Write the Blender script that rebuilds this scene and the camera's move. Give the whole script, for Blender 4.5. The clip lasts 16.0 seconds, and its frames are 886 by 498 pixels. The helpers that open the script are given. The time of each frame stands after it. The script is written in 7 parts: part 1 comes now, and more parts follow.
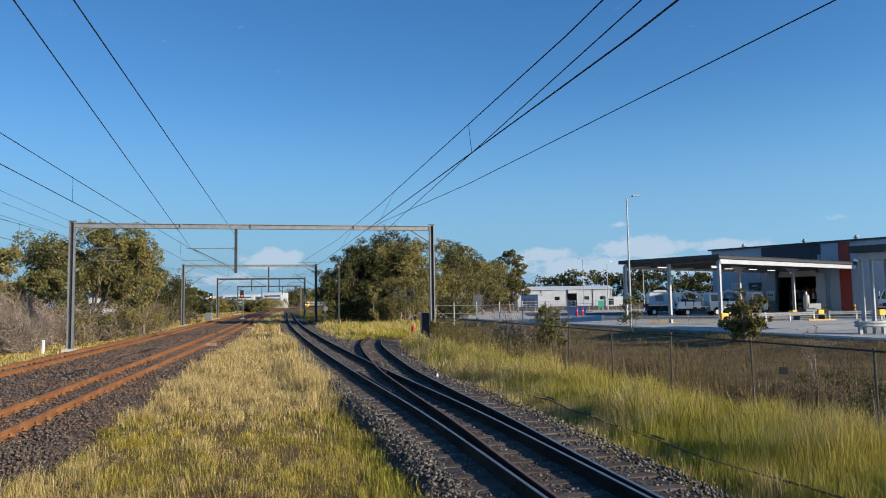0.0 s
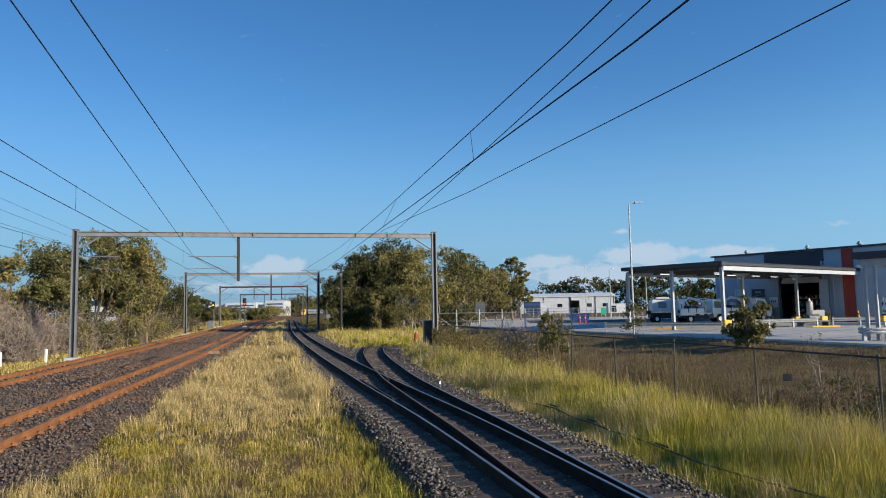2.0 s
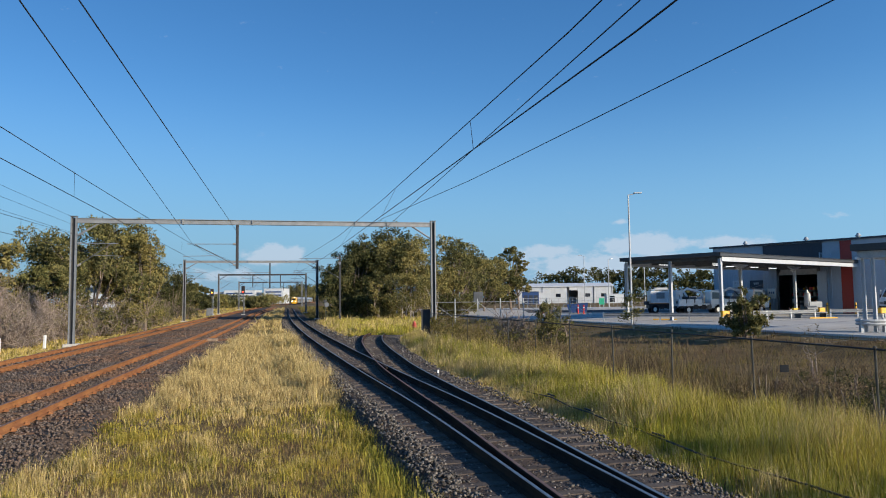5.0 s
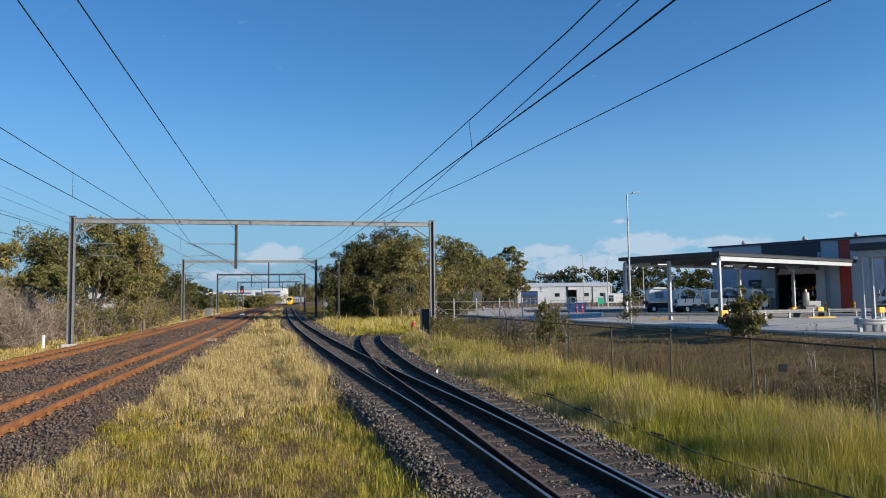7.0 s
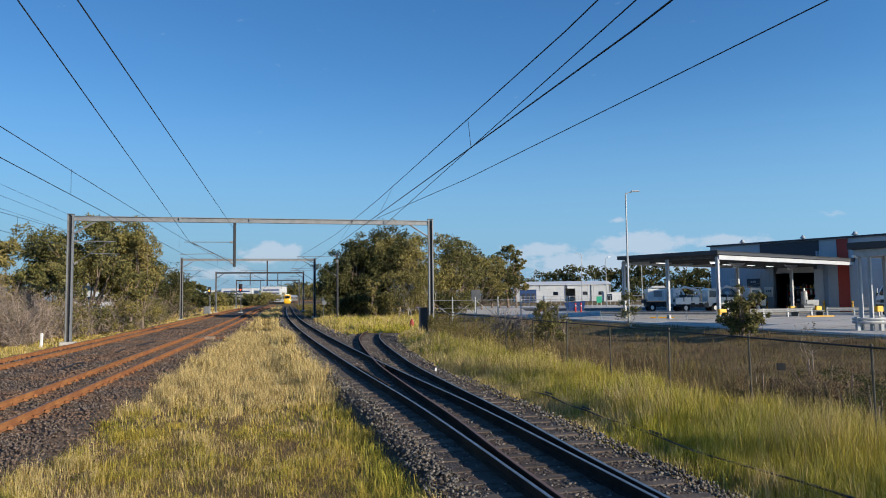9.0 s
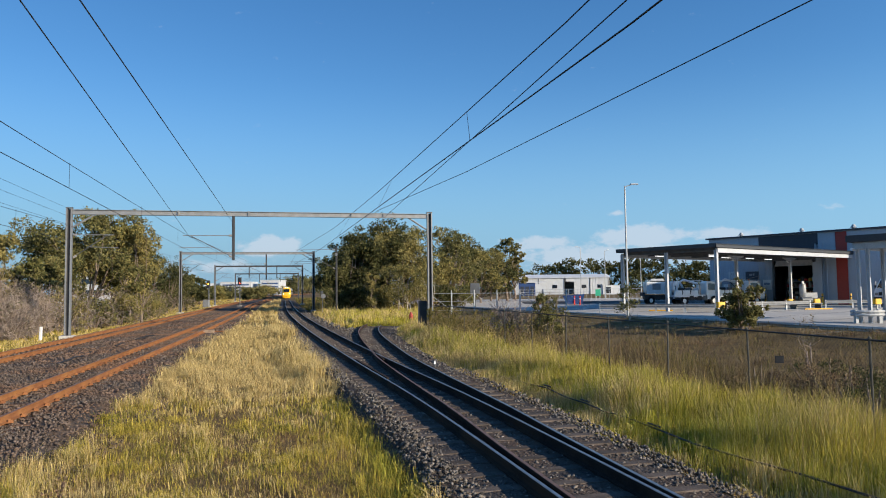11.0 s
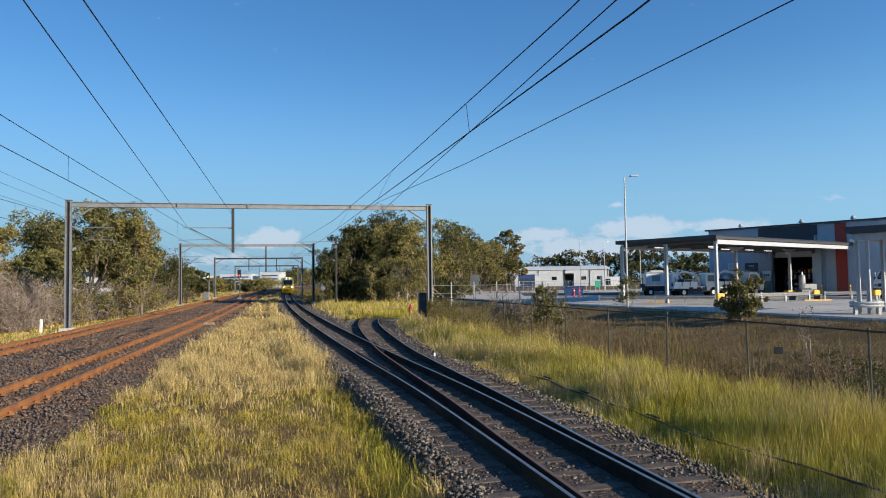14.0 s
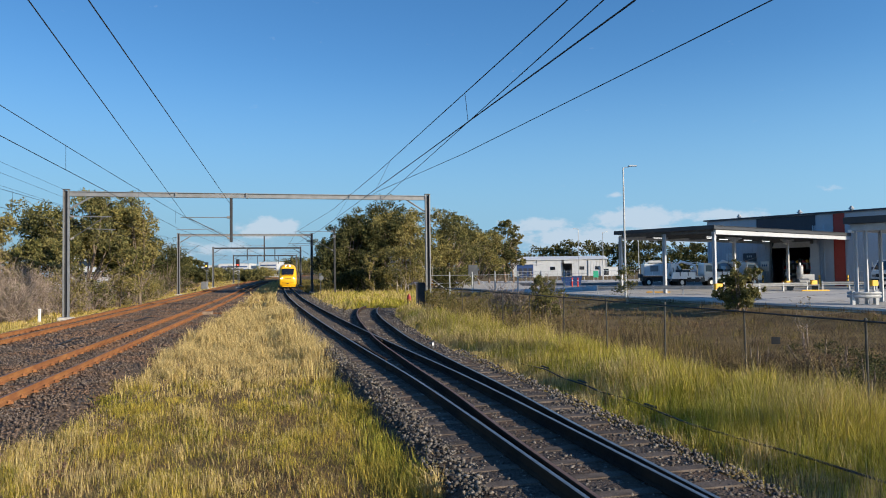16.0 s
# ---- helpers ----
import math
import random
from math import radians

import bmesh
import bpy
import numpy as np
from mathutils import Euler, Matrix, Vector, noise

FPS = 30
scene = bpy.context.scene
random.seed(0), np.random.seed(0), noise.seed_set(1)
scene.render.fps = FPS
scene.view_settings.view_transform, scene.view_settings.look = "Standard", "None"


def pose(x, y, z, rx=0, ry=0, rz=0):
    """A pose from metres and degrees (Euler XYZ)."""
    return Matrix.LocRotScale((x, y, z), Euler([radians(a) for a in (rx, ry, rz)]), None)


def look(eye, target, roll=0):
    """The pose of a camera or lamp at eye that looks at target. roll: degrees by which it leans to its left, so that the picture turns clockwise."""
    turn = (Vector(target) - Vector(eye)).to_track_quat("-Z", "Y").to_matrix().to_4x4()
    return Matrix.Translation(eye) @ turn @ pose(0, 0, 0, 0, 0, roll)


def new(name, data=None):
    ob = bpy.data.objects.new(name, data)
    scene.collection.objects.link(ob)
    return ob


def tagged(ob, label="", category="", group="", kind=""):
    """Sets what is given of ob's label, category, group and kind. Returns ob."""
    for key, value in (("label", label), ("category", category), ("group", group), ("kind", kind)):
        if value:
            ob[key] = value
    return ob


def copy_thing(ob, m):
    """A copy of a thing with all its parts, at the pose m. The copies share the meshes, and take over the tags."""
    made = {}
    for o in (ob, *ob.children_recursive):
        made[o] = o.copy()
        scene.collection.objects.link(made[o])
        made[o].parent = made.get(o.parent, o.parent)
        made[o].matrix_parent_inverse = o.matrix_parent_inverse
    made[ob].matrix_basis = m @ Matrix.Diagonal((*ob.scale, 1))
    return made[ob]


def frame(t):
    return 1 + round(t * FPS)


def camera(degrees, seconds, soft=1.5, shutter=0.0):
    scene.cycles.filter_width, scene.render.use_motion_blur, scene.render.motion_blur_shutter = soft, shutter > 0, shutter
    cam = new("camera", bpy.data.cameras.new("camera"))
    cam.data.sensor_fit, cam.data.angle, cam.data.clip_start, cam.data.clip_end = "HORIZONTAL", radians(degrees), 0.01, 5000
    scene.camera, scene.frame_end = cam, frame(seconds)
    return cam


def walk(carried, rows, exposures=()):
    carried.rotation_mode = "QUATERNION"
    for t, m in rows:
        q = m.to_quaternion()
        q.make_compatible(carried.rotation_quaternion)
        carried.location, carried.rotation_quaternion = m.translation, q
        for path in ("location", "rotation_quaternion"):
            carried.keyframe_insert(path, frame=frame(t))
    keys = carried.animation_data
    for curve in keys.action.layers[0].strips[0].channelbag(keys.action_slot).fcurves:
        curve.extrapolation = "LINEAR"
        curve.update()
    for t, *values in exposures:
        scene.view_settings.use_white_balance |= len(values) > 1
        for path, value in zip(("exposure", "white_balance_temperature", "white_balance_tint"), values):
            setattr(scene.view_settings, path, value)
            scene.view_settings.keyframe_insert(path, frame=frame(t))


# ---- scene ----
cam = camera(65, 16.0, soft=1.0)
EYE = 2.30  # eye above the rail heads, which are z = 0

# seconds, turn to the right, tilt up, lean (degrees): a hand-held camera on one spot
TURNS = (
    (0.0, -0.310, 4.309, -0.916),
    (0.5, -0.402, 4.878, -0.991),
    (1.0, -0.428, 5.349, -1.107),
    (1.5, -0.455, 5.430, -1.086),
    (2.0, -0.490, 4.925, -1.078),
    (2.5, -0.473, 5.017, -0.863),
    (3.0, -0.478, 5.124, -0.750),
    (3.5, -0.472, 4.467, -0.647),
    (4.0, -0.447, 4.152, -0.689),
    (6.5, -0.366, 3.993, -0.680),
    (7.0, -0.321, 4.000, -0.738),
    (7.5, -0.296, 3.900, -0.718),
    (8.0, -0.293, 4.017, -0.702),
    (8.5, -0.268, 4.107, -0.671),
    (9.0, -0.213, 3.874, -0.669),
    (11.5, -0.129, 3.288, -0.729),
    (12.0, -0.133, 3.270, -0.710),
    (12.5, -0.152, 3.292, -0.698),
    (13.0, -0.151, 3.194, -0.783),
    (13.5, -0.157, 2.911, -0.875),
    (14.0, -0.115, 2.649, -0.828),
    (14.5, -0.075, 2.673, -0.725),
    (15.0, -0.042, 2.272, -0.725),
    (15.5, -0.016, 2.018, -0.754),
    (16.0, 0.000, 1.816, -0.751),
)
walk(cam, [(t, pose(0, 0, EYE, 90 + up, 0, -turn) @ pose(0, 0, 0, 0, 0, lean)) for t, turn, up, lean in TURNS],
     exposures=[(0.0, 0.36, 6280, 10), (9.2, 0.36, 6300, 10), (11.3, 0.47, 6500, 10), (16.0, 0.47, 6500, 10)])

# ---- light ----
SUN_AZ, SUN_EL = 125, 18  # clockwise from +y, and height, in degrees
world = bpy.data.worlds.new("world")
scene.world = world
world.use_nodes = True
wn, wl = world.node_tree.nodes, world.node_tree.links
sky = wn.new("ShaderNodeTexSky")
sky.sky_type, sky.sun_disc = "NISHITA", False
sky.sun_elevation, sky.sun_rotation = radians(SUN_EL), radians(SUN_AZ)
sky.air_density, sky.dust_density, sky.ozone_density = 1.0, 0.0, 2.2
back = wn["Background"]
back.inputs["Strength"].default_value = 0.095
# fair-weather cumulus low over the horizon
tc = wn.new("ShaderNodeTexCoord")
sep = wn.new("ShaderNodeSeparateXYZ")
wl.new(tc.outputs["Generated"], sep.inputs[0])


def sky_math(op, a, b):
    node = wn.new("ShaderNodeMath")
    node.operation = op
    for k, v in enumerate((a, b)):
        if isinstance(v, (int, float)):
            node.inputs[k].default_value = v
        else:
            wl.new(v, node.inputs[k])
    return node.outputs[0]


stretch = wn.new("ShaderNodeMapping")
stretch.inputs["Scale"].default_value = (1.0, 1.0, 1.9)
wl.new(tc.outputs["Generated"], stretch.inputs[0])
puffs = wn.new("ShaderNodeTexNoise")
puffs.inputs["Scale"].default_value, puffs.inputs["Detail"].default_value = 34.0, 7.0
puffs.inputs["Roughness"].default_value = 0.6
wl.new(stretch.outputs[0], puffs.inputs["Vector"])
bearing = sky_math("ARCTAN2", sep.outputs["X"], sep.outputs["Y"])
# bearing, height, half width, half height of each cloud (degrees), and how dense it is
CLOUDS = ((-14.0, 3.6, 3.2, 1.25, 1.0), (-18.5, 2.0, 8.0, 1.1, 0.45), (-4.0, 2.2, 6.0, 1.2, 0.5), (8.0, 3.7, 4.5, 1.0, 0.75), (15.5, 4.0, 5.5, 1.3, 0.9), (22.5, 3.9, 4.5, 1.0, 0.75),
          (13.0, 2.4, 14.0, 1.7, 0.8), (14.0, 5.9, 1.3, 0.42, 0.5), (6.0, 7.9, 1.4, 0.45, 0.22), (29.5, 5.6, 1.6, 0.5, 0.35), (48.0, 4.0, 9.0, 1.6, 0.8), (-46.0, 3.5, 9.0, 1.4, 0.7),
          (90.0, 4.5, 16.0, 2.0, 0.7), (-95.0, 4.0, 14.0, 1.8, 0.7), (150.0, 5.0, 18.0, 2.0, 0.6))
cover = 0.0
for c_az, c_el, c_w, c_h, c_d in CLOUDS:
    across = sky_math("DIVIDE", sky_math("SUBTRACT", bearing, radians(c_az)), radians(c_w))
    over = sky_math("DIVIDE", sky_math("SUBTRACT", sep.outputs["Z"], math.sin(radians(c_el))), radians(c_h))
    away = sky_math("SQRT", sky_math("ADD", sky_math("MULTIPLY", across, across), sky_math("MULTIPLY", over, over)), 0.0)
    cover = sky_math("MAXIMUM", sky_math("MULTIPLY", sky_math("SUBTRACT", 1.0, away), c_d), cover)
thick = wn.new("ShaderNodeMath")
thick.operation = "MULTIPLY_ADD"
thick.inputs[1].default_value = 0.85
wl.new(cover, thick.inputs[0])
wl.new(puffs.outputs["Fac"], thick.inputs[2])
edge = wn.new("ShaderNodeMapRange")
edge.interpolation_type = "SMOOTHSTEP"
edge.inputs["From Min"].default_value, edge.inputs["From Max"].default_value = 0.66, 0.94
edge.inputs["To Max"].default_value = 0.62
wl.new(thick.outputs[0], edge.inputs["Value"])
blend = wn.new("ShaderNodeMixRGB")
blend.inputs["Color2"].default_value = (5.0, 5.5, 6.2, 1)
wl.new(edge.outputs[0], blend.inputs["Fac"])
deep = wn.new("ShaderNodeHueSaturation")
deep.inputs["Saturation"].default_value = 1.24
wl.new(sky.outputs[0], deep.inputs["Color"])
tint = wn.new("ShaderNodeMixRGB")
tint.blend_type, tint.inputs["Fac"].default_value = "MULTIPLY", 1.0
tint.inputs["Color2"].default_value = (0.80, 0.97, 1.13, 1)
wl.new(deep.outputs[0], tint.inputs["Color1"])
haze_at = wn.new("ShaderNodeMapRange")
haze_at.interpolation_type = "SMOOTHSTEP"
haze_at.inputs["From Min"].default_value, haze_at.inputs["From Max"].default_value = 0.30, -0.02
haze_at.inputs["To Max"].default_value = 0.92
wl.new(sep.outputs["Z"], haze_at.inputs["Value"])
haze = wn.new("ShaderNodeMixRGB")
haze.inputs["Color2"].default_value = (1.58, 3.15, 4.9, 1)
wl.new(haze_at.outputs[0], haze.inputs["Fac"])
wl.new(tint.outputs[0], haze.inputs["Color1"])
# the sky brightens towards the sun
sunward = sky_math("ADD", sky_math("MULTIPLY", sep.outputs["X"], math.sin(radians(SUN_AZ))), sky_math("MULTIPLY", sep.outputs["Y"], math.cos(radians(SUN_AZ))))
glow_by = sky_math("ADD", sky_math("MULTIPLY", sunward, 0.32), 1.21)
bright = wn.new("ShaderNodeVectorMath")
bright.operation = "SCALE"
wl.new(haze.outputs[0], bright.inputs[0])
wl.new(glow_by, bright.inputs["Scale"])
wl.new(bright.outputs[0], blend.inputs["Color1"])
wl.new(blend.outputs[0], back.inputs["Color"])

lamp = bpy.data.lights.new("sun", "SUN")
lamp.energy, lamp.angle, lamp.color = 5.0, radians(0.5), (1.0, 0.87, 0.67)
az, el = radians(SUN_AZ), radians(SUN_EL)
sun_way = Vector((math.sin(az) * math.cos(el), math.cos(az) * math.cos(el), math.sin(el)))
sun = new("sun", lamp)
sun.matrix_world = look(sun_way * 100, (0, 0, 0))

# ---- materials ----
def material(name, colour, second=None, rough=0.7, metal=0.0, scale=3.0, fine=40.0, mix=0.5, bump=0.2, depth=0.01,
             object_random=0.0, island_random=0.0, third=None, third_scale=0.4, third_amount=0.6, emit=None, coat=0.0):
    """A surface that varies at two scales, with fine relief."""
    m = bpy.data.materials.new(name)
    m.use_nodes = True
    n, l = m.node_tree.nodes, m.node_tree.links
    p = n["Principled BSDF"]
    p.inputs["Roughness"].default_value, p.inputs["Metallic"].default_value = rough, metal
    p.inputs["Coat Weight"].default_value = coat
    p.inputs["Specular IOR Level"].default_value = 0.12 if rough >= 0.85 else 0.5
    geo = n.new("ShaderNodeNewGeometry")
    a = n.new("ShaderNodeTexNoise")
    a.inputs["Scale"].default_value, a.inputs["Detail"].default_value = scale, 5.0
    b = n.new("ShaderNodeTexNoise")
    b.inputs["Scale"].default_value, b.inputs["Detail"].default_value = fine, 4.0
    tco = n.new("ShaderNodeTexCoord")
    for t in (a, b):
        l.new(tco.outputs["Object"], t.inputs["Vector"])
    both = n.new("ShaderNodeMath")
    both.operation = "ADD"
    l.new(a.outputs["Fac"], both.inputs[0])
    l.new(b.outputs["Fac"], both.inputs[1])
    ramp = n.new("ShaderNodeMapRange")
    ramp.inputs["From Min"].default_value, ramp.inputs["From Max"].default_value = 1.0 - 0.3 * mix - 0.1, 1.0 + 0.3 * mix
    l.new(both.outputs[0], ramp.inputs["Value"])
    mixer = n.new("ShaderNodeMixRGB")
    second = second or tuple(c * 0.75 for c in colour)
    mixer.inputs["Color1"].default_value, mixer.inputs["Color2"].default_value = (*colour, 1), (*second, 1)
    l.new(ramp.outputs[0], mixer.inputs["Fac"])
    out = mixer.outputs[0]
    if third:
        c = n.new("ShaderNodeTexNoise")
        c.inputs["Scale"].default_value, c.inputs["Detail"].default_value = third_scale, 3.0
        l.new(geo.outputs["Position"], c.inputs["Vector"])
        r3 = n.new("ShaderNodeMapRange")
        r3.inputs["From Min"].default_value, r3.inputs["From Max"].default_value = 0.42, 0.62
        r3.inputs["To Max"].default_value = third_amount
        l.new(c.outputs["Fac"], r3.inputs["Value"])
        m3 = n.new("ShaderNodeMixRGB")
        m3.inputs["Color2"].default_value = (*third, 1)
        l.new(r3.outputs[0], m3.inputs["Fac"])
        l.new(out, m3.inputs["Color1"])
        out = m3.outputs[0]
    for amount, node, socket in ((object_random, "ShaderNodeObjectInfo", "Random"), (island_random, "ShaderNodeNewGeometry", "Random Per Island")):
        if amount:
            r = n.new(node)
            v = n.new("ShaderNodeMapRange")
            v.inputs["To Min"].default_value, v.inputs["To Max"].default_value = 1 - amount, 1 + amount
            l.new(r.outputs[socket], v.inputs["Value"])
            hsv = n.new("ShaderNodeHueSaturation")
            l.new(out, hsv.inputs["Color"])
            l.new(v.outputs[0], hsv.inputs["Value"])
            out = hsv.outputs[0]
    l.new(out, p.inputs["Base Color"])
    if bump:
        bp = n.new("ShaderNodeBump")
        bp.inputs["Strength"].default_value, bp.inputs["Distance"].default_value = bump, depth
        l.new(b.outputs["Fac"], bp.inputs["Height"])
        l.new(bp.outputs[0], p.inputs["Normal"])
    if emit:
        p.inputs["Emission Color"].default_value, p.inputs["Emission Strength"].default_value = (*emit[0], 1), emit[1]
    return m


def leaf_material(name, dark, light, dry=None, dry_scale=0.3, dry_amount=0.5, glow=0.20, vary=0.45):
    """Leaves and blades: each one its own shade, drifts of dry ones, and light through them."""
    m = bpy.data.materials.new(name)
    m.use_nodes = True
    n, l = m.node_tree.nodes, m.node_tree.links
    p = n["Principled BSDF"]
    p.inputs["Roughness"].default_value = 0.7
    p.inputs["Specular IOR Level"].default_value = 0.10
    geo = n.new("ShaderNodeNewGeometry")
    mixer = n.new("ShaderNodeMixRGB")
    mixer.inputs["Color1"].default_value, mixer.inputs["Color2"].default_value = (*dark, 1), (*light, 1)
    l.new(geo.outputs["Random Per Island"], mixer.inputs["Fac"])
    out = mixer.outputs[0]
    if dry:
        c = n.new("ShaderNodeTexNoise")
        c.inputs["Scale"].default_value, c.inputs["Detail"].default_value = dry_scale, 4.0
        l.new(geo.outputs["Position"], c.inputs["Vector"])
        add = n.new("ShaderNodeMath")
        add.operation = "MULTIPLY_ADD"
        add.inputs[1].default_value = vary
        l.new(geo.outputs["Random Per Island"], add.inputs[0])
        l.new(c.outputs["Fac"], add.inputs[2])
        r3 = n.new("ShaderNodeMapRange")
        r3.inputs["From Min"].default_value, r3.inputs["From Max"].default_value = 0.52, 0.85
        r3.inputs["To Max"].default_value = dry_amount
        l.new(add.outputs[0], r3.inputs["Value"])
        m3 = n.new("ShaderNodeMixRGB")
        m3.inputs["Color2"].default_value = (*dry, 1)
        l.new(r3.outputs[0], m3.inputs["Fac"])
        l.new(out, m3.inputs["Color1"])
        out = m3.outputs[0]
    l.new(out, p.inputs["Base Color"])
    tr = n.new("ShaderNodeBsdfTranslucent")
    l.new(out, tr.inputs["Color"])
    add = n.new("ShaderNodeMixShader")
    add.inputs[0].default_value = glow
    l.new(p.outputs[0], add.inputs[1])
    l.new(tr.outputs[0], add.inputs[2])
    l.new(add.outputs[0], n["Material Output"].inputs["Surface"])
    return m


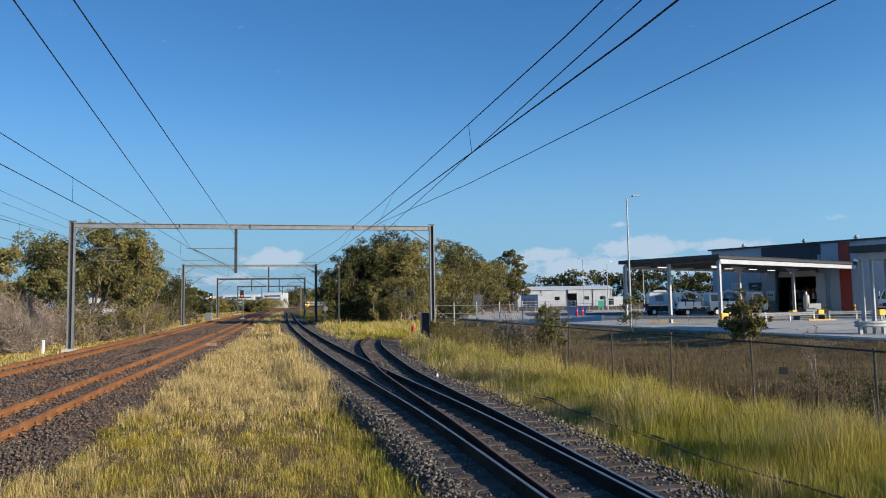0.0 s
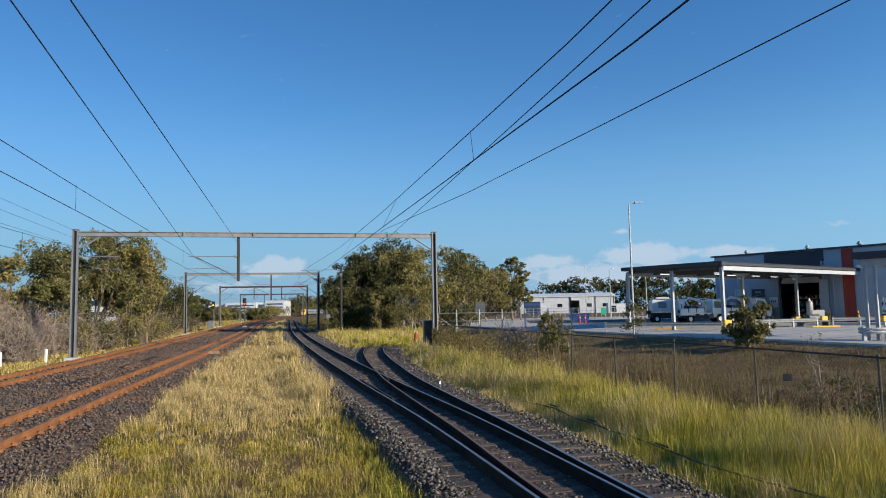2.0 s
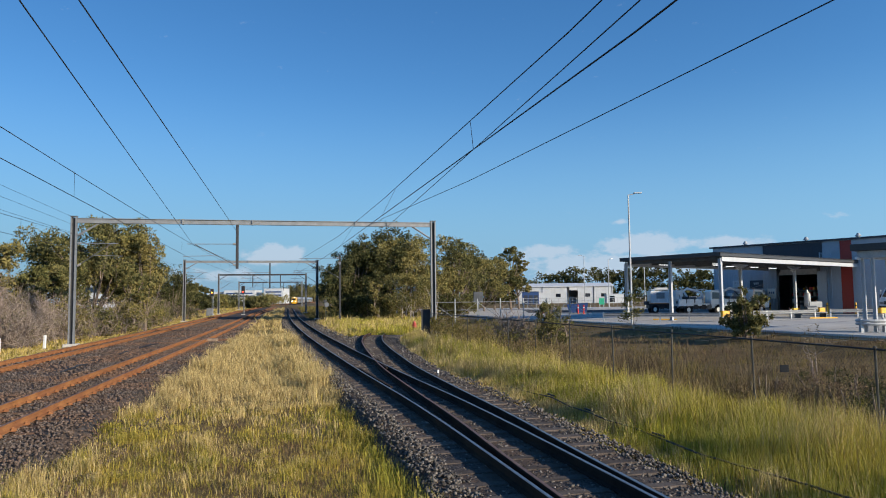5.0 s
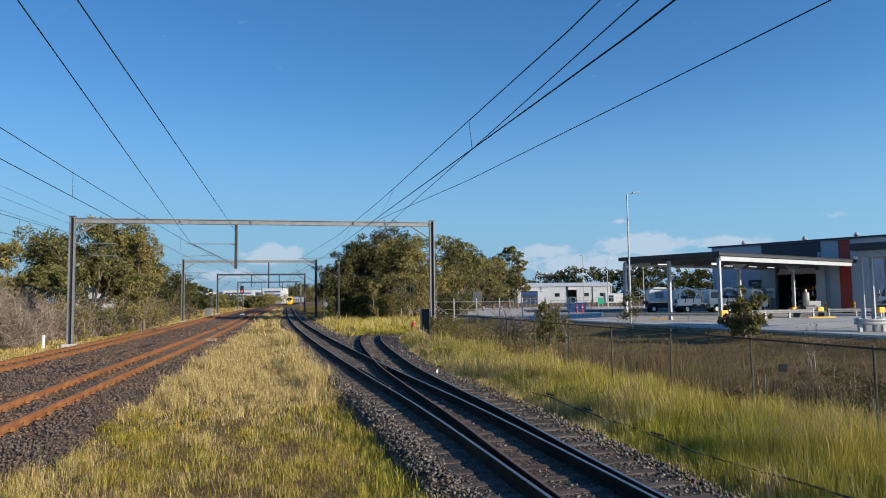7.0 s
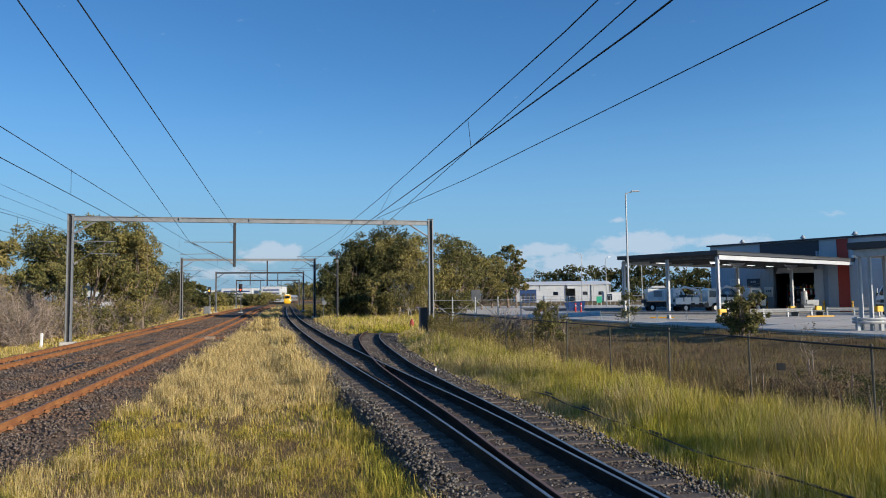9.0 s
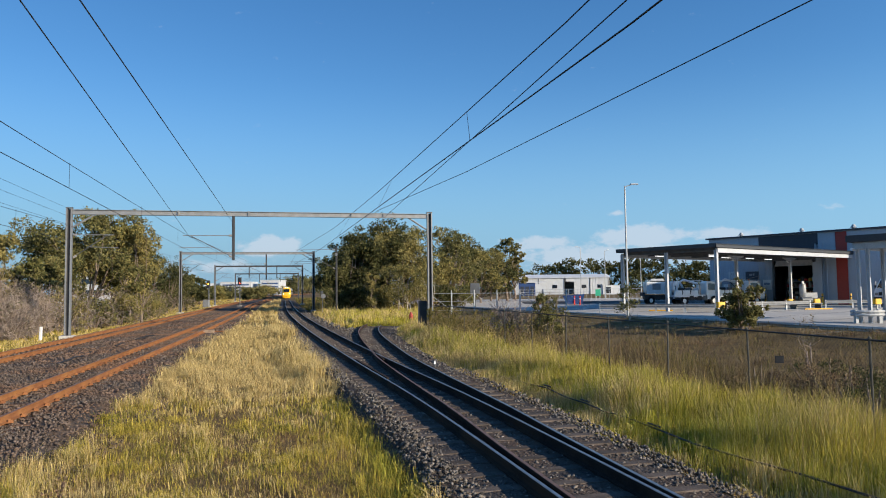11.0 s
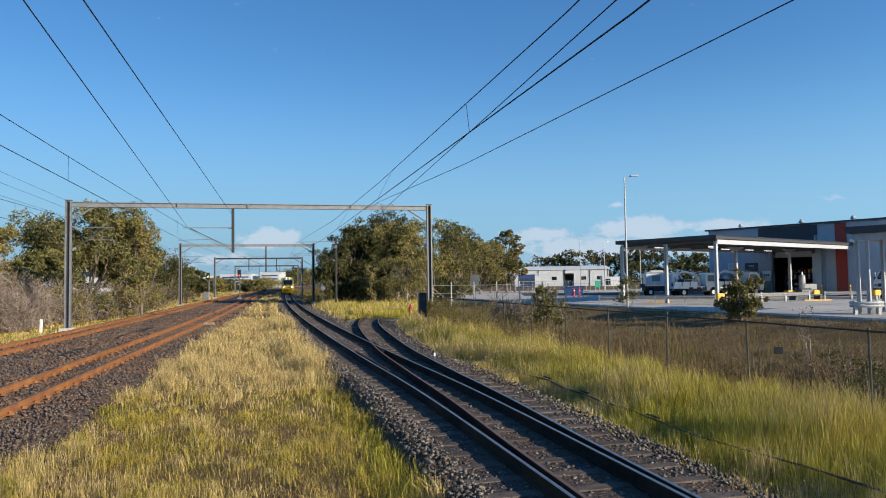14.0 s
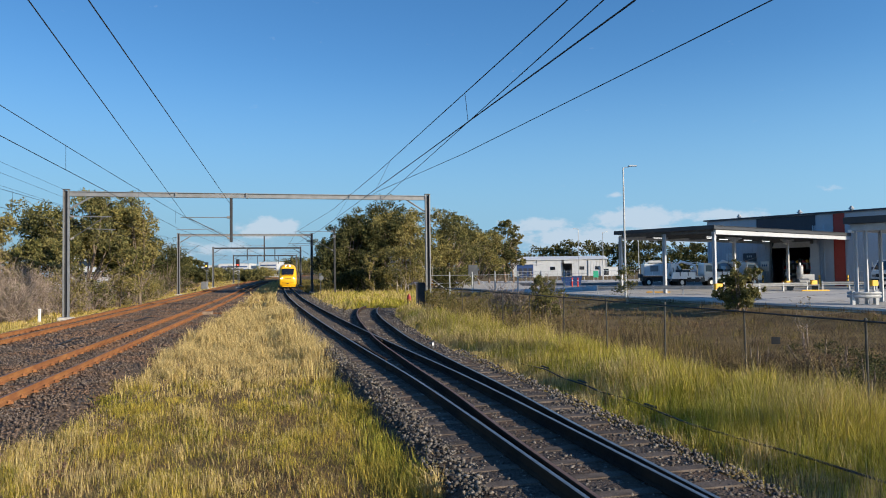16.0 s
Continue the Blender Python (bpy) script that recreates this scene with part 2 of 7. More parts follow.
M = {
    "soil": material("soil", (0.20, 0.135, 0.06), (0.10, 0.066, 0.03), 0.95, scale=1.5, fine=25, bump=0.6, depth=0.03,
                     third=(0.22, 0.155, 0.07), third_scale=0.35),
    "ballast": material("ballast", (0.12, 0.10, 0.088), (0.045, 0.038, 0.034), 0.9, scale=6, fine=22, mix=0.7, bump=1.0, depth=0.05,
                        third=(0.14, 0.09, 0.06), third_scale=0.5),
    "stone": material("stone", (0.18, 0.142, 0.117), (0.085, 0.066, 0.054), 0.85, scale=8, fine=60, island_random=0.35, bump=0.4,
                      third=(0.20, 0.115, 0.07), third_scale=0.35, third_amount=0.65),
    "stone_grey": material("stone_grey", (0.205, 0.18, 0.155), (0.065, 0.057, 0.05), 0.85, scale=8, fine=60, island_random=0.55, bump=0.4),
    "rail_rust": material("rail_rust", (0.36, 0.165, 0.06), (0.24, 0.10, 0.04), 0.92, 0.0, scale=3, fine=50, bump=0.3,
                          third=(0.20, 0.08, 0.04), third_scale=0.8),
    "rail_dark": material("rail_dark", (0.042, 0.030, 0.024), (0.022, 0.017, 0.015), 0.95, 0.0, scale=4, fine=50, bump=0.3,
                          third=(0.075, 0.042, 0.025), third_scale=0.7),
    "rail_head": material("rail_head", (0.42, 0.40, 0.39), (0.28, 0.25, 0.23), 0.38, 0.85, scale=6, fine=60, bump=0.05),
    "rail_head_rust": material("rail_head_rust", (0.30, 0.16, 0.09), (0.20, 0.10, 0.06), 0.5, 0.5, scale=6, fine=60, bump=0.1),
    "sleeper": material("sleeper", (0.15, 0.12, 0.10), (0.075, 0.06, 0.05), 0.9, scale=4, fine=45, object_random=0.25, bump=0.4),
    "sleeper_rust": material("sleeper_rust", (0.17, 0.10, 0.065), (0.10, 0.06, 0.04), 0.9, scale=4, fine=45, object_random=0.25, bump=0.4),
    "clip_rust": material("clip_rust", (0.34, 0.15, 0.06), (0.22, 0.09, 0.04), rough=0.9, bump=0.2),
    "clip": material("clip", (0.13, 0.06, 0.03), rough=0.8, metal=0.2, bump=0.1),
    "galv": material("galv", (0.46, 0.47, 0.47), (0.34, 0.35, 0.36), 0.55, 0.35, scale=2.5, fine=30, bump=0.05),
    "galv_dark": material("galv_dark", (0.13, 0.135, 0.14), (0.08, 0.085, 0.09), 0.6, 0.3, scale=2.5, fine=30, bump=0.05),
    "galv_mid": material("galv_mid", (0.27, 0.275, 0.28), (0.19, 0.195, 0.20), 0.6, 0.3, scale=2.5, fine=30, bump=0.05),
    "fence_post": material("fence_post", (0.085, 0.08, 0.066), (0.05, 0.047, 0.04), 0.75, 0.1, scale=2.5, fine=30, bump=0.05),
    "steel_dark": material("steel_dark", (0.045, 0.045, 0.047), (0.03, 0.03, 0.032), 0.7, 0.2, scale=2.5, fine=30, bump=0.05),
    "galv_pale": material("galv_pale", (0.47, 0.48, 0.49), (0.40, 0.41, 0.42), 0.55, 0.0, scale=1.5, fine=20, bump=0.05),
    "wire": material("wire", (0.02, 0.02, 0.022), rough=0.6, metal=0.3, bump=0),
    "insulator": material("insulator", (0.32, 0.30, 0.28), rough=0.4, bump=0),
    "concrete": material("concrete", (0.56, 0.52, 0.46), (0.43, 0.40, 0.36), 0.85, scale=0.5, fine=14, bump=0.15,
                         third=(0.36, 0.35, 0.34), third_scale=0.12),
    "asphalt": material("asphalt", (0.10, 0.10, 0.105), (0.06, 0.06, 0.06), 0.9, scale=0.7, fine=30, bump=0.3),
    "bark": material("bark", (0.30, 0.24, 0.18), (0.14, 0.10, 0.08), 0.9, scale=2, fine=14, bump=0.6, depth=0.03),
    "bark_pale": material("bark_pale", (0.52, 0.46, 0.38), (0.30, 0.24, 0.18), 0.85, scale=1.5, fine=10, bump=0.3),
    "twig": material("twig", (0.36, 0.29, 0.23), (0.22, 0.17, 0.14), 0.9, island_random=0.4, bump=0),
    "leaf": leaf_material("leaf", (0.028, 0.036, 0.012), (0.22, 0.21, 0.07), (0.26, 0.21, 0.085), 0.35),
    "leaf_dark": leaf_material("leaf_dark", (0.014, 0.020, 0.008), (0.10, 0.108, 0.036), (0.15, 0.13, 0.05), 0.3),
    "leaf_olive": leaf_material("leaf_olive", (0.05, 0.052, 0.016), (0.31, 0.275, 0.085), (0.34, 0.26, 0.10), 0.4),
    "leaf_grey": leaf_material("leaf_grey", (0.12, 0.11, 0.065), (0.28, 0.24, 0.15), (0.28, 0.21, 0.14), 0.5),
    "grass_straw": leaf_material("grass_straw", (0.22, 0.15, 0.05), (0.88, 0.68, 0.31), (0.64, 0.48, 0.20), 0.25, 0.35, glow=0.2),
    "grass_mixed": leaf_material("grass_mixed", (0.06, 0.068, 0.008), (0.56, 0.49, 0.06), (0.66, 0.46, 0.11), 0.45, 0.6, glow=0.2),
    "grass_green": leaf_material("grass_green", (0.075, 0.095, 0.008), (0.60, 0.57, 0.05), (0.70, 0.51, 0.13), 0.22, 0.5, glow=0.2),
    "grass_dead": leaf_material("grass_dead", (0.10, 0.06, 0.025), (0.66, 0.47, 0.20), (0.17, 0.09, 0.05), 0.6, 0.65, glow=0.15),
    "weeds": leaf_material("weeds", (0.045, 0.028, 0.018), (0.44, 0.285, 0.185), (0.15, 0.13, 0.045), 0.35, 0.65),
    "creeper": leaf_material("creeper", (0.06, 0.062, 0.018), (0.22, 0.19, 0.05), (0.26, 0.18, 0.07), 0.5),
    "wall_blue": material("wall_blue", (0.36, 0.41, 0.47), (0.32, 0.37, 0.43), 0.55, scale=0.4, fine=6, bump=0.03),
    "wall_navy": material("wall_navy", (0.035, 0.042, 0.06), (0.028, 0.034, 0.05), 0.5, scale=0.4, fine=6, bump=0.03),
    "wall_red": material("wall_red", (0.36, 0.035, 0.022), (0.30, 0.03, 0.02), 0.5, scale=0.4, fine=6, bump=0.03),
    "roof_grey": material("roof_grey", (0.045, 0.048, 0.052), (0.034, 0.036, 0.04), 0.55, scale=0.5, fine=10, bump=0.05),
    "white_paint": material("white_paint", (0.80, 0.79, 0.76), (0.70, 0.69, 0.66), 0.5, scale=1, fine=20, bump=0.03),
    "white_sheet": material("white_sheet", (0.58, 0.59, 0.60), (0.50, 0.51, 0.52), 0.5, scale=0.5, fine=8, bump=0.05),
    "truck_white": material("truck_white", (0.80, 0.80, 0.79), (0.72, 0.72, 0.71), 0.3, scale=1, fine=15, bump=0.02, coat=0.5),
    "black": material("black", (0.022, 0.022, 0.024), rough=0.6, bump=0.05),
    "rubber": material("rubber", (0.025, 0.025, 0.025), rough=0.85, bump=0.2),
    "dark_glass": material("dark_glass", (0.012, 0.014, 0.018), rough=0.06, bump=0, coat=1.0),
    "yellow": material("yellow", (0.84, 0.45, 0.008), (0.78, 0.41, 0.008), 0.35, scale=1, fine=12, bump=0.02, coat=0.5),
    "yellow_sign": material("yellow_sign", (0.78, 0.42, 0.02), (0.70, 0.36, 0.02), 0.5, bump=0.02),
    "silver": material("silver", (0.50, 0.51, 0.52), (0.42, 0.43, 0.44), 0.35, 0.7, scale=1, fine=12, bump=0.03),
    "orange": material("orange", (0.55, 0.14, 0.03), rough=0.5, bump=0.02),
    "red": material("red", (0.62, 0.04, 0.03), rough=0.5, bump=0.02),
    "blue": material("blue", (0.03, 0.07, 0.20), (0.022, 0.055, 0.16), 0.5, bump=0.05),
    "green_sign": material("green_sign", (0.02, 0.35, 0.20), rough=0.5, bump=0.02),
    "roof_pale": material("roof_pale", (0.60, 0.61, 0.62), (0.5, 0.51, 0.52), 0.6, scale=0.3, fine=5, bump=0.05),
    "rock": material("rock", (0.33, 0.24, 0.16), (0.2, 0.14, 0.1), 0.9, scale=2, fine=14, bump=0.5),
    "headlight": material("headlight", (0.9, 0.9, 0.85), rough=0.2, bump=0, emit=((1.0, 0.93, 0.78), 14.0)),
    "signal_red": material("signal_red", (0.8, 0.03, 0.02), rough=0.3, bump=0, emit=((1.0, 0.05, 0.02), 5.0)),
    "signal_amber": material("signal_amber", (0.9, 0.4, 0.02), rough=0.3, bump=0, emit=((1.0, 0.45, 0.05), 4.0)),
    "tube_light": material("tube_light", (0.9, 0.9, 0.9), rough=0.4, bump=0, emit=((1.0, 0.98, 0.95), 1.2)),
}


# ---- building tools ----
class Geo:
    """Collects vertices and faces of one mesh."""

    def __init__(self):
        self.v, self.f = [], []

    def add(self, verts, faces):
        k = len(self.v)
        self.v += [tuple(p) for p in verts]
        self.f += [tuple(i + k for i in q) for q in faces]
        return self

    def box(self, c, s, rz=0.0, taper=1.0, cut=0.0):
        """A box about c of size s, turned by rz degrees; its top tapered; its upright edges cut by cut."""
        hx, hy, hz = s[0] / 2, s[1] / 2, s[2] / 2
        co, si = math.cos(radians(rz)), math.sin(radians(rz))
        if cut > 0:
            ring = [(hx - cut, -hy), (hx, -hy + cut), (hx, hy - cut), (hx - cut, hy), (-hx + cut, hy), (-hx, hy - cut), (-hx, -hy + cut), (-hx + cut, -hy)]
        else:
            ring = [(hx, -hy), (hx, hy), (-hx, hy), (-hx, -hy)]
        n = len(ring)
        vs = []
        for z, k in ((-hz, 1.0), (hz, taper)):
            for x, y in ring:
                x, y = x * k, y * k
                vs.append((c[0] + x * co - y * si, c[1] + x * si + y * co, c[2] + z))
        fs = [(i, (i + 1) % n, n + (i + 1) % n, n + i) for i in range(n)] + [tuple(range(n - 1, -1, -1)), tuple(range(n, 2 * n))]
        return self.add(vs, fs)

    def tube(self, points, r, n=8, r_end=None, cap=True):
        """A round bar along points; r may run to r_end."""
        pts = [Vector(p) for p in points]
        r_end = r if r_end is None else r_end
        vs = []
        for i, p in enumerate(pts):
            d = (pts[min(i + 1, len(pts) - 1)] - pts[max(i - 1, 0)]).normalized()
            a = d.orthogonal().normalized() if abs(d.z) > 0.9 else d.cross(Vector((0, 0, 1))).normalized()
            b = d.cross(a)
            rr = r + (r_end - r) * i / max(1, len(pts) - 1)
            vs += [p + (a * math.cos(k * math.tau / n) + b * math.sin(k * math.tau / n)) * rr for k in range(n)]
        fs = []
        for i in range(len(pts) - 1):
            for k in range(n):
                fs.append((i * n + k, i * n + (k + 1) % n, (i + 1) * n + (k + 1) % n, (i + 1) * n + k))
        if cap and n > 2:
            fs += [tuple(range(n - 1, -1, -1)), tuple(range(len(pts) * n - n, len(pts) * n))]
        return self.add(vs, fs)

    def loft(self, rings, closed=True, caps=True):
        n = len(rings[0])
        vs = [p for ring in rings for p in ring]
        fs = []
        for i in range(len(rings) - 1):
            for k in range(n if closed else n - 1):
                fs.append((i * n + k, i * n + (k + 1) % n, (i + 1) * n + (k + 1) % n, (i + 1) * n + k))
        if caps:
            fs += [tuple(range(n - 1, -1, -1)), tuple(range(len(rings) * n - n, len(rings) * n))]
        return self.add(vs, fs)

    def strip(self, path, profile):
        """A profile of (sideways, up) swept along a level path of (x, y, z)."""
        rings = []
        for i, p in enumerate(path):
            a, b = path[max(i - 1, 0)], path[min(i + 1, len(path) - 1)]
            dx, dy = b[0] - a[0], b[1] - a[1]
            k = math.hypot(dx, dy)
            nx, ny = dy / k, -dx / k
            rings.append([(p[0] + nx * s, p[1] + ny * s, p[2] + u) for s, u in profile])
        return self.loft(rings)

    def mesh(self, name, mat, smooth=False):
        me = bpy.data.meshes.new(name)
        me.from_pydata(self.v, [], self.f)
        me.materials.append(mat)
        if smooth:
            me.polygons.foreach_set("use_smooth", [True] * len(me.polygons))
        me.update()
        return me


def part(name, geo, mat, parent=None, label="", smooth=False):
    ob = new(name, geo.mesh(name, M[mat], smooth))
    ob.parent = parent
    return tagged(ob, label)


def thing(name, label, category, m=None, group="", kind=""):
    ob = new(name)
    ob.matrix_basis = m or Matrix()
    return tagged(ob, label, category, group, kind)


def soup(name, verts, faces, mat, parent=None, smooth=False):
    """One mesh from numpy arrays: verts n x 3, faces m x k."""
    me = bpy.data.meshes.new(name)
    k = faces.shape[1]
    me.vertices.add(len(verts))
    me.vertices.foreach_set("co", verts.astype(np.float32).ravel())
    me.loops.add(faces.size)
    me.loops.foreach_set("vertex_index", faces.astype(np.int32).ravel())
    me.polygons.add(len(faces))
    me.polygons.foreach_set("loop_start", np.arange(0, faces.size, k, dtype=np.int32))
    me.polygons.foreach_set("loop_total", np.full(len(faces), k, dtype=np.int32))
    me.materials.append(M[mat])
    me.update(calc_edges=True)
    if smooth:
        me.polygons.foreach_set("use_smooth", [True] * len(me.polygons))
    ob = new(name, me)
    ob.parent = parent
    return ob


# ---- the plan ----
SLOPE = 0.24  # the tracks run this far to the left for each metre away


def curve(rows):
    ys, xs = np.array([r[0] for r in rows], float), np.array([r[1] for r in rows], float)
    t = np.gradient(xs, ys)

    def at(y):
        i = int(np.clip(np.searchsorted(ys, y) - 1, 0, len(ys) - 2))
        h = ys[i + 1] - ys[i]
        s = (y - ys[i]) / h
        if s < 0:
            return float(xs[0] + (y - ys[0]) * t[0])
        if s > 1:
            return float(xs[-1] + (y - ys[-1]) * t[-1])
        return float((2 * s ** 3 - 3 * s ** 2 + 1) * xs[i] + (s ** 3 - 2 * s ** 2 + s) * h * t[i]
                     + (-2 * s ** 3 + 3 * s ** 2) * xs[i + 1] + (s ** 3 - s ** 2) * h * t[i + 1])
    return at


branch_x = curve([(-40, 13.2), (0, 3.75), (7.5, 1.9), (15, -0.05), (21.6, -2.0), (36.6, -6.25), (62, -13.0), (90, -19.9), (107, -23.9), (146, -32.9), (185, -42.0),
                  (256, -58.4), (320, -72.3), (378, -82.9), (471, -95.0), (600, -107.0)])
near_x = curve([(-40, 3.0), (0, -6.1), (20, -10.5), (41, -15.05), (80, -23.9), (125, -34.6), (185, -47.6), (235, -58.4), (300, -71.8), (378, -86.5), (471, -99.5), (600, -112.0)])
spur_x = curve([(0, 3.75), (7.5, 2.02), (10, 1.45), (13.6, 0.68), (18.3, -0.45), (24, -1.75), (29, -2.68), (34, -3.55), (40, -4.40), (46, -4.80), (49, -4.7)])


def far_x(y):
    return near_x(y) - 5.05


def fence_x(y):
    return 5.5 - 0.2625 * (y - 17.4)


def yard_x(y):
    return 20.1 - 0.374 * (y - 31.5)


def smooth(a, b, x):
    s = np.clip((x - a) / (b - a), 0, 1)
    return s * s * (3 - 2 * s)


_ys = np.linspace(-60, 700, 1521)
_bx, _nx = np.array([branch_x(y) for y in _ys]), np.array([near_x(y) for y in _ys])


def ground_z(x, y):
    """Height of the bare ground (arrays)."""
    x, y = np.asarray(x, float), np.asarray(y, float)
    bx, nx = np.interp(y, _ys, _bx), np.interp(y, _ys, _nx)
    z = np.full(x.shape, -0.42)
    z += 0.035 * np.sin(x * 1.3 + y * 0.4) * np.sin(y * 0.7 - x * 0.3) + 0.03 * np.sin(x * 3.1 + 1) * np.sin(y * 2.3)
    # the beds of the tracks lie a little lower than the grass
    z -= 0.06 * (smooth(2.6, 1.7, np.abs(x - bx)) + smooth(5.2, 4.4, np.abs(x - nx + 2.5)))
    # yard on the right, bank on the left
    yx = 20.1 - 0.374 * (y - 31.5)
    level = smooth(-5.0, -0.6, x - yx) * smooth(400, 250, y)
    z += (0.08 - z) * level
    z += 0.45 * smooth(8.0, 12.0, nx - 3.0 - x) * smooth(300, 150, y)
    return z

# ---- ground ----
def build_ground():
    xs = np.concatenate([np.linspace(-1500, -130, 24), np.linspace(-120, -32, 45), np.arange(-31, 30, 0.6), np.linspace(31, 110, 40), np.linspace(120, 1500, 22)])
    ys = np.concatenate([np.linspace(-300, -20, 12), np.arange(-18, 60, 0.6), np.linspace(61, 160, 80), np.linspace(165, 600, 50), np.linspace(640, 3500, 16)])
    gx, gy = np.meshgrid(xs, ys)
    v = np.stack([gx.ravel(), gy.ravel(), ground_z(gx, gy).ravel()], 1)
    n, m = len(xs), len(ys)
    i = (np.arange(m - 1)[:, None] * n + np.arange(n - 1)[None, :]).ravel()
    f = np.stack([i, i + 1, i + n + 1, i + n], 1)
    ob = soup("ground", v, f, "soil", smooth=True)
    tagged(ob, "dry sandy soil under grass beside the railway", "ground", kind="structure")


build_ground()


# ---- tracks ----
GAUGE = 1.137  # between the rails' centres


def offset_path(fx, ys, s, z=0.0):
    """Points beside the centre line, s metres to its right."""
    out = []
    for y in ys:
        k = (fx(y + 0.5) - fx(y - 0.5))
        n = math.hypot(1, k)
        out.append((fx(y) + s / n, y - s * k / n, z))
    return out


def steps(a, b, near=1.2, grow=0.03):
    ys = [a]
    while ys[-1] < b:
        ys.append(min(b, ys[-1] + near + grow * max(0, ys[-1])))
    return ys


RAIL = [(-0.065, -0.155), (0.065, -0.155), (0.065, -0.143), (0.014, -0.122), (0.012, -0.045), (0.034, -0.034), (0.034, -0.006), (0.028, -0.001),
        (-0.028, -0.001), (-0.034, -0.006), (-0.034, -0.034), (-0.012, -0.045), (-0.014, -0.122), (-0.065, -0.143)]
HEAD = [(-0.024, -0.004), (0.024, -0.004), (0.024, 0.0025), (-0.024, 0.0025)]


def rail(name, path, mat, head, parent):
    ob = part(name, Geo().strip(path, RAIL), mat, parent)
    part("rail_head", Geo().strip(path, HEAD), head, ob, "worn running surface")
    return ob


def bed(name, fx, ys, left, right, top, parent, mat="ballast", drop=0.40):
    prof = [(-left - drop * 1.3, top - drop), (right + drop * 1.3, top - drop), (right, top), (right - 0.5, top + 0.02), (-left + 0.5, top + 0.02), (-left, top)]
    return part(name, Geo().strip([(fx(y), y, 0) for y in ys], prof), mat, parent)


def sleepers(fx, y0, y1, step, length, mat, parent, half=0.0, top=-0.157):
    g = Geo()
    w, h = 0.235, 0.16
    g.add([(-length / 2, -w / 2, -h), (length / 2, -w / 2, -h), (length / 2, w / 2, -h), (-length / 2, w / 2, -h),
           (-length / 2 + 0.02, -w / 2 + 0.025, 0), (length / 2 - 0.02, -w / 2 + 0.025, 0), (length / 2 - 0.02, w / 2 - 0.025, 0), (-length / 2 + 0.02, w / 2 - 0.025, 0)],
          [(3, 2, 1, 0), (4, 5, 6, 7), (0, 1, 5, 4), (1, 2, 6, 5), (2, 3, 7, 6), (3, 0, 4, 7)])
    me = g.mesh("sleeper", M[mat])
    y, k = y0, 0
    rnd = random.Random(int(y0 * 10) + int(length * 100))
    spots = []
    while y < y1 and k < 295:
        s = fx(y + 0.3) - fx(y - 0.3)
        ang = math.degrees(math.atan2(-s / 0.6, 1))
        ob = new("sleeper", me)
        ob.parent = parent
        ob.matrix_basis = pose(fx(y) + half, y, top + rnd.uniform(-0.006, 0.006), 0, 0, ang * -1 * -1 + rnd.uniform(-0.8, 0.8))
        spots.append((fx(y) + half, y, ang))
        y += step / math.hypot(1, s / 0.6)
        k += 1
    return spots


def fasteners(spots, parent, mat="clip"):
    """Two clips at each rail on each sleeper."""
    g = Geo()
    for x, y, ang in spots:
        c, s = math.cos(radians(ang)), math.sin(radians(ang))
        for side in (-GAUGE / 2, GAUGE / 2):
            for d in (-0.11, 0.11):
                g.box((x + (side + d) * c, y + (side + d) * s, -0.125), (0.085, 0.11, 0.06), ang, 0.6)
                g.tube([(x + (side + d) * c - 0.05 * s, y + (side + d) * s + 0.05 * c, -0.10), (x + (side + d * 0.6) * c, y + (side + d * 0.6) * s, -0.098)], 0.012, 4)
    return tagged(part("rail_fastening", g, mat, parent), "rusted spring clips", kind="stuff")


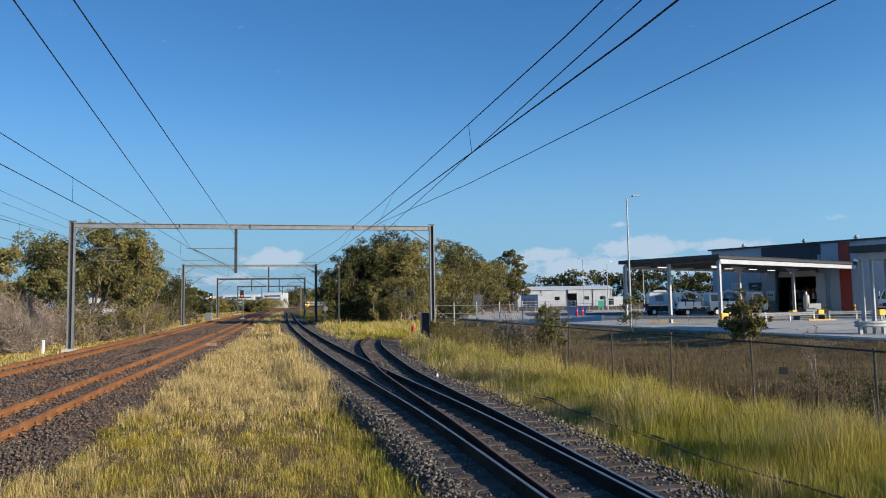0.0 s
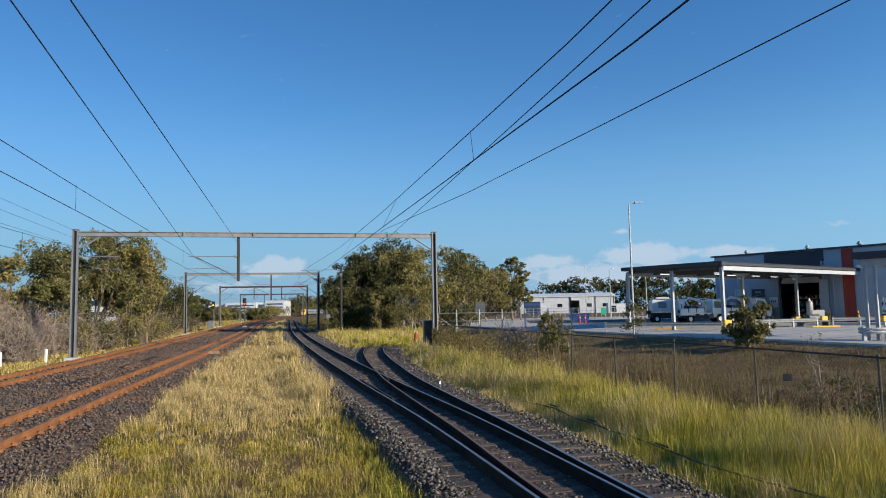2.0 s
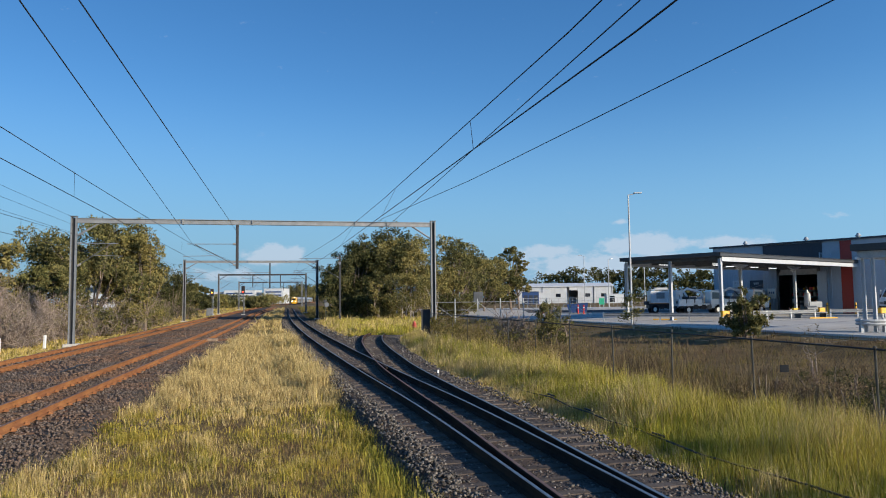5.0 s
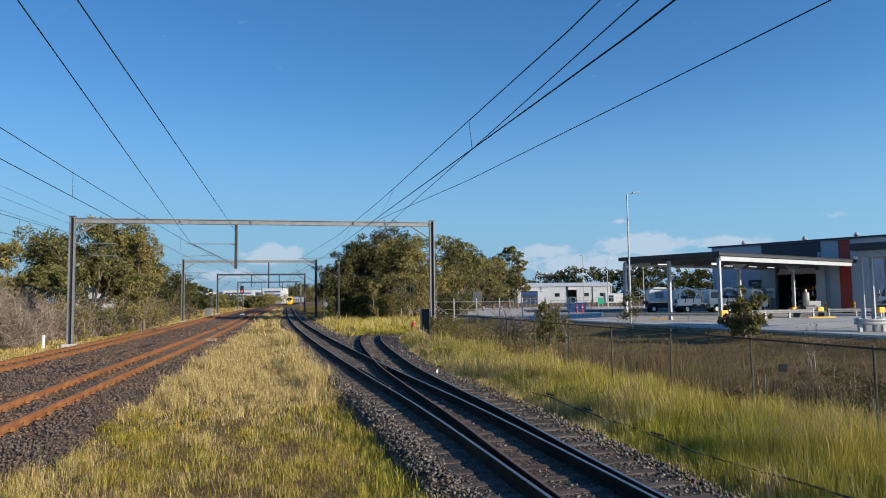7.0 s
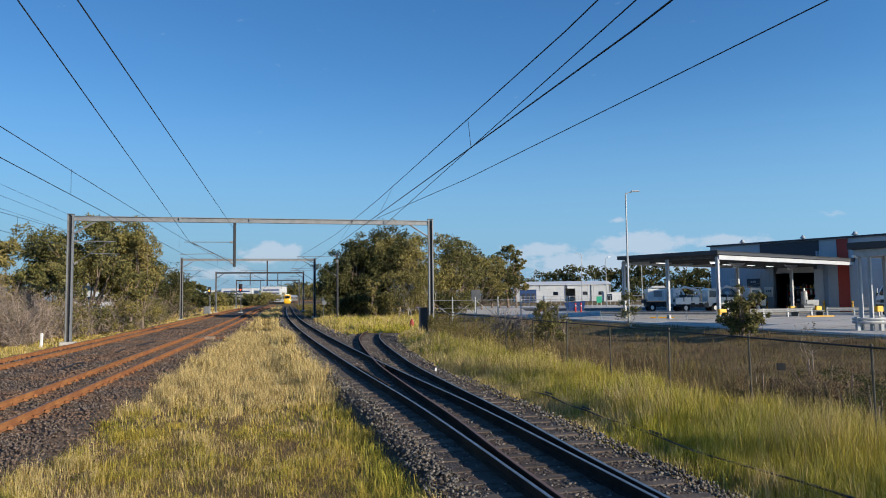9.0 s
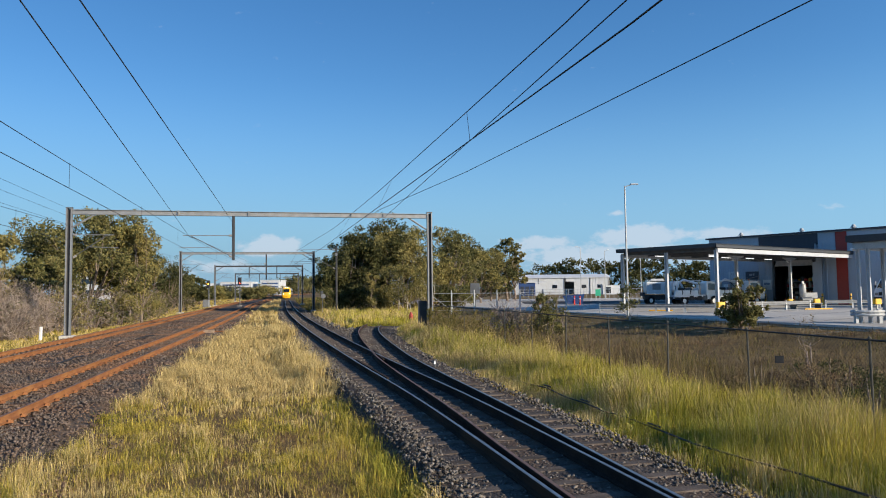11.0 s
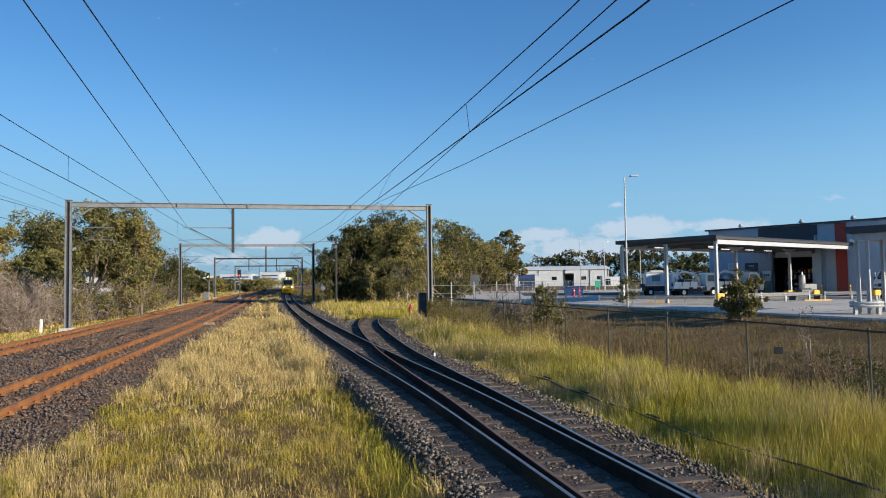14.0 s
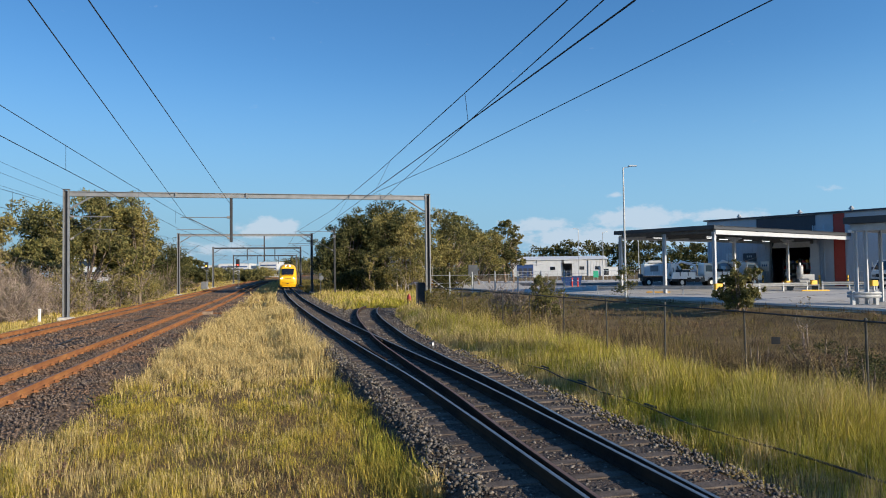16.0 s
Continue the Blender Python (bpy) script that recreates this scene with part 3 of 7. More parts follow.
def build_tracks():
    far_ys = steps(-30, 600)
    for name, fx, label in (("near_main_track", near_x, "rust-brown main line track on grey ballast"), ("far_main_track", far_x, "rust-brown main line track beside the verge")):
        t = thing(name, label, "railway track", group="main line tracks", kind="")
        for s in (-GAUGE / 2, GAUGE / 2):
            rail("rail", offset_path(fx, far_ys, s), "rail_rust", "rail_head_rust", t)
        spots = sleepers(fx, 4.0, 190, 0.685, 2.13, "sleeper_rust", t, top=-0.192)
        fasteners(spots[:170], t, "clip_rust")
    b = thing("main_line_ballast", "grey-brown crushed stone ballast under both main lines", "ballast", kind="structure")
    bed("ballast_bed", lambda y: near_x(y) - 2.52, far_ys, 4.2, 4.06, -0.235, b)
    t = thing("branch_track", "dark steel branch track with worn shiny rails", "railway track")
    for s in (-GAUGE / 2, GAUGE / 2):
        rail("rail", offset_path(branch_x, far_ys, s), "rail_dark", "rail_head", t)
    spots = sleepers(branch_x, 25.0, 190, 0.685, 2.13, "sleeper", t)
    fasteners(spots[:90], t)
    # long timbers under the turnout
    spots = sleepers(lambda y: (branch_x(y) + spur_x(y)) / 2, 4.5, 25.0, 0.66, 3.0, "sleeper", t)
    part("guard_rail", Geo().strip(offset_path(branch_x, steps(18.6, 23.6, 0.6), -GAUGE / 2 + 0.12), RAIL), "rail_dark", t, "short guard rail")
    s = thing("siding_track", "disused siding rails that curve off into grass", "railway track")
    for side, y1 in ((-GAUGE / 2, 47.5), (GAUGE / 2, 46.0)):
        rail("rail", offset_path(spur_x, steps(6.3 if side < 0 else 4.0, y1, 0.6, 0), side, 0.001), "rail_dark", "rail_head" if side > 0 else "rail_head_rust", s)
    sleepers(spur_x, 25.3, 46.5, 0.685, 2.1, "sleeper", s)
    part("frog", Geo().box((branch_x(23.4) + GAUGE / 2 + 0.03, 23.4, -0.05), (0.12, 1.6, 0.09), 15.0, 0.8), "rail_dark", s, "cast crossing nose")
    part("wing_rail", Geo().strip(offset_path(spur_x, steps(23.6, 27.2, 0.6, 0), -GAUGE / 2 + 0.13), RAIL), "rail_dark", s)
    bb = thing("branch_ballast", "dark grey crushed stone ballast under the branch", "ballast", kind="structure")
    bed("ballast_bed", branch_x, far_ys, 1.55, 1.6, -0.19, bb)
    bed("siding_bed", spur_x, steps(4, 48, 1.0, 0), 1.3, 1.5, -0.195, bb, drop=0.30)
    # point lever beside the siding
    lv = thing("point_indicator", "small white marker on a steel arm beside the siding rail", "railway fitting", pose(-0.35, 21.6, -0.12))
    part("arm", Geo().tube([(0, 0, 0.03), (0.0, 0.02, 0.16), (-0.12, 0.10, 0.20)], 0.02, 6), "galv_dark", lv)
    part("marker", Geo().box((0.0, 0, 0.17), (0.06, 0.04, 0.09), 12, 0.7), "white_paint", lv, "white painted marker")


build_tracks()


# ---- overhead line ----
def portal(x, y, width, drops, braces=(True, True), top=7.45, dark=False):
    """A portal over the tracks: two posts, a beam, knee braces and drop tubes. Local x runs along the beam."""
    ang = math.degrees(math.atan(SLOPE))
    p = thing("catenary_portal", "galvanised steel portal that carries the overhead wires", "portal", pose(x, y, -0.35, 0, 0, ang), "catenary portals")
    h = top + 0.35
    mat = "galv_mid"
    for k, px in enumerate((0.0, width)):
        # two channels with lacing between them
        g = Geo()
        for s in (-0.13, 0.13):
            g.box((px + s, 0, h / 2), (0.07, 0.28, h))
        po = part("post", g, mat, p)
        # near-black web colour stands in for shade between the channels
        part("web", Geo().box((px, 0.02, h / 2), (0.19, 0.05, h - 0.1)), "steel_dark", po, "recessed web, darkened for the shade inside the post")
        part("cap", Geo().box((px, 0, h + 0.02), (0.36, 0.32, 0.05)), "galv_dark", po)
        part("footing", Geo().box((px, 0, 0.04), (0.85, 0.85, 0.30), 0, 0.9, 0.05), "concrete", po, "concrete footing")
    mat = "steel_dark" if dark else "galv_mid"
    beam = part("beam", Geo().box((width / 2, 0.0, h - 0.23), (width - 0.34, 0.12, 0.24)), mat, p)
    for z in (h - 0.362, h - 0.098):
        part("flange", Geo().box((width / 2, 0, z), (width - 0.34, 0.26, 0.035)), mat, beam)
    for jx in (0.28, 0.47, 0.765, 0.86):
        part("joint_plate", Geo().box((width * jx, 0, h - 0.23), (0.10, 0.30, 0.33)), mat, beam)
    for k, (px, d) in enumerate(((0.17, 1), (width - 0.17, -1))):
        part("knee_brace", Geo().tube([(px, 0, h - 1.15), (px + d * 1.25, 0, h - 0.36)], 0.06, 6), mat, p)
    for dx, length in drops:
        dr = part("drop_tube", Geo().box((dx, 0, h - 0.36 - length / 2), (0.17, 0.17, length), 0, 1, 0.03), "steel_dark", p, "dark hanging tube")
    return p


def cantilever(name, post, messenger, contact):
    """Tubes from a post to the messenger and contact wires, in the world's space."""
    c = thing(name, "thin steel cantilever arm with ribbed insulators", "cantilever", pose(*post), "cantilevers")
    ax, ay = post[0], post[1]
    m = Vector(messenger) - Vector(post)
    k = Vector(contact) - Vector(post)
    d = Vector((m.x, m.y, 0)).normalized()
    part("top_tube", Geo().tube([(0, 0, m.z + 0.03), (m.x + d.x * 0.25, m.y + d.y * 0.25, m.z + 0.03)], 0.026, 6), "galv_mid", c)
    part("strut", Geo().tube([(0, 0, k.z - 0.55), (m.x * 0.92, m.y * 0.92, m.z)], 0.028, 6), "galv_dark", c)
    part("steady_arm", Geo().tube([(m.x * 0.45, m.y * 0.45, k.z + 0.10), (k.x + d.x * 0.5, k.y + d.y * 0.5, k.z + 0.06)], 0.02, 6), "galv_mid", c)
    for z, e in ((m.z + 0.03, 0.0), (k.z - 0.55, m.z - k.z + 0.55)):
        g = Geo()
        for i in range(6):
            s = 0.10 + i * 0.085
            q = Vector((m.x, m.y, 0)) * (s / max(0.3, m.length))
            zz = z + e * s / max(0.3, m.length)
            g.tube([(q.x, q.y, zz), (q.x + d.x * 0.04, q.y + d.y * 0.04, zz)], 0.07, 8)
        part("insulator", g, "insulator", c, "ribbed grey insulator")
    return c


# left foot x, y, width and drop tubes (along the beam, length) of the portals away from the camera
PORTALS = [(-22.5, 41.5, 22.1, [(9.45, 2.8)]), (-33.1, 87.0, 16.4, [(10.4, 3.25)]), (-44.0, 133.0, 16.4, [(6.3, 2.2), (11.5, 2.2)]), (-57.6, 191.0, 17.0, [(6.4, 2.2), (12.0, 2.2)])]


def build_overhead():
    ang = math.atan(SLOPE)
    for x, y, w, drops in PORTALS:
        portal(x, y, w, drops, dark=y > 120)

    def beam_y(i, tx):
        x, y, w, d = PORTALS[i]
        return y + (tx - x) * SLOPE

    def support(fx):
        out = [(fx(-42), -42.0), (fx(-4), -4.0)]
        for i in range(4):
            yy = PORTALS[i][1]
            for _ in range(4):
                yy = beam_y(i, fx(yy))
            out.append((fx(yy), yy))
        return out + [(fx(250), 250.0), (fx(320), 320.0)]

    for label, fx in (("near", near_x), ("far", far_x)):
        sup = support(fx)

        def lift(y):
            # the near line's wires hang higher towards the station end
            return 0.38 * max(0.0, min(1.0, (50 - y) / 54)) if label == "near" else 0.0
        w = thing("overhead_line", "dark messenger and contact wires with droppers over the main line", "overhead wire", group="overhead lines")
        for name, z, sag, rr in (("messenger_wire", 5.82, 0.10, 0.010), ("contact_wire", 5.02, 0.0, 0.010)):
            pts = []
            # the wires zigzag a little about the track's middle
            side = {"near": (0.0, 0.45 if z < 5.5 else 0.12, -0.75 if z < 5.5 else -0.5, 0.3, -0.3)}.get(label, (0.0, 0.0, -0.3, 0.3, -0.3))
            line = [(q[0] + (side[j] if j < 5 else 0.0), q[1]) for j, q in enumerate(sup)]
            for a, b in zip(line, line[1:]):
                for k in range(6):
                    s = k / 6
                    pts.append((a[0] + (b[0] - a[0]) * s, a[1] + (b[1] - a[1]) * s, z + lift(b[1]) * s + lift(a[1]) * (1 - s) - sag * 4 * s * (1 - s)))
            pts.append((*sup[-1], z))
            part(name, Geo().tube(pts, rr, 5), "wire", w)
        for a, b in zip(sup[1:], sup[2:6]):
            for s in (0.29, 0.49, 0.69, 0.89):
                px, py = a[0] + (b[0] - a[0]) * s - (0.25 * s if label == "near" and a[1] < 0 else 0.0), a[1] + (b[1] - a[1]) * s
                part("dropper", Geo().tube([(px, py, 5.02 + lift(py)), (px, py, 5.82 + lift(py) - 0.40 * s * (1 - s))], 0.005, 4), "wire", w)
        for i in range(4):
            x, y, wd, drops = PORTALS[i]
            sx, sy = sup[i + 2]
            if label == "far":
                root = (x + 0.2, y + 0.05, -0.3)
            else:
                dx = drops[0][0]
                root = (x + dx * math.cos(ang), y + dx * math.sin(ang), -0.3)
            off = -0.5 if label == "near" and i == 0 else 0.0
            cantilever("cantilever", root, (sx + off, sy, 5.82), (sx + off, sy, 5.02))

    def wire(name, label, ends, rr=0.013):
        a, b = Vector(ends[0]), Vector(ends[1])
        far_end = a + (a - b) * 0.6
        ob = part(name, Geo().tube([far_end, a, *ends[1:]], rr, 5), "wire")
        tagged(ob, label, "overhead wire", "overhead wires")

    wire("feeder_wire", "dark feeder wire to the drop tube of the portal", [(-5.50, 10.8, 6.6), (-13.45, 43.9, 6.75)], 0.012)
    wire("tension_wire", "dark crossing wire to the portal's cantilever", [(-5.41, 9.0, 5.95), (-16.12, 43.7, 5.86), (-24.5, 88.8, 5.85)], 0.010)
    wire("feeder_wire", "dark feeder wire to the top of the portal", [(6.5, 13.8, 7.57), (1.0, 29.9, 7.38), (-4.45, 45.9, 7.55)], 0.014)
    wire("earth_wire", "dark wire that crosses under the portal beam", [(2.9, 12.4, 7.1), (-4.0, 46.0, 7.1), (-9.6, 74.0, 7.0)])
    for z, z2, y0, x0 in ((7.4, 7.4, 30.8, -19.6), (6.93, 6.95, 31.0, -19.7), (6.45, 6.45, 32.0, -20.2)):
        wire("feeder_wire", "thin feeder wire to the post of the portal", [(x0, y0, z), (-22.5, 41.5, z2)], 0.007)
    # the branch
    w = thing("overhead_line", "dark messenger and contact wires with droppers over the branch", "overhead wire", group="overhead lines")
    pts_m = [(12.5, -36.0, 6.5), (1.95, 10.8, 6.48), (-2.7, 28.5, 6.36), (-7.3, 46.2, 6.5), (-14.9, 70.5, 6.45), (-19.9, 90.4, 6.2), (-31.5, 137, 6.0), (-44.3, 194, 6.0)]
    pts_c = [(12.0, -36.0, 5.15), (2.05, 7.4, 5.15), (-8.2, 46.2, 5.12), (-15.3, 70.5, 5.0), (-20.0, 90.4, 5.0), (-31.6, 137, 5.0), (-44.4, 194, 5.0)]
    part("messenger_wire", Geo().tube(pts_m, 0.0115, 5), "wire", w)
    part("contact_wire", Geo().tube(pts_c, 0.0115, 5), "wire", w)
    for s in (0.15, 0.42, 0.75):
        a = Vector(pts_m[1]).lerp(Vector(pts_m[3]), s) - Vector((0, 0, 0.5 * s * (1 - s)))
        b = Vector(pts_c[1]).lerp(Vector(pts_c[2]), s)
        part("dropper", Geo().tube([a, b], 0.006, 4), "wire", w)
    mast = thing("catenary_mast", "single dark steel mast with a cantilever beside the branch", "mast", pose(-11.0, 70.5, -0.4))
    part("shaft", Geo().box((0, 0, 3.6), (0.20, 0.20, 7.2), 12, 1, 0.03), "steel_dark", mast)
    part("disc", Geo().tube([(0.0, -0.14, 6.35), (0.0, -0.16, 6.35)], 0.16, 10), "galv_mid", mast, "small round number disc")
    part("footing", Geo().box((0, 0, 0.05), (0.7, 0.7, 0.3), 12, 0.9), "concrete", mast)
    cantilever("cantilever", (-11.0, 70.5, -0.4), (-14.9, 70.6, 6.45), (-15.3, 70.6, 5.0))
    for (x, y, w_, d_), mx in zip(PORTALS[1:], (-19.9, -31.5, -44.3)):
        ex, ey = x + w_ * math.cos(ang), y + w_ * math.sin(ang)
        cantilever("cantilever", (ex, ey, -0.35), (mx, ey - 0.3, 6.1), (mx - 0.1, ey - 0.3, 5.0))


build_overhead()


# ---- train ----
def car_section(w, h, lean=0.0, n=7):
    """Half-round topped section of a rail car, as (x, z), from the bottom up and over."""
    pts = [(w * 0.46, 0.55), (w * 0.5, 1.0), (w * 0.5, h * 0.52)]
    for k in range(n + 1):
        a = k / n * math.pi / 2
        pts.append((w * 0.5 * (math.cos(a) ** 0.55 if k < n else 0) * (1 - 0.10 * math.sin(a)), h * 0.62 + h * 0.38 * math.sin(a) ** 0.62))
    return pts + [(-x, z) for x, z in reversed(pts[:-1])]


def bogie(parent, y):
    b = part("bogie_frame", Geo().box((0, y, 0.48), (1.9, 2.6, 0.28), 0, 0.9, 0.1), "black", parent)
    for dy in (-1.05, 1.05):
        g = Geo()
        for x in (-0.57, 0.57):
            g.tube([(x - 0.06, y + dy, 0.43), (x + 0.06, y + dy, 0.43)], 0.43, 16)
        g.tube([(-0.7, y + dy, 0.43), (0.7, y + dy, 0.43)], 0.08, 8)
        part("wheelset", g, "rail_dark", b)


def lead_car():
    """The nose points to -y; the car's middle is at the origin, the rails at z = 0."""
    t = thing("train_power_car", "bright yellow train front car with a black windscreen and lit headlights", "train")
    w, h, half = 2.75, 3.72, 11.0
    sec = car_section(w, h)
    rings = []
    # from the tail to the blunt raked nose
    for y, kw, kh, low in ((half, 1, 1, 0), (-half + 3.6, 1, 1, 0), (-half + 2.5, 0.995, 0.99, -0.05), (-half + 1.7, 0.985, 0.95, -0.12), (-half + 1.3, 0.98, 0.87, -0.16),
                           (-half + 0.95, 0.975, 0.74, -0.2), (-half + 0.65, 0.965, 0.58, -0.26), (-half + 0.32, 0.95, 0.45, -0.3), (-half + 0.08, 0.90, 0.37, -0.3), (-half, 0.80, 0.30, -0.22)):
        rings.append([(x * kw, y, low * max(0.0, 1 - z / 1.2) + 0.55 + (z - 0.55) * kh) for x, z in sec])
    body = part("body", Geo().loft(rings), "yellow", t, "glossy yellow body", True)
    # raked windscreen, set proud of the nose
    def nose(y):
        ks = ((-half + 2.5, 0.99), (-half + 1.7, 0.95), (-half + 1.3, 0.87), (-half + 0.95, 0.74), (-half + 0.65, 0.58), (-half + 0.32, 0.45))
        ys = [k[0] for k in ks][::-1]
        return 0.55 + (h - 0.55) * float(np.interp(y, ys, [k[1] for k in ks][::-1]))
    g = Geo()
    rows = []
    for y, ww in ((-half + 1.02, 0.93), (-half + 0.80, 0.92), (-half + 0.58, 0.87), (-half + 0.38, 0.80)):
        z = nose(y)
        rows.append([(x * ww, y - 0.16 - 0.05 * (1 - x * x), z + 0.03 - 0.05 * x * x) for x in (-1.0, -0.85, -0.5, 0, 0.5, 0.85, 1.0)])
    g.loft(rows, closed=False, caps=False)
    part("windscreen", g, "dark_glass", t, "black raked windscreen", True)
    part("windscreen_sill", Geo().box((0, -half + 0.22, 1.98), (1.75, 0.30, 0.07), 0, 0.9, 0.03), "yellow", t)
    for x in (-0.34, 0.30):
        part("wiper", Geo().tube([(x, -half + 0.16, 2.08), (x + 0.22, -half + 0.32, 2.42)], 0.018, 4), "black", t)
    for x in (-0.62, 0.62):
        part("grab_rail", Geo().tube([(x * 1.6, -half + 0.30, 1.15), (x * 1.62, -half + 0.62, 1.95)], 0.02, 4), "galv_dark", t)
    part("light_bar", Geo().box((0, -half + 1.38, 3.40), (0.95, 0.22, 0.13), 0, 0.85), "black", t, "dark panel over the windscreen")
    for x in (-0.30, 0.30):
        part("roof_light", Geo().tube([(x, -half + 1.26, 3.42), (x, -half + 1.20, 3.41)], 0.07, 10), "headlight", t)
    for x in (-0.86, 0.86):
        part("headlight", Geo().tube([(x, -half + 0.35, 1.42), (x, -half + 0.03, 1.40)], 0.17, 12), "headlight", t, "lit headlight")
    part("skirt", Geo().box((0, -half + 0.75, 0.52), (2.35, 1.3, 0.62), 0, 1.05, 0.35), "yellow", t, "yellow front skirt")
    part("valance", Geo().box((0, -half + 0.40, 0.80), (2.2, 0.9, 0.05), 0, 1, 0.3), "black", t)
    part("nose_grille", Geo().box((0, -half + 0.01, 1.46), (0.95, 0.06, 0.06), 0, 1, 0.01), "black", t, "dark slot between the headlights")
    part("coupler", Geo().tube([(0, -half + 0.3, 0.72), (0, -half - 0.15, 0.72)], 0.10, 8), "black", t)
    for x in (-1, 1):
        part("side_window", Geo().box((x * w * 0.5, -half + 4.3, 2.15), (0.03, 0.9, 0.62)), "dark_glass", t)
        part("side_band", Geo().box((x * w * 0.5, 3.0, 2.15), (0.025, 14.5, 0.75)), "dark_glass", t, "dark window band")
        part("mirror", Geo().box((x * 1.5, -half + 2.1, 2.35), (0.16, 0.10, 0.42)), "black", t)
    for y in (-half + 4.6, half - 3.2):
        bogie(t, y)
    return t


def trailer(name="train_passenger_car"):
    t = thing(name, "silver-grey passenger train car with a dark window band", "train", group="train cars")
    w, h, half = 2.75, 3.72, 11.0
    sec = car_section(w, h)
    part("body", Geo().loft([[(x, y, z) for x, z in sec] for y in (-half, half)]), "silver", t, "", True)
    for x in (-1, 1):
        for k in range(7):
            part("window", Geo().box((x * w * 0.5, -8.1 + k * 2.7, 2.15), (0.025, 1.9, 0.72), 0, 0.97), "dark_glass", t)
        part("door", Geo().box((x * w * 0.5, 9.7, 1.75), (0.03, 0.9, 2.0)), "yellow", t, "yellow door")
    part("gangway", Geo().box((0, -half - 0.3, 2.0), (1.2, 0.6, 2.3)), "black", t, "dark gangway bellows")
    for k in (-5.5, 0.5, 6.0):
        part("roof_unit", Geo().box((0, k, 3.76), (1.5, 2.4, 0.22), 0, 0.9, 0.1), "galv_dark", t)
    for y in (-half + 3.2, half - 3.2):
        bogie(t, y)
    return t


TRAIN = [lead_car(), trailer()]
for _ in range(4):
    TRAIN.append(copy_thing(TRAIN[1], Matrix()))

# the branch's centre line by its length
_ty = np.arange(60, 760, 0.5)
_tx = np.array([branch_x(y) for y in _ty])
_ts = np.concatenate([[0], np.cumsum(np.hypot(np.diff(_tx), 0.5))])


def on_branch(s):
    x, y = np.interp(s, _ts, _tx), np.interp(s, _ts, _ty)
    dx = np.interp(s + 8, _ts, _tx) - np.interp(s - 8, _ts, _tx)
    dy = np.interp(s + 8, _ts, _ty) - np.interp(s - 8, _ts, _ty)
    return pose(float(x), float(y), 0.0, 0, 0, math.degrees(math.atan2(-dx, dy)))


# seconds and how far away the nose is
NOSE = ((0, 471.0), (4, 379.0), (6.5, 321.0), (9, 263.0), (12.5, 184.0), (14.5, 140.0), (16, 106.5))


def motions():
    rows = np.arange(0, 16.01, 0.5)
    away = curve(NOSE)
    for i, car in enumerate(TRAIN):
        keys = []
        for t in rows:
            s = float(np.interp(away(float(t)), _ty, _ts)) + 11.0 + i * 22.7
            keys.append((float(t), on_branch(s)))
        walk(car, keys)

# ---- trees and bushes ----
def leaves_on(rng, centres, radii, count, size, droop=0.35):
    """Leaf blades over the outside of clumps: each a bent pair of triangles."""
    count, size = int(count * 0.82), size * 0.97
    # each clump breaks up into smaller ones
    k, m = len(centres), 8
    w = rng.normal(size=(k, m, 3))
    w /= np.linalg.norm(w, axis=2)[..., None]
    centres = (centres[:, None] + w * radii[:, None] * rng.uniform(0.35, 1.05, (k, m, 1))).reshape(-1, 3)
    radii = (radii[:, None] * rng.uniform(0.22, 0.52, (k, m, 1))).reshape(-1, 3)
    vol = radii[:, 0] * radii[:, 2]
    pick = rng.choice(len(centres), count, p=vol / vol.sum())
    d = rng.normal(size=(count, 3))
    d /= np.linalg.norm(d, axis=1)[:, None]
    rad = rng.uniform(0.25, 1.2, count) ** 0.7
    c = centres[pick] + d * radii[pick] * rad[:, None]
    a = rng.normal(size=(count, 3)) + d * 0.5 - np.array([0, 0, droop])
    a /= np.linalg.norm(a, axis=1)[:, None]
    b = np.cross(a, rng.normal(size=(count, 3)))
    b /= np.linalg.norm(b, axis=1)[:, None] + 1e-6
    ln = size * rng.uniform(0.6, 1.5, count)[:, None]
    wd = ln * rng.uniform(0.28, 0.5, count)[:, None]
    v = np.stack([c - a * ln * 0.5, c + b * wd * 0.5, c + a * ln * 0.5, c - b * wd * 0.5], 1).reshape(-1, 3)
    return v, np.arange(count * 4).reshape(-1, 4)


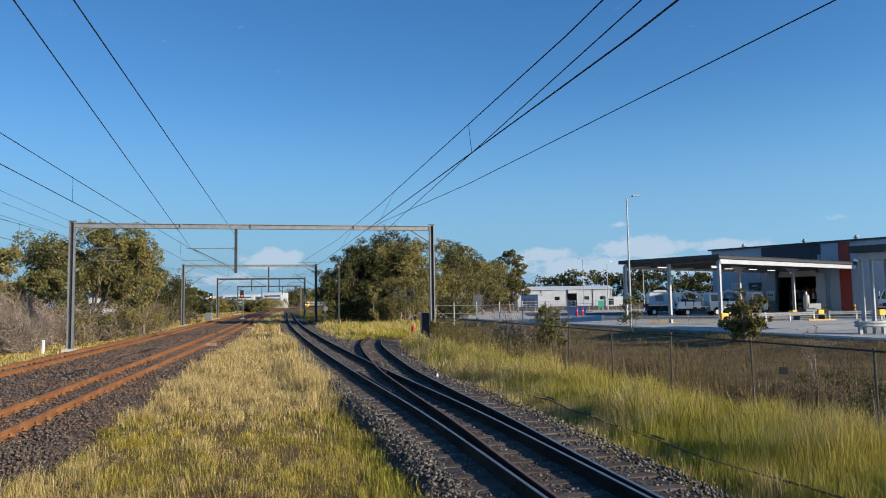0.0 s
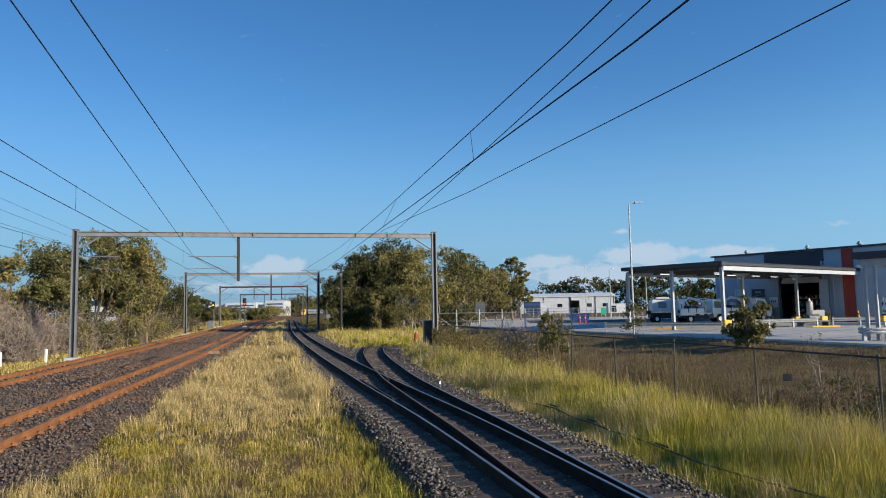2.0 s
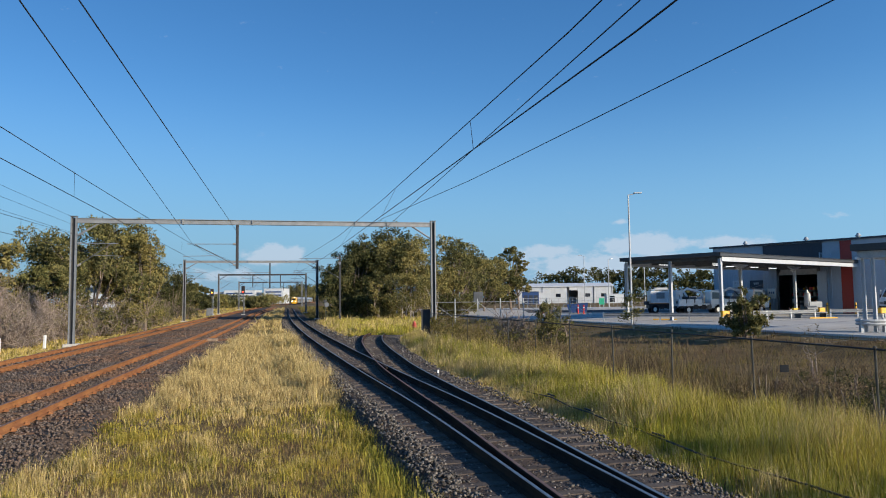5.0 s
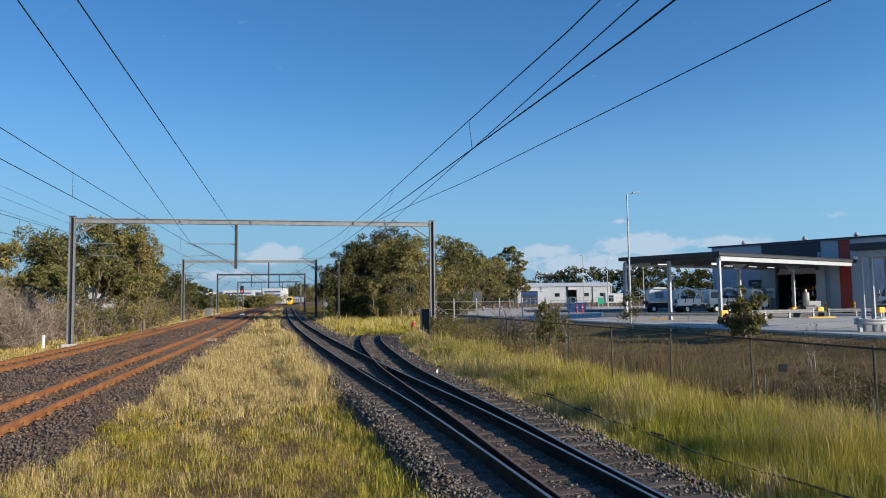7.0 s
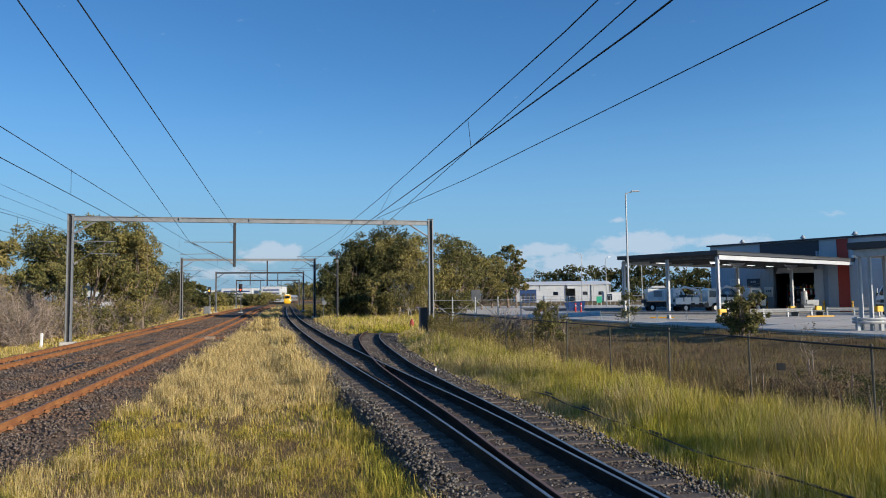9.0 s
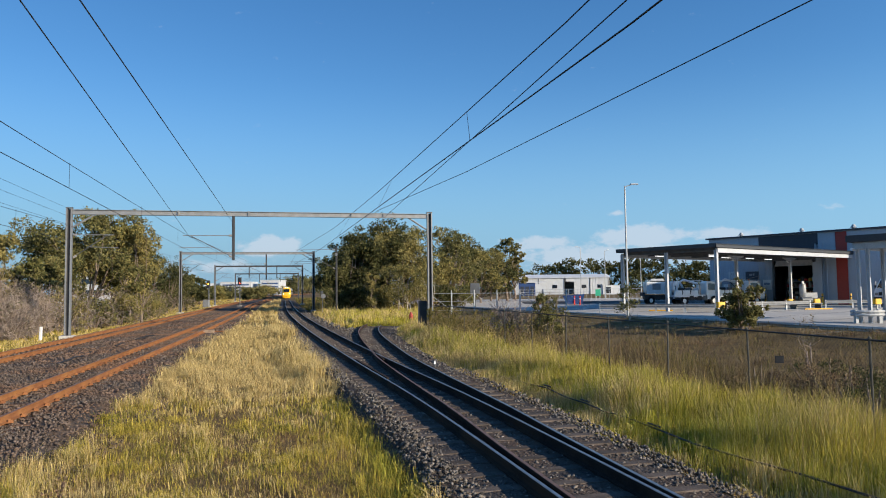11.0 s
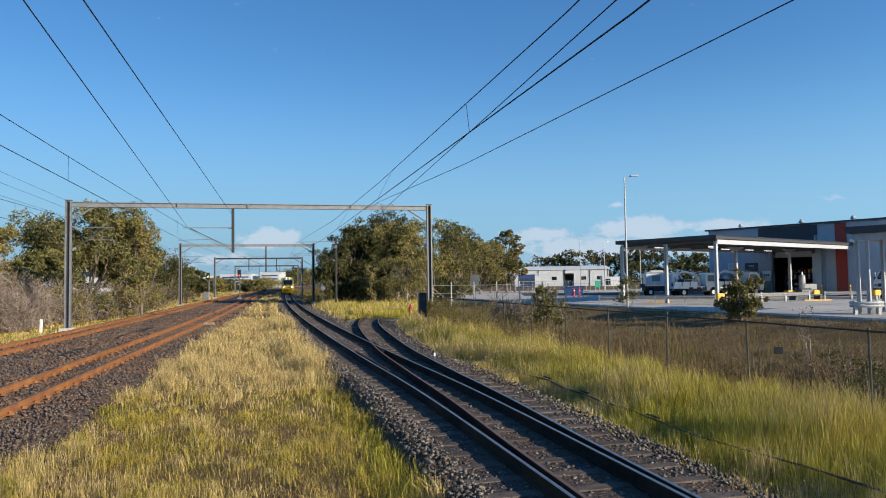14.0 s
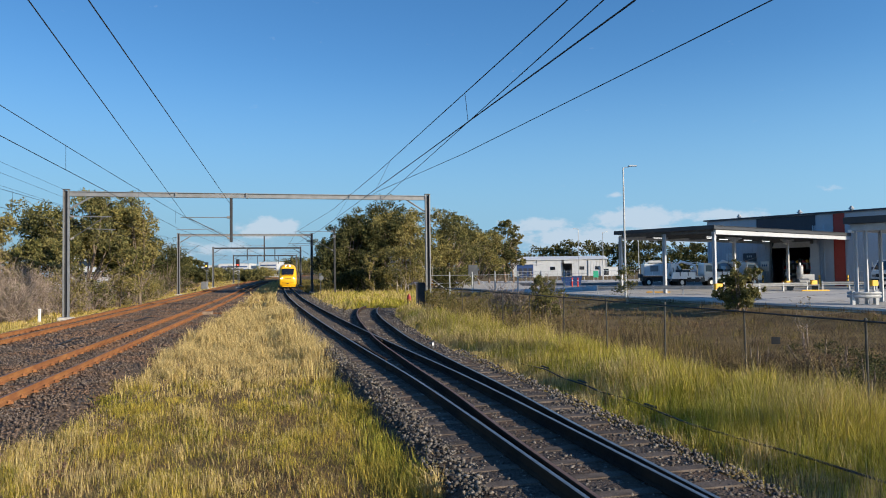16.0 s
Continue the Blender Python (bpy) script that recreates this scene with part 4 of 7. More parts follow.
def tree(name, label, x, y, height, spread, leaf="leaf", bark="bark", seed=0, leaves=7000, size=0.20, low=0.25, trunks=1, clumps=26, group="", open_crown=1.0, category="tree", thick=0.020):
    """A tapered trunk that forks into limbs, and clumps of small leaves at the limbs' ends with gaps between them."""
    rng = np.random.default_rng(seed)
    z0 = float(ground_z(x, y)) - 0.05
    t = thing(name, label, category, pose(x, y, z0), group)
    g = Geo()
    ends = []
    for k in range(trunks):
        bx, by = (rng.normal(0, 0.12 * spread, 2) if trunks > 1 else (0, 0))
        lean = rng.normal(0, 0.10, 2)
        r0 = thick * height / math.sqrt(trunks) + 0.02
        fork = height * rng.uniform(low, low + 0.2)
        base = Vector((bx, by, 0))
        mid = Vector((bx + lean[0] * fork * 0.5, by + lean[1] * fork * 0.5, fork * 0.55))
        top = Vector((bx + lean[0] * fork, by + lean[1] * fork, fork))
        g.tube([base, mid, top], r0, 7, r0 * 0.7)
        n = max(3, clumps // (3 * trunks))
        for j in range(n):
            ang = j / n * math.tau + rng.uniform(-0.4, 0.4)
            out = spread * 0.5 * rng.uniform(0.45, 0.95) * (1 if j else 0.15)
            zz = height * rng.uniform(low + 0.22, 0.9) if j else height * 0.88
            e = Vector((bx + math.cos(ang) * out, by + math.sin(ang) * out, zz))
            m1 = top.lerp(e, 0.5) + Vector((rng.normal(0, 0.25), rng.normal(0, 0.25), -0.04 * height))
            s = mid.lerp(top, rng.uniform(0.5, 1.0))
            g.tube([s, m1, e], r0 * 0.45, 5, r0 * 0.10)
            ends.append(e)
            for q in range(2):
                f = e + Vector((rng.normal(0, 0.16 * spread), rng.normal(0, 0.16 * spread), rng.normal(0, 0.08 * height)))
                f.z = min(f.z, height * 0.95)
                g.tube([m1.lerp(e, 0.6), f], r0 * 0.16, 4, r0 * 0.05)
                ends.append(f)
    part("trunk", g, bark, t, "", True)
    cs = np.array([tuple(e) for e in ends])
    k = len(cs)
    extra = cs[rng.integers(0, k, k)] + rng.normal(0, 1, (k, 3)) * np.array([spread * 0.10, spread * 0.10, height * 0.06])
    cs = np.concatenate([cs, extra])
    cs[:, 2] = np.clip(cs[:, 2], height * low * 0.7, height * 0.97)
    rr = spread * rng.uniform(0.09, 0.19, len(cs)) * open_crown
    radii = np.stack([rr, rr, rr * rng.uniform(0.55, 0.9, len(cs))], 1)
    v, f = leaves_on(rng, cs, radii, leaves, size)
    v[:, 2] = np.maximum(v[:, 2], 0.05)
    soup("crown", v, f, leaf, t)
    return t


def thicket(name, label, x, y, height, spread, leaf, seed, leaves, size, bare=900, category="bush", group=""):
    """A bush down to the ground: many stems, bare twigs and leaves."""
    rng = np.random.default_rng(seed)
    z0 = float(ground_z(x, y)) - 0.05
    t = thing(name, label, category, pose(x, y, z0), group)
    g = Geo()
    for k in range(9):
        a, o = rng.uniform(0, math.tau), spread * 0.5 * rng.uniform(0.1, 0.8)
        g = Geo().tube([(math.cos(a) * o * 0.3, math.sin(a) * o * 0.3, 0), (math.cos(a) * o * 0.7, math.sin(a) * o * 0.7, height * 0.4), (math.cos(a) * o, math.sin(a) * o, height * rng.uniform(0.6, 0.95))],
               0.045, 5, 0.01)
        part("stem", g, "bark", t)
    if bare:
        n = bare
        a, o = rng.uniform(0, math.tau, n), spread * 0.5 * np.sqrt(rng.uniform(0, 1, n))
        z = height * rng.uniform(0.1, 0.95, n) * (1 - 0.5 * (o / (spread * 0.5)) ** 2)
        c = np.stack([np.cos(a) * o, np.sin(a) * o, z], 1)
        d = rng.normal(size=(n, 3)) + np.array([0, 0, 0.9])
        d /= np.linalg.norm(d, axis=1)[:, None]
        s = np.cross(d, rng.normal(size=(n, 3)))
        s /= np.linalg.norm(s, axis=1)[:, None]
        ln = rng.uniform(0.5, 1.5, n)[:, None]
        v = np.stack([c - s * 0.014, c + s * 0.014, c + d * ln], 1).reshape(-1, 3)
        soup("twig_mass", v, np.arange(3 * n).reshape(-1, 3), "twig", t)
    k = 26
    a, o = rng.uniform(0, math.tau, k), spread * 0.42 * np.sqrt(rng.uniform(0, 1, k))
    zz = height * rng.uniform(0.18, 0.85, k) * (1 - 0.35 * (o / (spread * 0.5)) ** 2)
    rr = spread * rng.uniform(0.10, 0.20, k)
    v, f = leaves_on(rng, np.stack([np.cos(a) * o, np.sin(a) * o, zz], 1), np.stack([rr, rr, np.minimum(rr, height * 0.2)], 1), leaves, size)
    v[:, 2] = np.maximum(v[:, 2], 0.05)
    soup("foliage", v, f, leaf, t)
    return t


def build_trees():
    big = "big tree in the clump beside the branch, leaf colour dark on the clump's shaded side"
    # the clump beside the branch; leaf colours paint its shaded left and sunlit right
    clump = [(-11.0, 84, 10.0, 7.0, "leaf_dark", 24000), (-8.4, 86, 11.3, 8.5, "leaf_dark", 26000), (-5.0, 85, 10.6, 7.5, "leaf_olive", 22000), (-11.2, 90, 9.2, 5.5, "leaf_dark", 13000),
             (-2.4, 87, 9.9, 6.5, "leaf_olive", 14000), (1.2, 89, 9.4, 5.0, "leaf", 9000)]
    for i, (x, y, h, s, lf, n) in enumerate(clump):
        tree("tree", big, x, y, h, s, lf, seed=10 + i, leaves=n, size=0.27, low=0.05, clumps=42, group="trees beside the branch", open_crown=1.2)
    # low bushes fill the clump's foot; dark leaves stand in for the shade there
    for i, (x, y, h, s, lf) in enumerate([(-11.6, 81, 3.6, 4.0, "leaf_dark"), (-9.0, 80, 4.2, 4.4, "leaf_dark"), (-6.2, 80.5, 4.4, 4.4, "leaf_olive"), (-3.0, 81, 4.0, 4.4, "leaf_olive"), (-0.6, 82, 3.6, 4.0, "leaf_dark"), (1.8, 84, 3.4, 4.2, "leaf")]):
        thicket("bush", "dense leafy bush at the foot of the tree clump", x, y, h, s, lf, 20 + i, 6500, 0.20, 0, group="bushes under the clump")
    # paler small trees in front of it
    tree("tree", "pale olive tree with several thin leaning trunks", -4.0, 76, 5.6, 4.4, "leaf_olive", "bark_pale", 31, 6500, 0.18, 0.12, 4, 18)
    tree("tree", "narrow olive tree clothed to the ground", -7.6, 75, 4.7, 2.6, "leaf_olive", "bark", 32, 4200, 0.17, 0.10, 1, 14)
    tree("tree", "small olive tree beside the gate post", -1.6, 74, 5.0, 3.6, "leaf_olive", "bark_pale", 33, 4200, 0.18, 0.14, 3, 14)
    # trees that shade the lines farther on
    for i, (x, y, h, s) in enumerate([(-16.5, 113, 9.5, 7), (-19.5, 124, 10, 8.5), (-22.8, 132, 10, 8), (-25, 142, 10, 8.5), (-28.5, 156, 10, 9), (-14, 118, 11, 9)]):
        tree("tree", "dark-leaved tree that shades the lines beyond the clump", x + 3.4 + 0.02 * (y - 110), y, h, s - 1.6, "leaf_dark", seed=50 + i, leaves=9000, size=0.36, low=0.05, group="trees beside the branch", open_crown=1.2)
    # row to the right of the clump
    for i, (x, y, h, s, lf, lo, op) in enumerate([(0.2, 96, 10.8, 5.6, "leaf", 0.10, 1.0), (2.6, 101, 8.6, 4.6, "leaf_dark", 0.08, 1.1), (4.4, 112, 9.8, 5.0, "leaf_dark", 0.12, 1.0), (5.4, 106, 8.2, 6.6, "leaf_olive", 0.06, 1.1),
                                                  (7.6, 116, 9.2, 5.0, "leaf", 0.10, 1.0), (10.7, 120, 11.4, 4.4, "leaf", 0.22, 0.85), (12.2, 121, 8.6, 3.6, "leaf_olive", 0.20, 0.85), (9.0, 118, 7.0, 6.0, "leaf_dark", 0.05, 1.1)]):
        tree("tree", "tall gum tree with an open grey-green crown behind the gates", x, y, h, s, lf, "bark", 70 + i, 11000, 0.26, lo, 1, 32, "gum trees behind the gates", op)
    # the left of the main lines
    left = [(-29.6, 58, 9.7, 7.5, "leaf", 19000), (-26.6, 61, 9.0, 5.5, "leaf_olive", 13000), (-33.5, 61, 8.6, 6.0, "leaf_dark", 11000), (-33.0, 71, 8.6, 6.5, "leaf_olive", 8000),
            (-34.8, 78, 8.0, 5.6, "leaf_dark", 7000), (-38.3, 84, 7.4, 6.0, "leaf", 6500), (-37.2, 93, 7.2, 6.5, "leaf_dark", 6000), (-41.5, 100, 7.0, 7.0, "leaf", 5500), (-43.0, 110, 6.6, 6.5, "leaf_dark", 5000),
            (-32.6, 50, 7.0, 4.5, "leaf_olive", 11000), (-29.8, 52, 5.6, 4.0, "leaf", 8000)]
    for i, (x, y, h, s, lf, n) in enumerate(left):
        tree("tree", "gum tree with a ragged grey-green crown on the verge", x, y, h, s, lf, "bark", 100 + i, int(n * 1.3), 0.24, 0.10, 1 + i % 2, 34, "gum trees on the verge", 1.1)
    for i, (x, y, h, s, lf, n, tw) in enumerate([(-30.5, 43.5, 5.4, 5.0, "leaf_grey", 4200, 3800), (-27.4, 44.8, 3.6, 3.8, "leaf_grey", 2000, 3000), (-33.5, 46.5, 6.4, 5.5, "leaf_olive", 7000, 2200), (-26.6, 48.5, 3.2, 3.6, "leaf_olive", 4200, 1300),
                                                (-27.4, 54, 3.0, 3.6, "leaf", 4200, 600), (-29.4, 63, 2.8, 3.6, "leaf_olive", 4200, 500), (-31.5, 69.5, 2.6, 3.6, "leaf_dark", 4200, 500), (-35.2, 80.5, 2.6, 3.2, "leaf_dark", 3600, 400),
                                                (-36.6, 97, 2.6, 4.0, "leaf_dark", 3200, 300), (-29.0, 40.0, 5.2, 5.2, "leaf_grey", 3800, 3800), (-27.0, 36.0, 4.2, 4.5, "leaf_grey", 3000, 3200), (-25.8, 41.3, 2.4, 2.6, "leaf_grey", 1200, 2000),
                                                (-26.4, 56.5, 3.4, 3.4, "leaf_olive", 6000, 300), (-28.0, 61.5, 3.2, 3.6, "leaf", 6000, 300), (-29.4, 66.5, 3.4, 3.8, "leaf_olive", 6000, 300), (-30.8, 72.5, 3.4, 3.8, "leaf", 6000, 300), (-33.2, 77.0, 3.4, 3.4, "leaf_dark", 5000, 300), (-35.6, 86.0, 3.2, 3.4, "leaf_dark", 5000, 200)]):
        thicket("bush", "dry grey-brown bush with bare twigs on the verge" if lf == "leaf_grey" else "green bush under the gum trees on the verge", x, y, h, s, lf, 140 + i, n, 0.16, tw, group="bushes on the verge")
    # far behind the lines
    for i, (x, y, h, s) in enumerate([(-78, 205, 5.6, 9), (-72, 215, 4.2, 8), (-66, 235, 4.0, 8), (-84, 262, 4.4, 10), (-76, 300, 4.6, 12), (-95, 300, 5.0, 13), (-60, 225, 3.8, 7), (-120, 560, 12, 24), (-48, 372, 10, 16), (-50, 330, 10, 18), (-62, 400, 11, 24), (-108, 560, 13, 24), (-38, 300, 10, 16),
                                      (-110, 420, 5.4, 20), (-50.2, 142, 5.6, 4.4), (-56.5, 152, 6.2, 6), (-63, 168, 6.0, 7), (-69, 180, 5.6, 7)]):
        tree("tree", "dull green tree in the distance beyond the lines", x, y, h, s, ("leaf", "leaf_olive", "leaf_dark")[i % 3], seed=200 + i, leaves=4200, size=0.6, low=0.05, group="trees beyond the lines", open_crown=1.1)
    # the wood that closes the line's curve
    for i, (x, y, h, s) in enumerate([(-156, 650, 12, 22), (-146, 665, 14.5, 24), (-136, 655, 16.5, 24), (-127, 670, 15, 24), (-118, 660, 16, 24), (-150, 690, 13, 22), (-104, 650, 15, 24)]):
        tree("tree", "tall dull green tree where the line curves away", x, y, h, s, ("leaf_dark", "leaf")[i % 2], seed=230 + i, leaves=4200, size=1.5, low=0.04, group="trees at the curve", open_crown=1.25)
    # far wood behind the sheds
    rng = np.random.default_rng(9)
    n = 46
    xs = np.linspace(10, 200, n)
    cs, rr = [], []
    for x in xs:
        for _ in range(16):
            h = 12.6 + 2.0 * math.sin(x * 0.13) * math.sin(x * 0.041 + 1) + rng.uniform(-1.8, 1.4)
            cs.append((x + rng.normal(0, 3), 290 + rng.normal(0, 5) - 0.15 * x, h * rng.uniform(0.05, 1.0)))
            rr.append(rng.uniform(1.6, 3.2))
    cs, rr = np.array(cs), np.array(rr)
    v, f = leaves_on(rng, cs, np.stack([rr, rr, rr * 0.75], 1), 70000, 1.1)
    w = soup("far_wood", v, f, "leaf_dark")
    tagged(w, "long dark green wood behind the sheds", "wood", kind="stuff")
    # young trees along the fence and the yard
    thicket("sapling", "small bushy sapling between fence and yard", 15.9, 37.4, 3.15, 2.3, "leaf", 300, 15000, 0.14, 30)
    # shrubs added to darken the shaded weeds; every second one has dark leaves
    for i, (x, y, h, s) in enumerate([(8.6, 15.4, 1.15, 2.2), (10.2, 15.0, 1.2, 2.4), (7.5, 16.9, 0.95, 1.8), (9.4, 17.4, 1.05, 2.2), (11.6, 16.6, 1.2, 2.4), (8.0, 13.2, 1.1, 2.0)]):
        thicket("shrub", "low dry shrub among the weeds behind the fence, added to darken the shaded corner", x, y, h, s, "leaf_dark" if i % 2 else "weeds", 320 + i, 8000, 0.045, 0, group="shrubs among the weeds")
    tree("sapling", "young slim tree beside the lamp post", 12.2, 46.5, 2.5, 1.5, "leaf", "bark_pale", 301, 2400, 0.11, 0.05, 2, 12, thick=0.010, open_crown=1.2)
    thicket("shrub", "rounded green shrub behind the fence", 5.4, 37.6, 2.7, 2.4, "leaf", 302, 9000, 0.11, 30)
    thicket("shrub", "dark bare-stemmed shrub behind the fence", 3.5, 39.5, 1.8, 2.4, "leaf_dark", 303, 1500, 0.09, 700)
    tree("sapling", "thin leafless weed tree behind the fence", 11.9, 22.9, 1.75, 1.0, "leaf_grey", "twig", 304, 260, 0.07, 0.3, 2, 8, thick=0.008)


build_trees()


# ---- grass ----
def blades(name, label, mat, x, y, height, rng, width=0.006, lean=0.35, z=None):
    """Bent blades of grass: a foot, a knee and a tip."""
    n = len(x)
    z = ground_z(x, y) if z is None else z
    a = rng.uniform(0, math.tau, n)
    d = np.stack([np.cos(a), np.sin(a), np.zeros(n)], 1)
    s = np.stack([-np.sin(a), np.cos(a), np.zeros(n)], 1)
    b = np.stack([x, y, z - 0.02], 1)
    h = np.asarray(height)[:, None]
    k = (lean * rng.uniform(0.2, 1.3, n))[:, None]
    up = np.array([0, 0, 1.0])
    w = (np.broadcast_to(width, n) * rng.uniform(0.7, 1.3, n))[:, None]
    mid = b + up * h * 0.62 + d * h * k * 0.30
    tip = b + up * h * np.sqrt(np.maximum(0.1, 1 - (k * 0.8) ** 2)) + d * h * k
    v = np.stack([b - s * w, b + s * w, mid + s * w * 0.75, tip, mid - s * w * 0.75], 1).reshape(-1, 3)
    i = np.arange(n) * 5
    f = np.concatenate([np.stack([i, i + 1, i + 2, i + 4], 1)])
    me_v, quads, tris = v, f, np.stack([i + 4, i + 2, i + 3], 1)
    me = bpy.data.meshes.new(name)
    me.vertices.add(len(me_v))
    me.vertices.foreach_set("co", me_v.astype(np.float32).ravel())
    loops = np.concatenate([quads.ravel(), tris.ravel()])
    me.loops.add(len(loops))
    me.loops.foreach_set("vertex_index", loops.astype(np.int32))
    me.polygons.add(2 * n)
    me.polygons.foreach_set("loop_start", np.concatenate([np.arange(n) * 4, 4 * n + np.arange(n) * 3]).astype(np.int32))
    me.polygons.foreach_set("loop_total", np.concatenate([np.full(n, 4), np.full(n, 3)]).astype(np.int32))
    me.materials.append(M[mat])
    me.update(calc_edges=True)
    return tagged(new(name, me), label, "grass", kind="stuff")


def patch(x, y, scale, seed):
    """Smooth drifts between 0 and 1."""
    r = np.random.default_rng(seed)
    out = np.zeros_like(x)
    for k in range(5):
        fx, fy = r.normal(0, 1 / scale, 2)
        out += np.sin(x * fx * 3 + y * fy * 3 + r.uniform(0, 6)) * np.sin(x * fy * 2 - y * fx * 2 + r.uniform(0, 6))
    return np.clip(0.5 + out * 0.28, 0, 1)


def spread(rng, y0, y1, fx0, fx1, per_m2, bunch=0.0, step=0.5, per=14, reach=0.06, gather=False):
    """Random places between two lines that run along the tracks; bunch gathers them in tufts."""
    ys = np.arange(y0, y1, step)
    xs, yy = [], []
    for y in ys:
        a, b = fx0(y), fx1(y)
        k = int(max(0, b - a) * step * per_m2)
        xs.append(rng.uniform(a, b, k))
        yy.append(rng.uniform(y, y + step, k))
    x, y = np.concatenate(xs), np.concatenate(yy)
    own = rng.uniform(0, 1, len(x))
    if bunch:
        n = max(1, len(x) // per)
        c = rng.integers(0, len(x), n)
        pick = c[rng.integers(0, n, len(x))]
        m = rng.uniform(0, 1, len(x)) < bunch
        far = reach * (0.5 + own[pick])
        px, py = x[pick] + rng.normal(0, 1, len(x)) * far, y[pick] + rng.normal(0, 1, len(x)) * far
        x, y, own = np.where(m, px, x), np.where(m, py, y), np.where(m, own[pick], own)
    return (x, y, own) if gather else (x, y)


def build_grass():
    rng = np.random.default_rng(21)
    mid_l = lambda y: near_x(y) + 1.6 + 0.42 * max(0.0, min(1.0, (62 - y) / 32)) + 0.22 * math.sin(y * 1.1) + 0.15 * math.sin(y * 2.9)
    mid_r = lambda y: branch_x(y) - 1.72 + 0.15 * math.sin(y * 1.7) + 0.10 * math.sin(y * 4.1)
    # between the main lines and the branch
    for y0, y1, d, w in ((5.5, 14, 1750, 0.0027), (14, 26, 800, 0.0044), (26, 50, 360, 0.0075), (50, 150, 46, 0.025), (150, 195, 14, 0.05)):
        x, y, own = spread(rng, y0, y1, mid_l, mid_r, d, 0.78, per=70, reach=0.11, gather=True)
        p = patch(x, y, 2.5, 3)
        q = patch(x, y, 0.9, 4)
        keep = rng.uniform(0, 1, len(x)) < 0.18 + 1.0 * q ** 1.7 + 0.5 * smooth(15, 24, y) + 0.5 * smooth(1.4, 0.2, x - np.interp(y, _ys, _nx) - 1.8)
        x, y, p, q, own = x[keep], y[keep], p[keep], q[keep], own[keep]
        other = (own * 7.31) % 1.0
        edge = np.interp(y, _ys, _bx) - 1.8 - x
        h = (0.035 + 0.10 * p * q + 0.15 * other ** 3 + 0.06 * rng.uniform(0, 1, len(x))) * (1 + 0.9 * smooth(1.3, 0.2, edge)) * (1 + 0.8 * smooth(15, 26, y)) * (1 + 0.5 * smooth(1.6, 0.3, x - np.interp(y, _ys, _nx) - 1.8))
        straw = 0.72 * own + 0.28 * rng.uniform(0, 1, len(x)) < 0.10 + 0.50 * patch(x, y, 1.4, 7) + 0.75 * smooth(14, 21, y) - 0.25 * smooth(1.2, 0.3, edge)
        blades("verge_grass", "dry straw-coloured grass between the tracks", "grass_straw", x[straw], y[straw], h[straw] * 1.15, rng, w, 0.75)
        blades("verge_grass", "yellow-green grass between the tracks", "grass_mixed", x[~straw], y[~straw], h[~straw], rng, w, 0.95)
        x, y = spread(rng, y0, y1, mid_l, mid_r, d * (0.55 if y0 < 14 else 0.25))
        blades("dead_grass", "matted dead grass on the soil between the tracks", "grass_dead", x, y, rng.uniform(0.03, 0.10, len(x)), rng, w * 1.3, 1.25)
    # thin grass beyond the clump; the trees' shade is put into its darker colour
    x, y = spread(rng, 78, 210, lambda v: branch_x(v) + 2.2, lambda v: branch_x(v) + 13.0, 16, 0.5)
    blades("shade_grass", "thin grass under the trees, their shade put into its dark colour", "creeper", x, y, 0.15 + 0.3 * patch(x, y, 2.0, 14) * rng.uniform(0.3, 1.0, len(x)), rng, 0.035, 0.5)
    # tall grass between the branch and the fence
    right_l = lambda y: max(branch_x(y), spur_x(y) if y < 49 else -999) + 1.62 - 0.60 * min(1.0, max(0.0, (y - 18) / 8)) + 0.25 * math.sin(y * 0.9) + 0.15 * math.sin(y * 2.3)
    right_r = lambda y: fence_x(y) + 0.3 if y < 42 else -1.5
    for y0, y1, d, w in ((4.5, 13, 1250, 0.0028), (13, 26, 850, 0.0042), (26, 50, 340, 0.008), (50, 80, 120, 0.02)):
        x, y, own = spread(rng, y0, y1, right_l, right_r, d, 0.7, per=60, reach=0.12, gather=True)
        p, q = patch(x, y, 3.0, 5), patch(x, y, 1.1, 6)
        edge = x - np.array([right_l(v) for v in y])
        h = (0.13 + (0.42 + 0.34 * p) * smooth(0.1, 2.4, edge)) * (0.55 + 0.3 * q + 0.3 * rng.uniform(0, 1, len(x)))
        h *= 0.72 + 0.5 * ((own * 7.31) % 1.0)
        straw = 0.6 * own + 0.4 * rng.uniform(0, 1, len(x)) < 0.15 + 0.3 * smooth(1.6, 0.2, edge) + 0.25 * smooth(0.55, 0.8, p) + 0.35 * smooth(12, 20, y) * smooth(3.2, 1.0, edge)
        blades("tall_grass", "tall straw-coloured grass beside the fence", "grass_straw", x[straw], y[straw], h[straw] * 1.1, rng, w, 0.45)
        blades("tall_grass", "tall yellow-green grass beside the fence", "grass_green", x[~straw], y[~straw], h[~straw], rng, w, 0.45)
        # thin seed stalks that stand over the blades
        st = (rng.uniform(0, 1, len(x)) < 0.05) & (edge > 0.7)
        blades("seed_stalks", "thin pale seed stalks over the tall grass", "grass_straw", x[st], y[st], h[st] * rng.uniform(1.1, 1.55, st.sum()), rng, w * 0.8, 0.22)
    # weeds between the fence and the yard
    for y0, y1, d, w in ((6, 20, 270, 0.004), (20, 34, 160, 0.006), (34, 62, 60, 0.011)):
        x, y, own = spread(rng, y0, y1, lambda v: fence_x(v) + 0.35, lambda v: yard_x(v) - 0.5, d, 0.75, per=45, reach=0.17, gather=True)
        near = x - (5.5 - 0.2625 * (y - 17.4))
